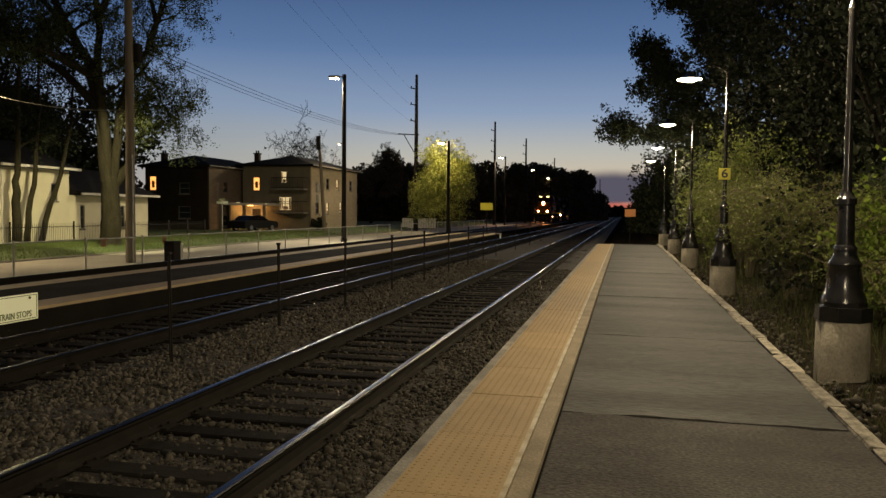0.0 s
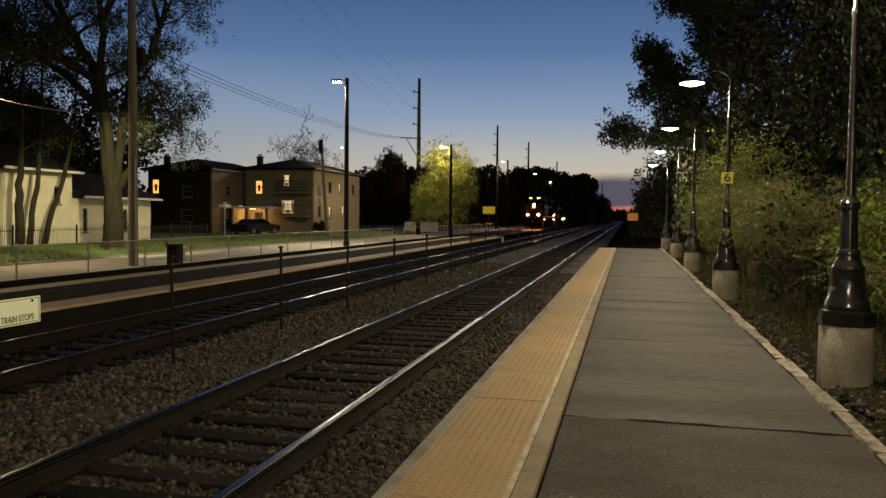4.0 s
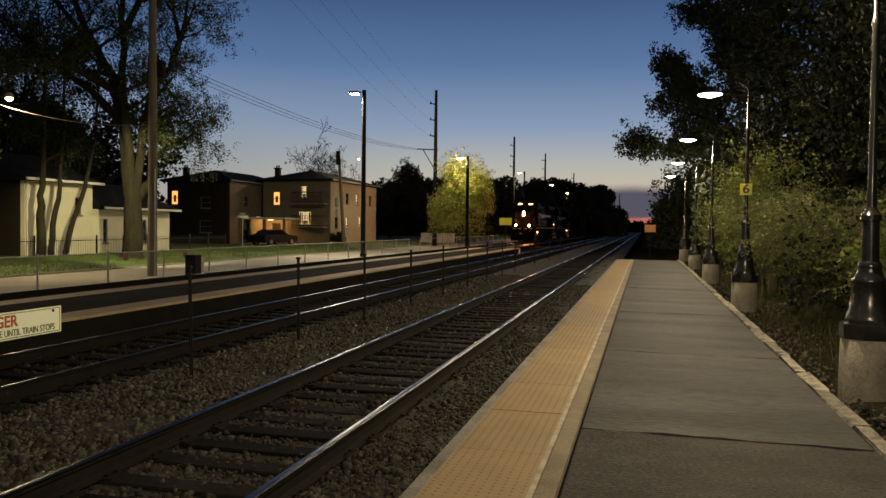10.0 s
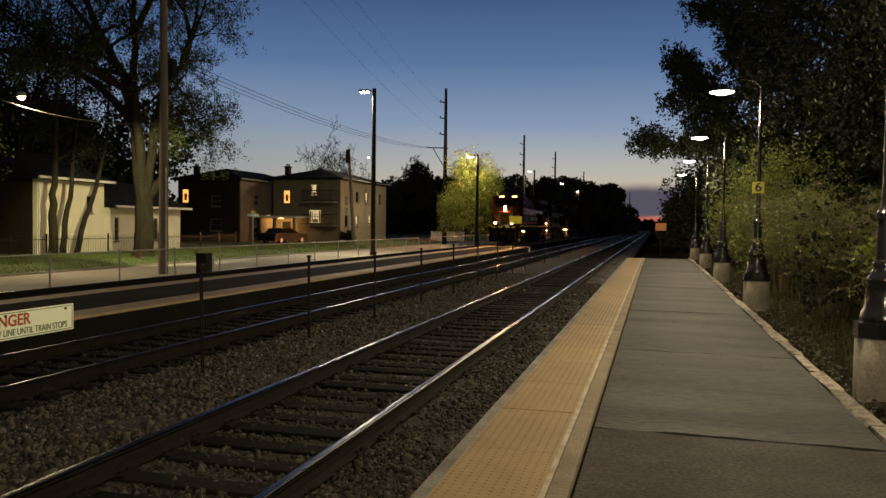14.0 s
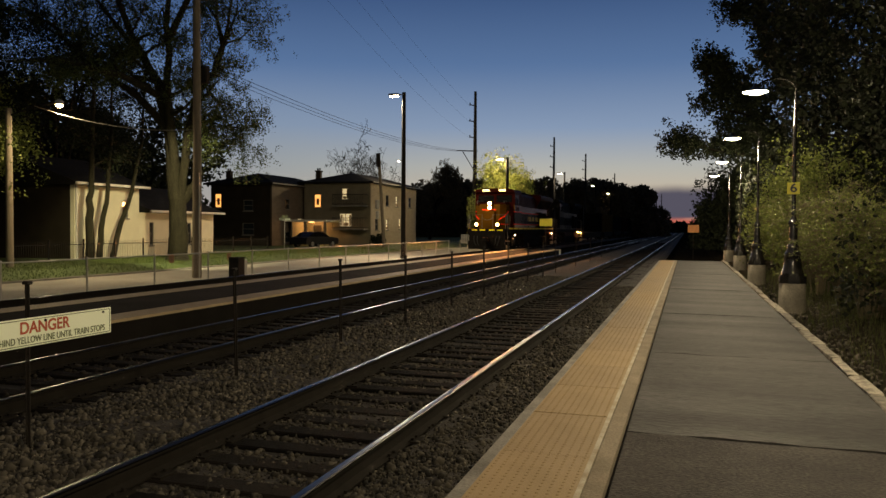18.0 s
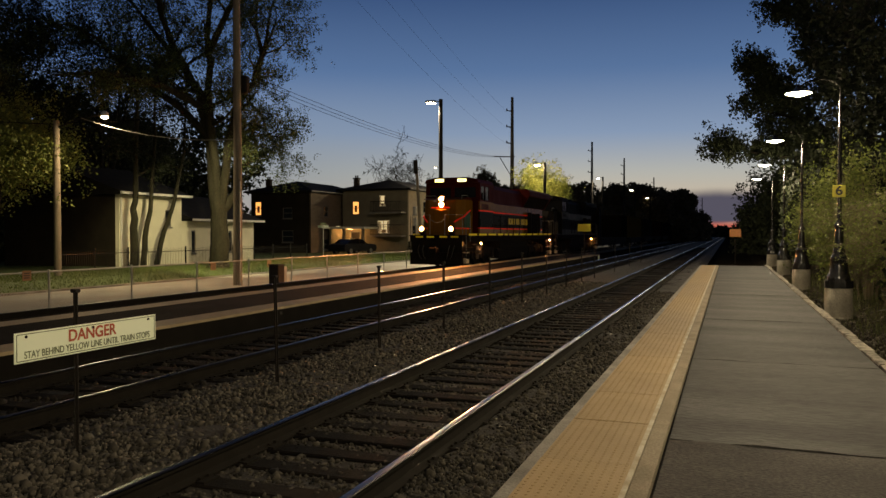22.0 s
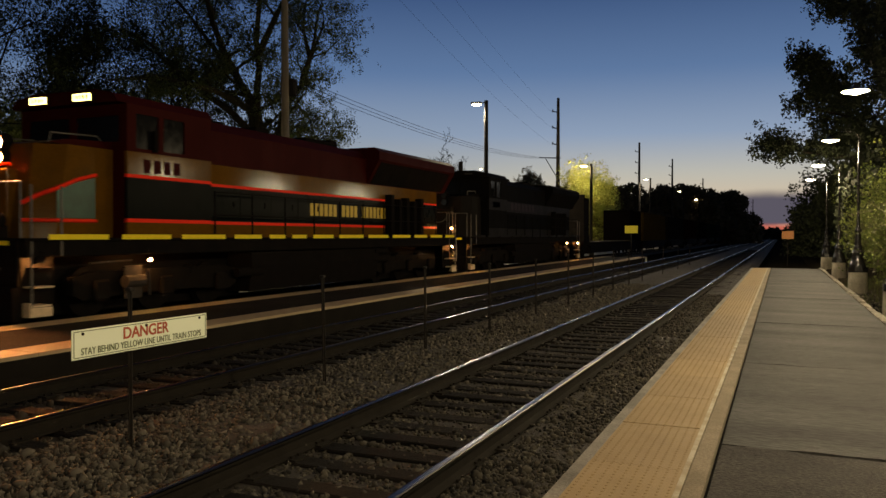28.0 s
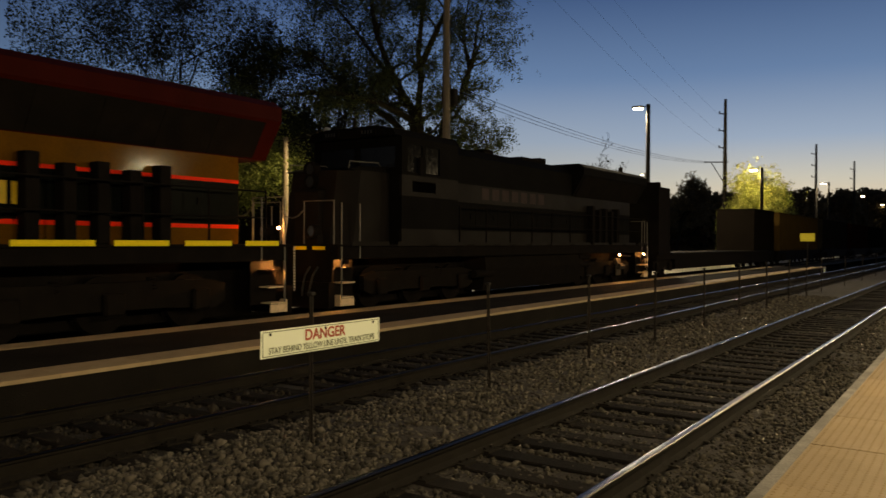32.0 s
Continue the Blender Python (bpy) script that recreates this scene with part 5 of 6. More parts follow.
# slim trees set up in place of forked shadows on the pale wall
for (x, y), h, g, sd, line in (((-28.9, 32.8), 12, 0.24, 21, [(0, 0, -0.2), (0, 0, 2.1), (0, 0.16, 3.5), (-0.2, 0.5, 7.0), (0.1, 0.3, 11.0)]),
                               ((-28.9, 33.55), 12, 0.17, 22, [(0, 0, -0.2), (0, 0.1, 1.6), (0, 0.6, 3.6), (-0.3, 1.3, 7.0), (-0.5, 1.5, 11.0)]),
                               ((-28.9, 34.4), 11, 0.16, 23, [(0, 0, -0.2), (0, 0.72, 1.9), (0, 1.6, 3.6), (-0.2, 2.7, 6.4), (-0.3, 3.2, 10.0)])):
    tree("tree", "slim leaning tree standing for a shadow on the pale wall", (x, y, -0.1), h, 0.5, g, sd, 3500, 0.09, M_LEAF_DARK, M_BARK, 0.5, 4, 4, 0, 0.5, stems=((g, 0.05, line),), bare=4.6, sprig=0.5)
for (x, y), h, sd, n, lf, m_, rc in (((-34, 24), 20, 31, 46000, 0.075, M_LEAF_DARK, 6), ((-40, 33), 17, 32, 36000, 0.09, M_LEAF_DARK, 7), ((-38, 44), 11, 33, 22000, 0.1, M_LEAF_DARK, 5),
                                     ((-29.2, 24.4), 7.6, 35, 34000, 0.085, M_LEAF_SPRING, 4.6), ((-47, 55), 11, 36, 9000, 0.18, M_LEAF_DARK, 5),
                                     ((-35, 5), 18, 37, 70000, 0.09, M_LEAF_DARK, 6.5), ((-27, 5), 18, 38, 80000, 0.085, M_LEAF_WILLOW, 6), ((-46, 20), 11, 39, 10000, 0.18, M_LEAF_DARK, 6)):
    tree("tree", "tall dark garden tree in spring leaf", (x, y, -0.15), h, 0.75, 0.3, sd, n, lf, m_, M_BARK_DARK, 0.3, 5, 4, 0.1, 0.7, reach=rc)
tree("bush", "small round clipped bush beside the house", (-26.9, 66.8, -0.1), 1.2, 0.8, 0.05, 91, 2500, 0.12, M_LEAF_DARK, M_BARK_DARK, 0.2, 7, 3, 0, 0.2, reach=0.75, group="garden bushes", cat="bush")
# small spring tree lit by the street lamp, lamplight also in its leaf colour
tree("tree", "small round spring tree lit yellow by a lamp", (-17.7, 80.2, -0.4), 8.9, 0.85, 0.18, 41, 42000, 0.11, M_LEAF_LAMPLIT, M_BARK, 0.27, 9, 4, 0.02, 0.6, reach=4.1)
# bare tree behind the houses
tree("tree", "bare branching tree behind the roofs", (-39.6, 95, -0.2), 12.6, 0.95, 0.26, 43, 900, 0.10, M_LEAF_DARK, M_BARK_DARK, 0.3, 10, 6, 0, 0.3, reach=5.8, thin=0.02)
tree("tree", "rounded dark tree behind the houses", (-36.2, 110, -0.2), 11.0, 1.0, 0.25, 44, 15000, 0.17, M_LEAF_WOODS, M_BARK_DARK, 0.4, 8, 4, 0, 0.5, reach=4.6)


def woods(name, label, blobs, leaf, seed, material, density):
    """Massed far foliage: clumps of leaves, each blob x, y, z, radius."""
    rng = np.random.default_rng(seed)
    cs = []
    for x, y, z, r in blobs:
        n = int(density * r * r)
        d = rng.normal(size=(n, 3))
        d /= np.linalg.norm(d, axis=1)[:, None]
        cs.append(np.array([x, y, z]) + d * r * rng.uniform(0.55, 1.08, (n, 1)) * np.array([1, 1, 0.85]))
    c = np.concatenate(cs)
    c = c[c[:, 2] > -0.2]
    return tagged(new(name, leaf_mesh(name, c, leaf, rng, material)), label, "trees", kind="stuff")


rw = random.Random(77)
blobs = []
for k in range(46):
    u = k / 45
    x, y = -60 + 50 * u + rw.uniform(-2, 2), 118 + 90 * u + rw.uniform(-8, 8)
    top = 7.4 + 4.2 * min(1.0, u / 0.45) + 0.8 * math.sin(3 + 6 * u) + rw.uniform(-1.2, 1.2)
    for z in (1.5, 4.5, top - 3):
        blobs.append((x + rw.uniform(-2, 2), y + rw.uniform(-3, 3), z, rw.uniform(2.6, 4.2)))
woods("far_woods", "dark wooded belt beyond the street", blobs, 0.6, 5, M_LEAF_WOODS, 75)
blobs = []
for k in range(40):
    x = -40 + 90 * k / 39
    blobs.append((x, 420 + rw.uniform(-15, 15), rw.uniform(-1, 3), rw.uniform(4, 6)))
woods("far_woods", "low dark tree line at the end of the tracks", blobs, 1.8, 6, M_LEAF_DARK, 16)

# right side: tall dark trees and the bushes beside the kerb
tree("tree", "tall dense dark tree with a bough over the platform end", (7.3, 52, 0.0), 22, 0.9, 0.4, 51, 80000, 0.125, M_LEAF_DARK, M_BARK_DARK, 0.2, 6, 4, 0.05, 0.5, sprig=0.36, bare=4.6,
     stems=((0.42, 0.32, [(0, 0, -0.2), (0, 0, 2), (0, 0, 4)]), (0.2, 0.05, [(0, 0, 3.5), (-2.5, -0.5, 5.9), (-5, -0.3, 6.5), (-7.2, 0, 6.9)]),
            (0.2, 0.05, [(0, 0, 4), (-2, 0.5, 8), (-4, 0.5, 10.5), (-5.3, 0, 12.0)]), (0.25, 0.05, [(0, 0, 4), (-0.8, 0, 9), (-2.6, 0.4, 13), (-3.9, 0.5, 16.5), (-4, 0, 20)]),
            (0.25, 0.05, [(0, 0, 4), (0.8, 0.5, 10), (1, 0, 16), (0.5, 0, 22)]), (0.2, 0.05, [(0, 0, 4), (2.5, 0.5, 8), (4, 0, 12), (5, 0, 17)]),
            (0.16, 0.05, [(0, 0, 3.5), (2.5, -0.5, 5.5), (5, 0, 7)]), (0.16, 0.05, [(-1, 0, 6), (-3.4, -0.6, 8.4), (-5.0, -0.4, 9.0)]),
            (0.16, 0.05, [(-0.5, 0, 8), (-2.2, -1, 10.5), (-3.4, -1.2, 14)]), (0.14, 0.05, [(0.5, 0, 10), (-0.8, -1.5, 13), (-1.6, -1.5, 18)])))
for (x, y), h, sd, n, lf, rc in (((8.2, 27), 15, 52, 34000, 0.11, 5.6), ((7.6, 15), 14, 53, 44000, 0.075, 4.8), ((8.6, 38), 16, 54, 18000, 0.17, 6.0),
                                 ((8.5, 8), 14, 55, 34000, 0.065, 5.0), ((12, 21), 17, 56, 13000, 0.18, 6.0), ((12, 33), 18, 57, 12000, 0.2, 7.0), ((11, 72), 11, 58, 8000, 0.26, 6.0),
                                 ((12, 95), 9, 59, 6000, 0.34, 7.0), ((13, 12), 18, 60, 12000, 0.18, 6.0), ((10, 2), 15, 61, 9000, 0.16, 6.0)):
    tree("tree", "tall dense dark tree behind the platform", (x, y, 0.0), h, 0.9, 0.28, sd, n, lf, M_LEAF_SHADED, M_BARK_DARK, 0.22, 6, 4, 0.15, 0.8, reach=rc)
for x, y, h, rc, sd in ((3.6, 62, 6.3, 3.4, 62), (5.2, 56, 7.5, 3.2, 63), (4.4, 70, 7.0, 4.0, 64), (5.5, 49, 6.5, 2.6, 65), (6.0, 80, 7.0, 4.5, 66)):
    tree("tree", "low dark tree beyond the platform end", (x, y, 0.0), h, 0.9, 0.14, sd, 15000, 0.17, M_LEAF_DARK, M_BARK_DARK, 0.1, 8, 4, 0.25, 0.7, reach=rc)
blobs = []
for k in range(34):
    for z, x in ((1.5, 9.5), (5, 12), (9, 13), (13, 14.5)):
        blobs.append((x + rw.uniform(-1, 2), -22 + 2.6 * k + rw.uniform(-1, 1), z + rw.uniform(-1, 1.5), rw.uniform(2.4, 3.4)))
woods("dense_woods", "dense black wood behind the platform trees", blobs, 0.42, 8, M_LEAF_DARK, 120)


def arching_shrub(label, at, canes, height, reach, seed):
    """Long thin canes that rise and arch over, with short hanging twigs and tiny leaves."""
    rng = np.random.default_rng(seed)
    t = thing("shrub", label, "bush", "bushes along the platform", at)
    bm, spots = bmesh.new(), []
    for k in range(canes):
        a = rng.uniform(0, 2 * np.pi)
        out = np.array([np.cos(a), np.sin(a), 0.0])
        hh, rr = height * rng.uniform(0.6, 1.05), reach * rng.uniform(0.45, 1.1)
        base = out * rng.uniform(0.02, 0.25)
        pts = [base + out * rr * u ** 1.5 + np.array([0, 0, hh * math.sin(math.pi * 0.64 * u)]) + rng.normal(0, 0.03, 3) for u in np.linspace(0, 1, 8)]
        tube(bm, pts, [0.014 - 0.0105 * i / 7 for i in range(8)], 4, cap=False)
        for i in range(2, 8):
            for s in range(4):
                w = rng.uniform(0, 2 * np.pi)
                q = pts[i] + np.array([math.cos(w), math.sin(w), rng.uniform(-0.5, 0.6)]) * rng.uniform(0.15, 0.42)
                q2 = q + (q - pts[i]) * 0.6 - np.array([0, 0, rng.uniform(0.0, 0.14)])
                tube(bm, [pts[i], q, q2], [0.005, 0.004, 0.0025], 3, cap=False)
                for f in rng.uniform(0.2, 1, 9):
                    spots.append((q if f > 0.5 else pts[i]) + ((q2 - q) if f > 0.5 else (q - pts[i])) * (2 * f % 1.0) + rng.normal(0, 0.022, 3))
    part("cane", bm, M_TWIG, t, "thin pale arching twigs", False)
    crown = new("foliage", leaf_mesh("foliage", np.array(spots), 0.034, rng, M_LEAF_SPRING))
    crown.parent = t
    tagged(crown, kind="stuff")
    return t


rb = random.Random(9)
for k in range(19):
    y = 8.5 + 2.0 * k + rb.uniform(-0.6, 0.6)
    x = 4.6 + rb.uniform(-0.4, 0.8) + (0.5 if k < 2 else 0)
    tree("bush", "wild green bush with thin bare twigs behind the kerb", (x, y, -0.1), rb.uniform(1.0, 1.7) + 0.03 * y, 0.85, 0.03, 200 + k, 2000, 0.05, M_LEAF_SPRING, M_TWIG,
         0.12, 9, 3, 0.05, 0.24, reach=1.5, group="bushes along the platform", cat="bush")
for k in range(12):
    y = 12.0 + 2.3 * k + rb.uniform(-0.5, 0.5)
    arching_shrub("arching shrub with long thin pale twigs and tiny leaves", (3.75 + rb.uniform(-0.15, 0.5), y, -0.1), 15, rb.uniform(1.4, 1.9) + 0.03 * y, rb.uniform(1.0, 1.5), 400 + k)
for k in range(14):
    y = 5.0 + 3.1 * k + rb.uniform(-0.5, 0.5)
    tree("bush", "tall wild green bush behind the kerb", (6.0 + rb.uniform(-0.4, 1.2), y, 0.0), rb.uniform(1.5, 2.0) + 0.028 * y, 0.8, 0.05, 300 + k, 4200, 0.07, (M_LEAF_WILLOW, M_LEAF_DARK)[k % 2], M_TWIG,
         0.12, 8, 3, 0.05, 0.34, reach=2.0, group="bushes along the platform", cat="bush")
# two spreading shrubs and one fresh leafy bush close behind the kerb
for x, y, c, h, r, sd in ((3.5, 17.6, 34, 2.3, 1.7, 471), (4.1, 20.6, 26, 2.7, 1.6, 472), (3.5, 23.6, 22, 3.0, 1.5, 473)):
    arching_shrub("spreading shrub with feathery arching sprays", (x, y, -0.1), c, h, r, sd)
tree("bush", "fresh green leafy bush beside the platform lamp", (4.25, 12.6, -0.1), 2.5, 0.85, 0.05, 481, 9000, 0.055, M_LEAF_FRESH, M_TWIG,
     0.12, 9, 3, 0.05, 0.3, reach=1.35, group="bushes along the platform", cat="bush")
# leafy saplings over the further lamps
for x, y, h, rc, sd in ((4.0, 32.6, 5.2, 1.9, 95), (4.1, 36.6, 4.6, 1.8, 96), (4.2, 25.5, 4.4, 1.9, 97), (4.1, 42.5, 4.6, 1.8, 98)):
    tree("tree", "young light green tree leaning over the platform lamps", (x, y, -0.1), h, 0.85, 0.06, sd, 4200, 0.066, M_LEAF_SPRING, M_TWIG, 0.16, 8, 4, 0.05, 0.42, reach=rc, group="bushes along the platform")
# woods that close the side street
blobs = []
for k in range(22):
    for z in (1.5, 5, 9):
        blobs.append((-54 + rw.uniform(-3, 3) + 0.3 * k, -25 + 4.2 * k + rw.uniform(-2, 2), z + rw.uniform(-1, 1), rw.uniform(3.4, 4.6)))
woods("dense_woods", "dense dark trees beyond the gardens", blobs, 0.32, 9, M_LEAF_DARK, 130)

# grass blades on the lawn strip
rng = np.random.default_rng(17)
n = 26000
gx, gy = rng.uniform(-28, -22.8, n), rng.uniform(14, 62, n)
gz = np.interp(gx, (-28, -24, -22.75), (-0.03, -0.07, -0.33))
h = rng.uniform(0.05, 0.12, n)
ang = rng.uniform(0, np.pi, n)
dx, dy = 0.02 * np.cos(ang), 0.02 * np.sin(ang)
tip = rng.normal(0, 0.03, (n, 2))
v = np.stack([np.stack([gx - dx, gy - dy, gz], 1), np.stack([gx + dx, gy + dy, gz], 1), np.stack([gx + tip[:, 0], gy + tip[:, 1], gz + h], 1)], 1).reshape(-1, 3)
me = bpy.data.meshes.new("grass")
me.vertices.add(3 * n)
me.vertices.foreach_set("co", v.ravel())
me.loops.add(3 * n)
me.loops.foreach_set("vertex_index", np.arange(3 * n))
me.polygons.add(n)
me.polygons.foreach_set("loop_start", np.arange(0, 3 * n, 3))
me.update(calc_edges=True)
me.materials.append(M_BLADE)
tagged(new("grass", me), "short green grass of the lawn", "grass", kind="stuff")


# ---- the train ----
M_LOCO_RED = mat("loco_red", (0.038, 0.0042, 0.0028), 0.55, alt=(0.025, 0.0032, 0.0022), scale=1.5, fine=60, bump=0.03, spec=0.02, stretch=(1, 1, 0.4))
M_LOCO_GOLD = mat("loco_gold", (0.12, 0.053, 0.007), 0.12, alt=(0.075, 0.034, 0.005), scale=1.5, fine=30, bump=0.02, spec=0.05)
M_LOCO_BLACK = mat("loco_black_green", (0.0042, 0.0055, 0.0048), 0.3, alt=(0.006, 0.006, 0.0055), scale=1.5, fine=60, bump=0.03, spec=0.012)
M_LOCO_GREEN = mat("loco_dark_green", (0.008, 0.07, 0.042), 0.35, alt=(0.004, 0.02, 0.014), scale=3, fine=60, bump=0.03, spec=0.3)
M_STRIPE_RED = mat("reflective_red_stripe", (0.95, 0.04, 0.02), 0.5, bump=0.0, amount=0.1, spec=0.03)
M_STRIPE_YELLOW = mat("reflective_yellow_stripe", (0.95, 0.76, 0.05), 0.5, bump=0.0, amount=0.2, spec=0.05)
M_LETTER = mat("yellow_lettering", (0.62, 0.42, 0.03), 0.5, bump=0.0, amount=0.2)
# underframe and bogie colours set near black
M_UNDER = mat("black_underframe", (0.007, 0.006, 0.0055), 0.95, 0.0, alt=(0.013, 0.0105, 0.009), scale=3, spec=0.02)
M_TRUCK = mat("dark_bogie_steel", (0.012, 0.010, 0.0085), 0.95, 0.0, alt=(0.0065, 0.0055, 0.005), scale=3, spec=0.02)
M_STEP = mat("step_orange_white", (0.75, 0.55, 0.35), 0.5, bump=0.0)
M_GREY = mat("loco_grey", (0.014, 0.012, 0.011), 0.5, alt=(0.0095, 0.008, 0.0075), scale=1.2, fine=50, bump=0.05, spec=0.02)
M_FADED_RED = mat("faded_red_band", (0.024, 0.0115, 0.0105), 0.5, alt=(0.017, 0.0095, 0.009), scale=2, fine=40, bump=0.03, spec=0.05)
M_HANDRAIL = mat("grey_handrail_paint", (0.13, 0.12, 0.105), 0.5, alt=(0.06, 0.055, 0.05), scale=6, spec=0.3)
M_RIGGING = mat("dark_brake_rigging", (0.035, 0.027, 0.021), 0.85, alt=(0.018, 0.014, 0.011), scale=9, fine=60, bump=0.3)
M_CHAIN = mat("reflective_chain_links", (0.7, 0.68, 0.6), 0.3, 0.3, bump=0.0)
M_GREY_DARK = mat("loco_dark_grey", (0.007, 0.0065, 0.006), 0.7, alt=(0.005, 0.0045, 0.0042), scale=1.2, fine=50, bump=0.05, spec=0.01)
M_HEAD = glow_mat("headlight_bulb", (1.0, 0.38, 0.12), 12500.0)
M_DITCH = glow_mat("ditch_light_bulb", (1.0, 0.38, 0.12), 8500.0)
M_REFLECTOR = glow_mat("lit_headlight_glass", (1.0, 0.40, 0.10), 7.0)
M_BOARD = glow_mat("number_board_light", (1.0, 0.85, 0.30), 5.0)
M_STEPLIGHT = glow_mat("step_lamp_lens", (1.0, 0.46, 0.15), 800.0)

M_STEPLIGHT_LOW = glow_mat("unseen_step_lamp_lens", (1.0, 0.46, 0.15), 5000.0)


def handrail(parent, x, y0, y1, z0, z1, pitch=1.35):
    n = max(2, int((y1 - y0) / pitch))
    for k in range(n + 1):
        y = y0 + (y1 - y0) * k / n
        bm = bmesh.new()
        tube(bm, [(x, y, z0), (x, y, z1)], 0.022, 6)
        part("stanchion", bm, M_UNDER, parent)
    for z in (z1, (z0 + z1) / 2):
        bm = bmesh.new()
        tube(bm, [(x, y0, z), (x, y1, z)], 0.018, 6)
        part("handrail", bm, M_UNDER, parent)


def bogie(parent, yc, axles, wheel_r, half):
    b = new("bogie")
    b.parent = parent
    b.location = (0, yc, 0)
    for s in (-1, 1):
        bm = bmesh.new()
        x0, x1 = (s * 1.0, s * 1.16) if s > 0 else (s * 1.16, s * 1.0)
        prism(bm, [(-half, 0.5), (-half + 0.25, 0.38), (-0.9, 0.45), (0.9, 0.45), (half - 0.25, 0.38), (half, 0.5), (half, 0.85), (half - 0.5, 0.95), (-half + 0.5, 0.95), (-half, 0.85)],
              "x", x0, x1)
        part("side_frame", bm, M_TRUCK, b)
        for a in axles:
            bm = bmesh.new()
            box(bm, min(s * 1.16, s * 1.28), max(s * 1.16, s * 1.28), a - 0.2, a + 0.2, 0.36, 0.78, 0.04)
            part("journal_box", bm, M_TRUCK, b)
        for a in axles[:-1]:
            bm = bmesh.new()
            for k in range(4):
                turned(bm, [(0.09, 0.60 + 0.06 * k), (0.11, 0.62 + 0.06 * k), (0.09, 0.64 + 0.06 * k)], 8, (s * 1.08, a + 0.85, 0.2))
            part("spring", bm, M_UNDER, b)
    sets = []
    for a in axles:
        bm = bmesh.new()
        tube(bm, [(-0.95, 0, 0), (0.95, 0, 0)], 0.09, 8)
        for s in (-1, 1):
            tube(bm, [(s * 0.69, 0, 0), (s * 0.70, 0, 0), (s * 0.71, 0, 0), (s * 0.83, 0, 0)], [wheel_r + 0.03, wheel_r + 0.03, wheel_r, wheel_r - 0.005], 22)
        w = part("wheelset", bm, M_UNDER, b)
        w.location = (0, a, wheel_r)
        sets.append((w, a, wheel_r))
    return sets


def ring_lamp(name, x, y, z, r, lens, parent, label):
    """A round forward-looking lamp set back in a short housing."""
    bm = bmesh.new()
    seg, rings = 16, []
    for rad, yy in ((r * 1.02, y + 0.03), (r * 1.02, y - 0.05), (r * 1.25, y - 0.05), (r * 1.25, y + 0.2)):
        rings.append([bm.verts.new((x + rad * math.cos(2 * math.pi * k / seg), yy, z + rad * math.sin(2 * math.pi * k / seg))) for k in range(seg)])
    for p, q in zip(rings, rings[1:]):
        for k in range(seg):
            bm.faces.new((p[k], p[(k + 1) % seg], q[(k + 1) % seg], q[k]))
    bm.faces.new(rings[-1])
    hs = part(name, bm, M_UNDER, parent)
    bm = bmesh.new()
    bm.faces.new([bm.verts.new((x + r * math.cos(2 * math.pi * k / seg), y, z + r * math.sin(2 * math.pi * k / seg))) for k in range(seg)])
    part("lens", bm, M_REFLECTOR if lens is not M_GLASS else lens, hs, label)
    if lens is not M_GLASS:
        bm = bmesh.new()
        bm.faces.new([bm.verts.new((x + 0.36 * r * math.cos(2 * math.pi * k / seg), y - 0.012, z + 0.36 * r * math.sin(2 * math.pi * k / seg))) for k in range(seg)])
        part("bulb", bm, lens, hs, "white-hot bulb")


WHEELS = []


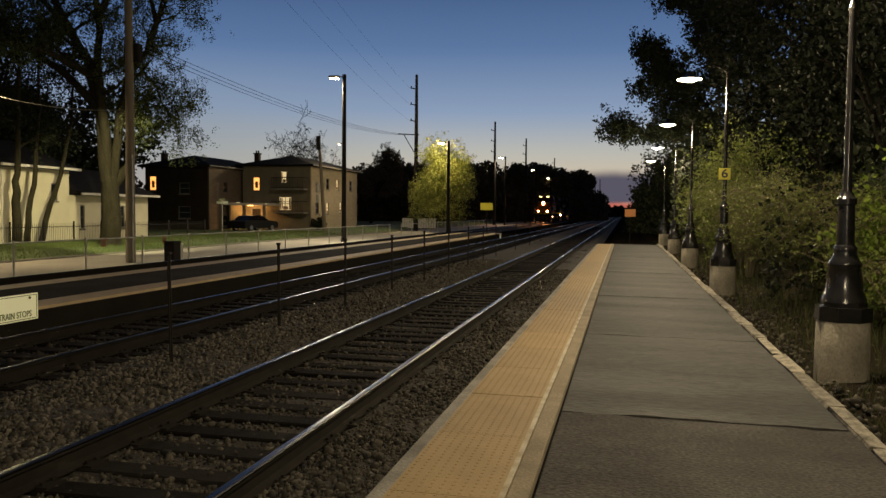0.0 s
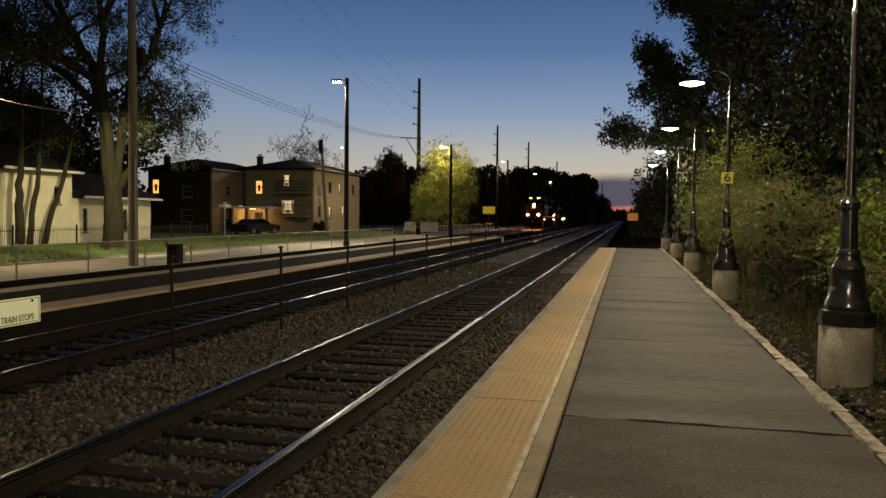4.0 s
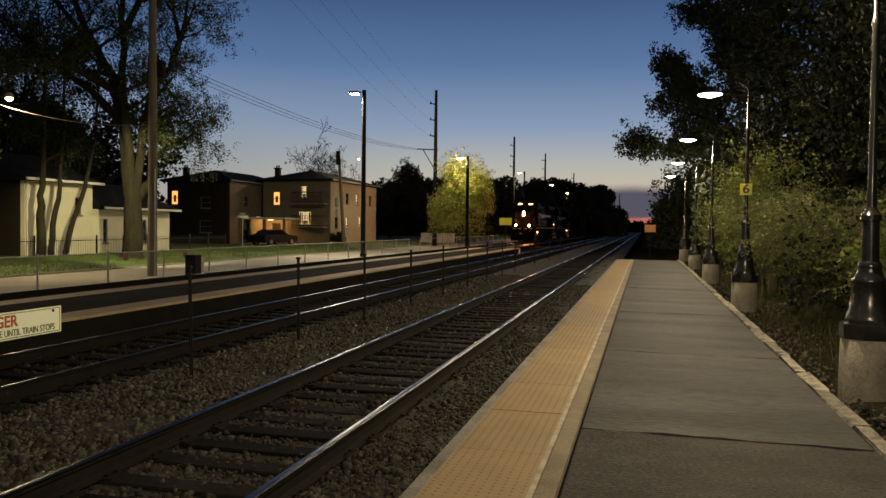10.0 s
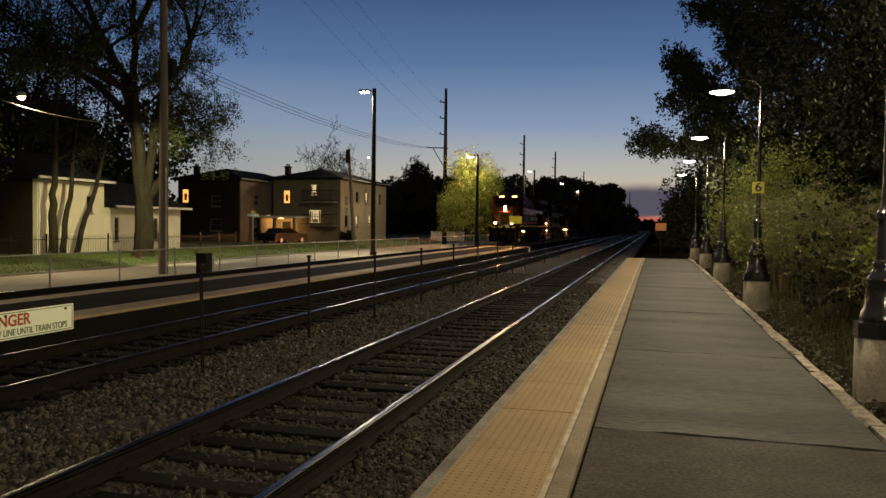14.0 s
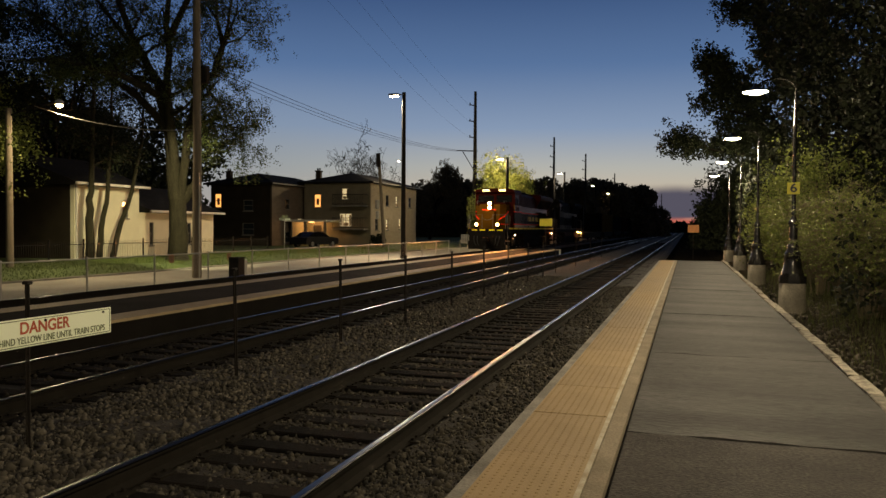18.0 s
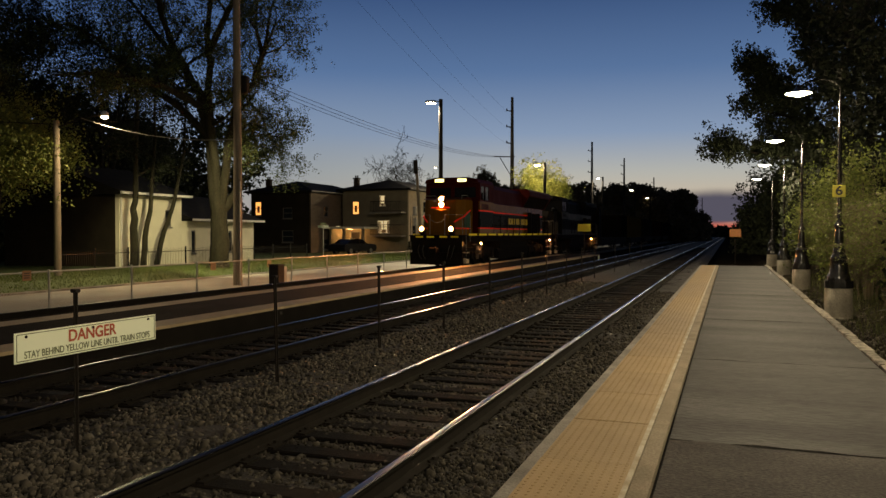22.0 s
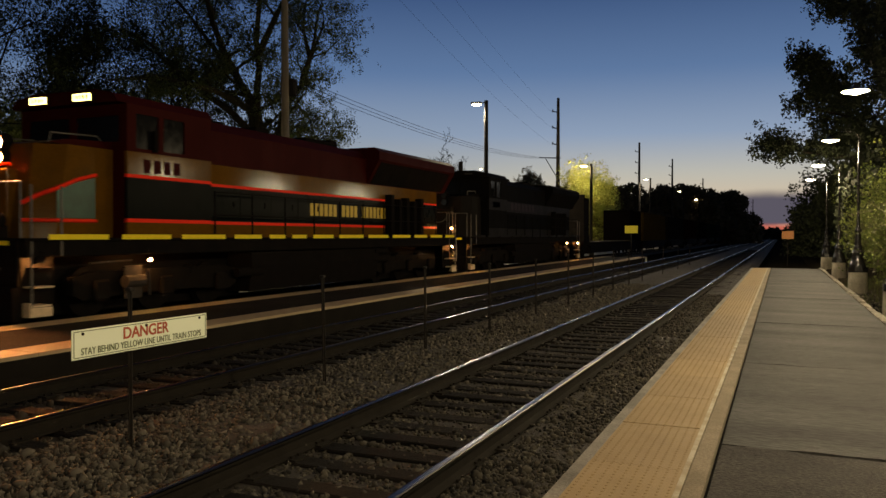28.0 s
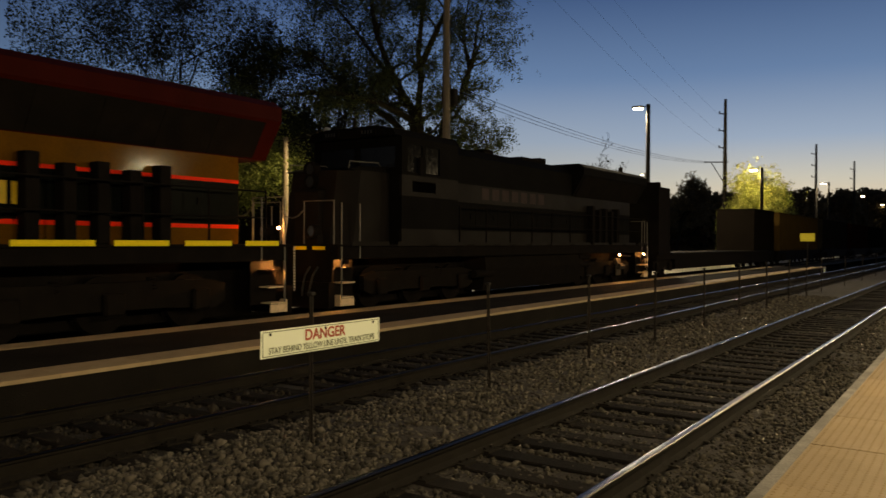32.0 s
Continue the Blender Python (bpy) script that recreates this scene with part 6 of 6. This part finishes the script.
def locomotive(name, label, top, band, low, stripe, letters, lit):
    L = thing(name, label, "locomotive", "freight train")
    # frame, pilot and couplers
    bm = bmesh.new()
    box(bm, -1.5, 1.5, 0.95, 21.2, 1.28, 1.58, 0.02)
    part("frame", bm, M_UNDER, L)
    bm = bmesh.new()
    box(bm, -1.52, 1.52, 0.9, 21.25, 1.58, 1.63)
    part("walkway", bm, M_UNDER, L)
    for s in (0, 1):
        y = 0.95 if s == 0 else 21.2
        o = -1 if s == 0 else 1
        bm = bmesh.new()
        ya, yb = sorted((y, y + o * 0.08))
        box(bm, -1.35, 1.35, ya, yb, 0.75, 1.6, 0.01)
        part("pilot_plate", bm, M_UNDER, L)
        bm = bmesh.new()
        prism(bm, [(-1.4, 0.14), (1.4, 0.14), (1.4, 0.75), (-1.4, 0.75)], "y", *sorted((y + o * 0.02, y + o * 0.22)))
        part("plow", bm, M_UNDER, L)
        bm = bmesh.new()
        ya, yb = sorted((y, y + o * 0.72))
        box(bm, -0.14, 0.14, ya, yb, 0.72, 1.0, 0.03)
        box(bm, -0.2, 0.2, *sorted((y + o * 0.5, y + o * 0.78)), 0.68, 1.02, 0.05)
        part("coupler", bm, M_UNDER, L)
        for hx in (-0.95, -0.7, 0.7, 0.95):
            bm = bmesh.new()
            tube(bm, [(hx, y + o * 0.1, 1.1), (hx, y + o * 0.28, 0.9), (hx * 0.9, y + o * 0.3, 0.55), (hx * 0.8, y + o * 0.22, 0.42)], 0.025, 6)
            part("brake_hose", bm, M_RUBBER, L)
        for sx in (-1, 1):
            for k, z in enumerate((0.38, 0.72, 1.06, 1.36)):
                bm = bmesh.new()
                xa, xb = sorted((sx * 1.18, sx * 1.52))
                box(bm, xa, xb, *sorted((y - o * (0.1 + 0.06 * k), y - o * (0.5 + 0.06 * k))), z, z + 0.03)
                part("step", bm, M_STEP if k in (0, 1) else M_UNDER, L, "orange-edged footstep" if k < 2 else "")
            bm = bmesh.new()
            prism(bm, [(sx * 1.2, 0.2), (sx * 1.52, 0.2), (sx * 1.52, 0.46), (sx * 1.34, 0.46)], "y", *sorted((y - o * 0.04, y - o * 0.07)))
            box(bm, *sorted((sx * 1.505, sx * 1.525)), *sorted((y - o * 0.08, y - o * 0.52)), 0.2, 0.37)
            part("step_plate", bm, M_STEP, L, "orange-white reflective step plate")
            bm = bmesh.new()
            xa, xb = sorted((sx * 1.19, sx * 1.22))
            box(bm, xa, xb, *sorted((y - o * 0.08, y - o * 0.8)), 0.36, 1.3)
            part("step_well", bm, M_UNDER, L)
            bm = bmesh.new()
            tube(bm, [(sx * 1.5, y - o * 0.1, 0.4), (sx * 1.5, y - o * 0.1, 2.6)], 0.02, 6)
            tube(bm, [(sx * 1.5, y - o * 0.75, 1.3), (sx * 1.5, y - o * 0.75, 2.6)], 0.02, 6)
            part("grab_rail", bm, M_HANDRAIL, L, "grey grab rail")
        bm = bmesh.new()
        for sx in (-1, 1):
            tube(bm, [(sx * 1.35, y, 1.63), (sx * 1.35, y, 2.65), (sx * 0.4, y, 2.65), (sx * 0.4, y, 1.63)], 0.02, 6)
        tube(bm, [(-0.4, y, 2.45), (-0.2, y, 2.3), (0, y, 2.25), (0.2, y, 2.3), (0.4, y, 2.45)], 0.016, 6)
        part("end_rail", bm, M_HANDRAIL, L, "end handrails with a chain")
        for xx in (-0.95, -0.35, 0.35, 0.95):
            bm = bmesh.new()
            box(bm, xx - 0.2, xx + 0.2, *sorted((y + o * 0.081, y + o * 0.086)), 1.5, 1.58)
            part("end_stripe", bm, M_STRIPE_YELLOW, L, "yellow reflective end stripe")
    bm = bmesh.new()
    prism(bm, [(-1.38, 1.25), (1.38, 1.25), (1.42, 0.9), (1.3, 0.24), (-1.3, 0.24), (-1.42, 0.9)], "y", 7.6, 14.5)
    part("fuel_tank", bm, M_UNDER, L)
    for y0_, y1_ in ((1.3, 8.1), (14.3, 21.0)):
        bm = bmesh.new()
        box(bm, -0.62, 0.62, y0_, y1_, 0.1, 1.279, 0.03)
        part("traction_motor", bm, M_UNDER, L)
    for k in range(3):
        bm = bmesh.new()
        tube(bm, [(1.32, 7.0 + 0.05, 0.75 + 0.0), (1.32, 8.1, 0.75)], 0.12, 10) if k == 0 else tube(bm, [(1.32, 14.3, 0.6 + 0.28 * k), (1.32, 15.2, 0.6 + 0.28 * k)], 0.11, 10)
        part("air_tank", bm, M_UNDER, L, "", True)
    for yc in (4.75, 17.3):
        for w, a, r in bogie(L, yc, (-1.85, 0.0, 1.85), 0.53, 2.5):
            WHEELS.append((w, a, r))
    # sill stripes, broken
    rs = random.Random(3)
    y = 1.4
    while y < 20.9:
        ln = rs.choice((0.7, 1.4, 1.5, 1.1))
        for sx in (-1, 1):
            bm = bmesh.new()
            box(bm, *sorted((sx * 1.523, sx * 1.529)), y, min(20.9, y + ln), 1.60, 1.70)
            part("sill_stripe", bm, M_STRIPE_YELLOW if letters else M_GREY, L, "yellow reflective sill stripe" if letters else "dull sill stripe")
        y += ln + 0.35
    # nose and cab
    bm = bmesh.new()
    prism(bm, [(-0.75, 1.45), (0.75, 1.45), (1.12, 1.9), (1.12, 3.3), (-1.12, 3.3), (-1.12, 1.9)], "z", 1.63, 3.45)
    for v_ in bm.verts:
        if v_.co.z > 3 and v_.co.y < 2.3:
            v_.co.y += 0.28
    part("nose", bm, band, L, "gold short nose" if letters else "grey short nose")
    bm = bmesh.new()
    prism(bm, [(1.72, 3.45), (3.3, 3.45), (3.3, 3.62), (2.2, 3.56)], "x", -1.08, 1.08)
    part("nose_top", bm, top, L)
    bm = bmesh.new()
    box(bm, -0.42, 0.42, 1.42, 1.7, 1.75, 2.95, 0.02)
    part("nose_door", bm, band, L)
    # cab: side walls with windows through them
    for sx in (-1, 1):
        xs = sorted((sx * 1.44, sx * 1.52))
        for nm, z0, z1, m_ in (("cab_side_low", 1.63, 1.95, band), ("cab_side_stripe", 1.95, 2.03, stripe), ("cab_side_dark", 2.03, 2.88, low), ("cab_side_stripe", 2.88, 2.95, stripe), ("cab_side_band", 2.95, 3.42, band)):
            bm = bmesh.new()
            o = 0.004 if m_ is stripe else 0.0
            box(bm, xs[0] - (o if sx < 0 else 0), xs[1] + (o if sx > 0 else 0), 3.3, 5.9, z0, z1)
            part(nm, bm, m_, L)
        bm = bmesh.new()
        for a, b, c, d in ((3.3, 5.9, 3.42, 3.5), (3.3, 5.9, 4.22, 4.4), (3.3, 3.55, 3.5, 4.22), (4.2, 4.35, 3.5, 4.22), (5.0, 5.9, 3.5, 4.22)):
            box(bm, xs[0], xs[1], a, b, c, d)
        part("cab_side_top", bm, top, L)
        for a, b in ((3.55, 4.2), (4.35, 5.0)):
            bm = bmesh.new()
            box(bm, xs[0] + 0.03, xs[1] - 0.03, a, b, 3.5, 4.22)
            part("cab_window", bm, M_CAR_GLASS, L)
        bm = bmesh.new()
        box(bm, *sorted((sx * 1.525, sx * 1.60)), 4.0, 4.1, 3.45, 3.9)
        part("mirror", bm, M_UNDER, L)
    bm = bmesh.new()
    prism(bm, [(-1.52, 4.4), (1.52, 4.4), (1.40, 4.58), (0.9, 4.68), (-0.9, 4.68), (-1.40, 4.58)], "y", 3.05, 5.95)
    part("cab_roof", bm, top, L)
    # front wall with windscreen
    bm = bmesh.new()
    for a, b, c, d in ((-1.44, 1.44, 1.63, 3.62), (-1.44, 1.44, 4.16, 4.4), (-1.44, -1.3, 3.62, 4.16), (1.3, 1.44, 3.62, 4.16), (-0.1, 0.1, 3.62, 4.16)):
        box(bm, a, b, 3.3, 3.38, c, d)
    part("cab_front", bm, top, L)
    for sx in (-1, 1):
        bm = bmesh.new()
        box(bm, *sorted((sx * 0.1, sx * 1.3)), 3.33, 3.35, 3.62, 4.16)
        part("windscreen", bm, M_CAR_GLASS, L)
        bm = bmesh.new()
        box(bm, *sorted((sx * 0.36, sx * 0.90)), 2.98, 3.048, 4.42, 4.62, 0.01)
        nb = part("number_board", bm, M_UNDER, L)
        bm = bmesh.new()
        box(bm, *sorted((sx * 0.39, sx * 0.87)), 2.965, 2.978, 4.45, 4.59)
        part("number_panel", bm, M_BOARD if lit else M_GREY_DARK, nb, "lit yellow number panel" if lit else "")
        bm = bmesh.new()
        for k in range(4):
            x = sx * 0.63 + (k - 1.5) * 0.1
            box(bm, x - 0.03, x + 0.03, 2.958, 2.964, 4.475, 4.565)
        part("number_bar", bm, M_SIGN_BLACK, nb)
        ring_lamp("headlight", 0.0, 1.56, 3.33 + sx * 0.15, 0.145, M_HEAD if lit else M_GLASS, L, "bright twin headlight" if lit else "")
        ring_lamp("ditch_light", sx * 0.79, 0.78, 1.94, 0.13, M_DITCH if lit else M_GLASS, L, "bright ditch light" if lit else "")
        bm = bmesh.new()
        box(bm, sx * 0.79 - 0.12, sx * 0.79 + 0.12, 0.86, 1.05, 1.63, 1.86)
        part("ditch_bracket", bm, M_UNDER, L)
        for yy, zz in ((4.1, 1.16), (21.05, 1.98)) if letters else ((18.3, 1.2),):
            bm = bmesh.new()
            bmesh.ops.create_icosphere(bm, subdivisions=2, radius=0.027)
            for v_ in bm.verts:
                v_.co += Vector((sx * 1.36, yy, zz))
            part("step_lamp", bm, M_STEPLIGHT, L, "small warm step lamp")
    if letters:
        # red swoosh on the nose flank
        for sx in (-1, 1):
            bm = bmesh.new()
            tube(bm, [(sx * 0.73, 1.43, 2.28), (sx * 0.95, 1.68, 2.46), (sx * 1.127, 1.9, 2.58), (sx * 1.127, 2.4, 2.78), (sx * 1.127, 2.86, 2.9)], 0.045, 5)
            tube(bm, [(sx * 0.73, 1.43, 1.97), (sx * 1.127, 1.9, 1.97), (sx * 1.127, 2.86, 1.97)], 0.04, 5)
            part("nose_stripe", bm, M_STRIPE_RED, L, "curved red nose stripe")
            bm = bmesh.new()
            prism(bm, [(1.92, 2.02), (2.84, 2.02), (2.84, 2.84), (2.4, 2.73), (1.92, 2.53)], "x", *sorted((sx * 1.119, sx * 1.126)))
            part("nose_emblem", bm, M_LOCO_GREEN, L, "dark green nose panel between red stripes")
        bm = bmesh.new()
        tube(bm, [(-0.5, 1.41, 3.03), (0.5, 1.41, 3.03)], 0.035, 5)
        part("nose_crossbar", bm, M_STRIPE_RED, L, "short red bar under the headlight")
    for sx in (-1, 1):
        # brow rails on the nose top
        bm = bmesh.new()
        tube(bm, [(sx * 1.0, 1.85, 3.47), (sx * 1.0, 1.9, 3.66), (sx * 0.9, 3.1, 3.72), (sx * 0.9, 3.25, 3.6)], 0.018, 5)
        part("nose_grab_rail", bm, M_HANDRAIL, L)
        # brake rigging, and at both ends an unseen lamp added to light the steps
        for yb, d in ((3.4, 1),) if letters else ((18.65, -1),):
            bm = bmesh.new()
            tube(bm, [(sx * 1.33, yb, 0.72), (sx * 1.33, yb + d * 0.5, 0.72)], 0.13, 10)
            tube(bm, [(sx * 1.33, yb - d * 0.9, 1.13), (sx * 1.33, yb + d * 0.2, 1.16)], 0.018, 6)
            tube(bm, [(sx * 1.34, yb + d * 0.5, 0.72), (sx * 1.34, yb + d * 0.66, 0.95), (sx * 1.34, yb + d * 0.7, 0.4)], 0.03, 6)
            box(bm, *sorted((sx * 1.24, sx * 1.29)), *sorted((yb + d * 0.05, yb + d * 0.55)), 0.35, 1.05, 0.02)
            part("brake_cylinder", bm, M_RIGGING, L, "dark brake cylinder and rods")
        for ye, d in ((0.95, 1), (21.2, -1)):
            bm = bmesh.new()
            bmesh.ops.create_icosphere(bm, subdivisions=1, radius=0.022)
            for v_ in bm.verts:
                v_.co += Vector((sx * 1.44, ye + d * 0.3, 1.22))
            part("step_lamp", bm, M_STEPLIGHT_LOW, L, "unseen warm lamp added under the walkway to light the steps")
            bm = bmesh.new()
            box(bm, *sorted((sx * 1.475, sx * 1.49)), ye + d * 0.3 - 0.09, ye + d * 0.3 + 0.09, 1.16, 1.28)
            box(bm, *sorted((sx * 1.38, sx * 1.475)), *sorted((ye + d * 0.21, ye + d * 0.225)), 1.16, 1.28)
            part("lamp_hood", bm, M_UNDER, L)
        # reflective chain hanging beside the rear steps
        for yc_ in (21.22, 21.5):
            bm = bmesh.new()
            for k in range(16):
                z = 0.62 + 0.062 * k
                box(bm, *sorted((sx * 1.37, sx * 1.40)), yc_ - 0.012, yc_ + 0.012, z, z + 0.034)
            part("safety_chain", bm, M_CHAIN, L, "bright chain hanging at the coupling end")
    # hood
    X = 1.02
    for nm, z0, z1, m_, o in (("hood_low_band", 1.63, 1.95, band, 0), ("hood_stripe", 1.95, 2.03, stripe, 0.006), ("hood_dark_band", 2.03, 2.88, low, 0), ("hood_stripe", 2.88, 2.95, stripe, 0.006),
                              ("hood_gold_band", 2.95, 3.42, band, 0)):
        bm = bmesh.new()
        box(bm, -X - o, X + o, 5.9, 20.25, z0, z1)
        part(nm, bm, m_, L)
    bm = bmesh.new()
    prism(bm, [(-X, 3.42), (X, 3.42), (X, 4.25), (0.8, 4.5), (-0.8, 4.5), (-X, 4.25)], "y", 5.9, 14.4)
    part("hood_roof", bm, top, L)
    bm = bmesh.new()
    prism(bm, [(-X, 3.42), (X, 3.42), (1.45, 4.14), (1.5, 4.22), (1.5, 4.5), (1.3, 4.64), (-1.3, 4.64), (-1.5, 4.5), (-1.5, 4.22), (-1.45, 4.14)], "y", 14.4, 21.0)
    part("radiator_housing", bm, top, L, "overhanging radiator housing")
    for sx in (-1, 1):
        for k in range(5):
            bm = bmesh.new()
            y = 14.6 + 1.2 * k
            prism(bm, [(sx * 1.03, 3.45), (sx * 1.452, 4.16), (sx * 1.472, 4.15), (sx * 1.05, 3.44)], "y", y, y + 1.19)
            part("radiator_grille", bm, M_UNDER, L, "black radiator grille")
        for k in range(10):
            y = 6.3 + 1.32 * k
            bm = bmesh.new()
            box(bm, *sorted((sx * (X + 0.001), sx * (X + 0.014))), y, y + 1.15, 2.1, 2.82, 0.006)
            d = part("hood_door", bm, low, L)
            bm = bmesh.new()
            box(bm, *sorted((sx * (X + 0.014), sx * (X + 0.035))), y + 1.02, y + 1.06, 2.4, 2.55)
            part("latch", bm, M_UNDER, d)
        for k, hgt in enumerate((3.12, 2.98, 3.05, 2.95, 3.08)):
            y = 15.7 + 0.62 * k
            bm = bmesh.new()
            box(bm, *sorted((sx * 1.04, sx * 1.3)), y, y + 0.24, 1.63, hgt, 0.015)
            part("sand_filler", bm, M_UNDER, L)
        handrail(L, sx * 1.46, 6.1, 20.6, 1.63, 2.72)
        if letters:
            z0, z1 = 2.27, 2.64
            word, y = (6, 4, 8), 10.9
            for w in word:
                for k in range(w):
                    bm = bmesh.new()
                    box(bm, *sorted((sx * (X + 0.0145), sx * (X + 0.018))), y, y + 0.19, z0, z1)
                    part("letter_bar", bm, M_LETTER, L)
                    y += 0.262
                y += 0.262
            for k in range(4):
                bm = bmesh.new()
                y = 3.75 + 0.3 * k
                box(bm, *sorted((sx * 1.521, sx * 1.525)), y, y + 0.2, 3.0, 3.28)
                part("number_bar", bm, M_LOCO_RED, L)
        else:
            for k in range(7):
                bm = bmesh.new()
                y = 8.0 + 0.62 * k
                box(bm, *sorted((sx * (X + 0.001), sx * (X + 0.004))), y, y + 0.42, 3.0, 3.36)
                part("letter_bar", bm, M_FADED_RED, L, "faded red lettering")
            bm = bmesh.new()
            box(bm, *sorted((sx * 1.521, sx * 1.524)), 3.75, 4.8, 3.0, 3.28)
            part("number_bar", bm, M_FADED_RED, L)
    bm = bmesh.new()
    box(bm, -0.85, 0.85, 20.25, 20.4, 1.63, 3.9)
    part("rear_wall", bm, band, L)
    for yy, w, ln, h in ((6.6, 0.5, 1.0, 0.12), (9.2, 0.35, 0.6, 0.22), (11.3, 0.6, 1.6, 0.16), (13.2, 0.3, 0.5, 0.3)):
        bm = bmesh.new()
        box(bm, -w, w, yy, yy + ln, 4.5, 4.5 + h, 0.03)
        part("roof_hatch", bm, M_UNDER, L)
    bm = bmesh.new()
    for k in range(3):
        turned(bm, [(0.05, 4.68), (0.05, 4.72), (0.09, 4.76)], 8, (-0.2 + 0.2 * k, 4.6, 0.0))
    part("horn", bm, M_UNDER, L)
    for k in range(3):
        bm = bmesh.new()
        turned(bm, [(0.62, 4.641), (0.62, 4.70), (0.5, 4.72)], 16, (0, 15.6 + 1.9 * k, 0))
        part("radiator_fan", bm, M_UNDER, L)
    return L


loco_a = locomotive("locomotive", "red, gold and black diesel locomotive with glowing headlights", M_LOCO_RED, M_LOCO_GOLD, M_LOCO_BLACK, M_STRIPE_RED, True, True)
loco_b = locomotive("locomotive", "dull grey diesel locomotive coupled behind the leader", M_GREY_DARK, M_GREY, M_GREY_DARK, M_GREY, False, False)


def container_car(label, length, box0, box1, colour, bulkhead=False):
    c = thing("container_wagon", label, "freight wagon", "freight train")
    bm = bmesh.new()
    for s in (-1, 1):
        box(bm, *sorted((s * 1.1, s * 1.3)), 3.2, length - 3.2, 0.42, 1.15, 0.02)
        box(bm, *sorted((s * 1.1, s * 1.3)), 0.6, 3.2, 0.9, 1.15, 0.02)
        box(bm, *sorted((s * 1.1, s * 1.3)), length - 3.2, length - 0.6, 0.9, 1.15, 0.02)
    box(bm, -1.1, 1.1, 0.6, 2.6, 0.95, 1.15)
    box(bm, -1.1, 1.1, length - 2.6, length - 0.6, 0.95, 1.15)
    box(bm, -0.35, 0.35, 2.6, length - 2.6, 0.32, 1.1)
    part("underframe", bm, M_UNDER, c)
    for y in (1.8, length - 1.8):
        for w, a, r in bogie(c, y, (-0.88, 0.88), 0.42, 1.25):
            pass
    for y0, y1 in ((0.0, 0.6), (length - 0.6, length)):
        bm = bmesh.new()
        box(bm, -0.12, 0.12, y0, y1, 0.75, 1.0, 0.02)
        part("coupler", bm, M_UNDER, c)
    if bulkhead:
        bm = bmesh.new()
        box(bm, -1.42, 1.42, 0.5, 0.72, 1.15, 4.5, 0.02)
        for x in (-1.3, -0.65, 0.0, 0.65, 1.3):
            b2 = bmesh.new()
            prism(b2, [(0.722, 1.15), (2.3, 1.15), (2.3, 1.4), (0.95, 3.9), (0.9, 4.42), (0.722, 4.42)], "x", x - 0.07, x + 0.07)
            part("brace", b2, M_UNDER, c)
        part("bulkhead", bm, M_UNDER, c, "tall braced steel end bulkhead")
        bm = bmesh.new()
        box(bm, -1.36, 1.36, 0.95, 2.25, 1.16, 4.3, 0.03)
        part("load", bm, M_UNDER, c, "dark wrapped load against the bulkhead")
        bm = bmesh.new()
        box(bm, -1.36, 1.36, 2.62, length - 2.62, 1.152, 1.22, 0.01)
        part("deck", bm, M_TIE, c, "bare timber deck")
    bm = bmesh.new()
    n = int((box1 - box0 - 0.3) / 0.28)
    pts = []
    for k in range(n):
        y = box0 + 0.15 + k * (box1 - box0 - 0.3) / n
        p = (box1 - box0 - 0.3) / n
        pts += [(1.215, y), (1.215, y + p * 0.35), (1.18, y + p * 0.5), (1.18, y + p * 0.85)]
    outline = [(1.215, box0)] + pts + [(1.215, box1)] + [(-x, y) for x, y in reversed([(1.215, box0)] + pts + [(1.215, box1)])]
    prism(bm, outline, "z", 1.3, 3.9)
    b = part("container", bm, colour, c, "corrugated steel container")
    for z0, z1 in ((1.16, 1.3), (3.9, 4.0)):
        bm = bmesh.new()
        box(bm, -1.22, 1.22, box0, box1, z0, z1)
        part("container_rail", bm, colour, b)
    return c


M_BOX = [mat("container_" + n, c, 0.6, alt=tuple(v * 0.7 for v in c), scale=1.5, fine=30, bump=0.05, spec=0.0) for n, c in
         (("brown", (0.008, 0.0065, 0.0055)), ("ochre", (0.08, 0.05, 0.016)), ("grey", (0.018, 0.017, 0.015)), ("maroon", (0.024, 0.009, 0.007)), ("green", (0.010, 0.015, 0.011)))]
names = ("dark brown", "ochre", "grey", "maroon", "dull green")
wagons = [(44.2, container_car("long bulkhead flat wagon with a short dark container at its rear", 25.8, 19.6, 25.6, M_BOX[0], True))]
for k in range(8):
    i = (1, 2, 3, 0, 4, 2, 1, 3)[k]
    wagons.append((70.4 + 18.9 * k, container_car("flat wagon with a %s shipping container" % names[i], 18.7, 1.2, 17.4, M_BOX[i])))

SPEED, START = 4.575, 18.2 + 26 * 4.575


def motions():
    times = [0, 0.1, 0.2] + [2 * k for k in range(1, 16)] + [31.8, 31.9, 32.0]
    for off, ob in [(0.0, loco_a), (21.85, loco_b)] + wagons:
        walk(ob, [(t, pose(TRACK_X[2], START - SPEED * t + off, 0)) for t in times])
    for w, a, r in WHEELS:
        step = 0.14
        n = int(32 / step)
        walk(w, [(min(32.0, k * 32 / n), pose(0, a, r, 0) @ pose(0, 0, 0, math.degrees(SPEED * (k * 32 / n) / r), 0, 0)) for k in range(n + 1)])


motions()
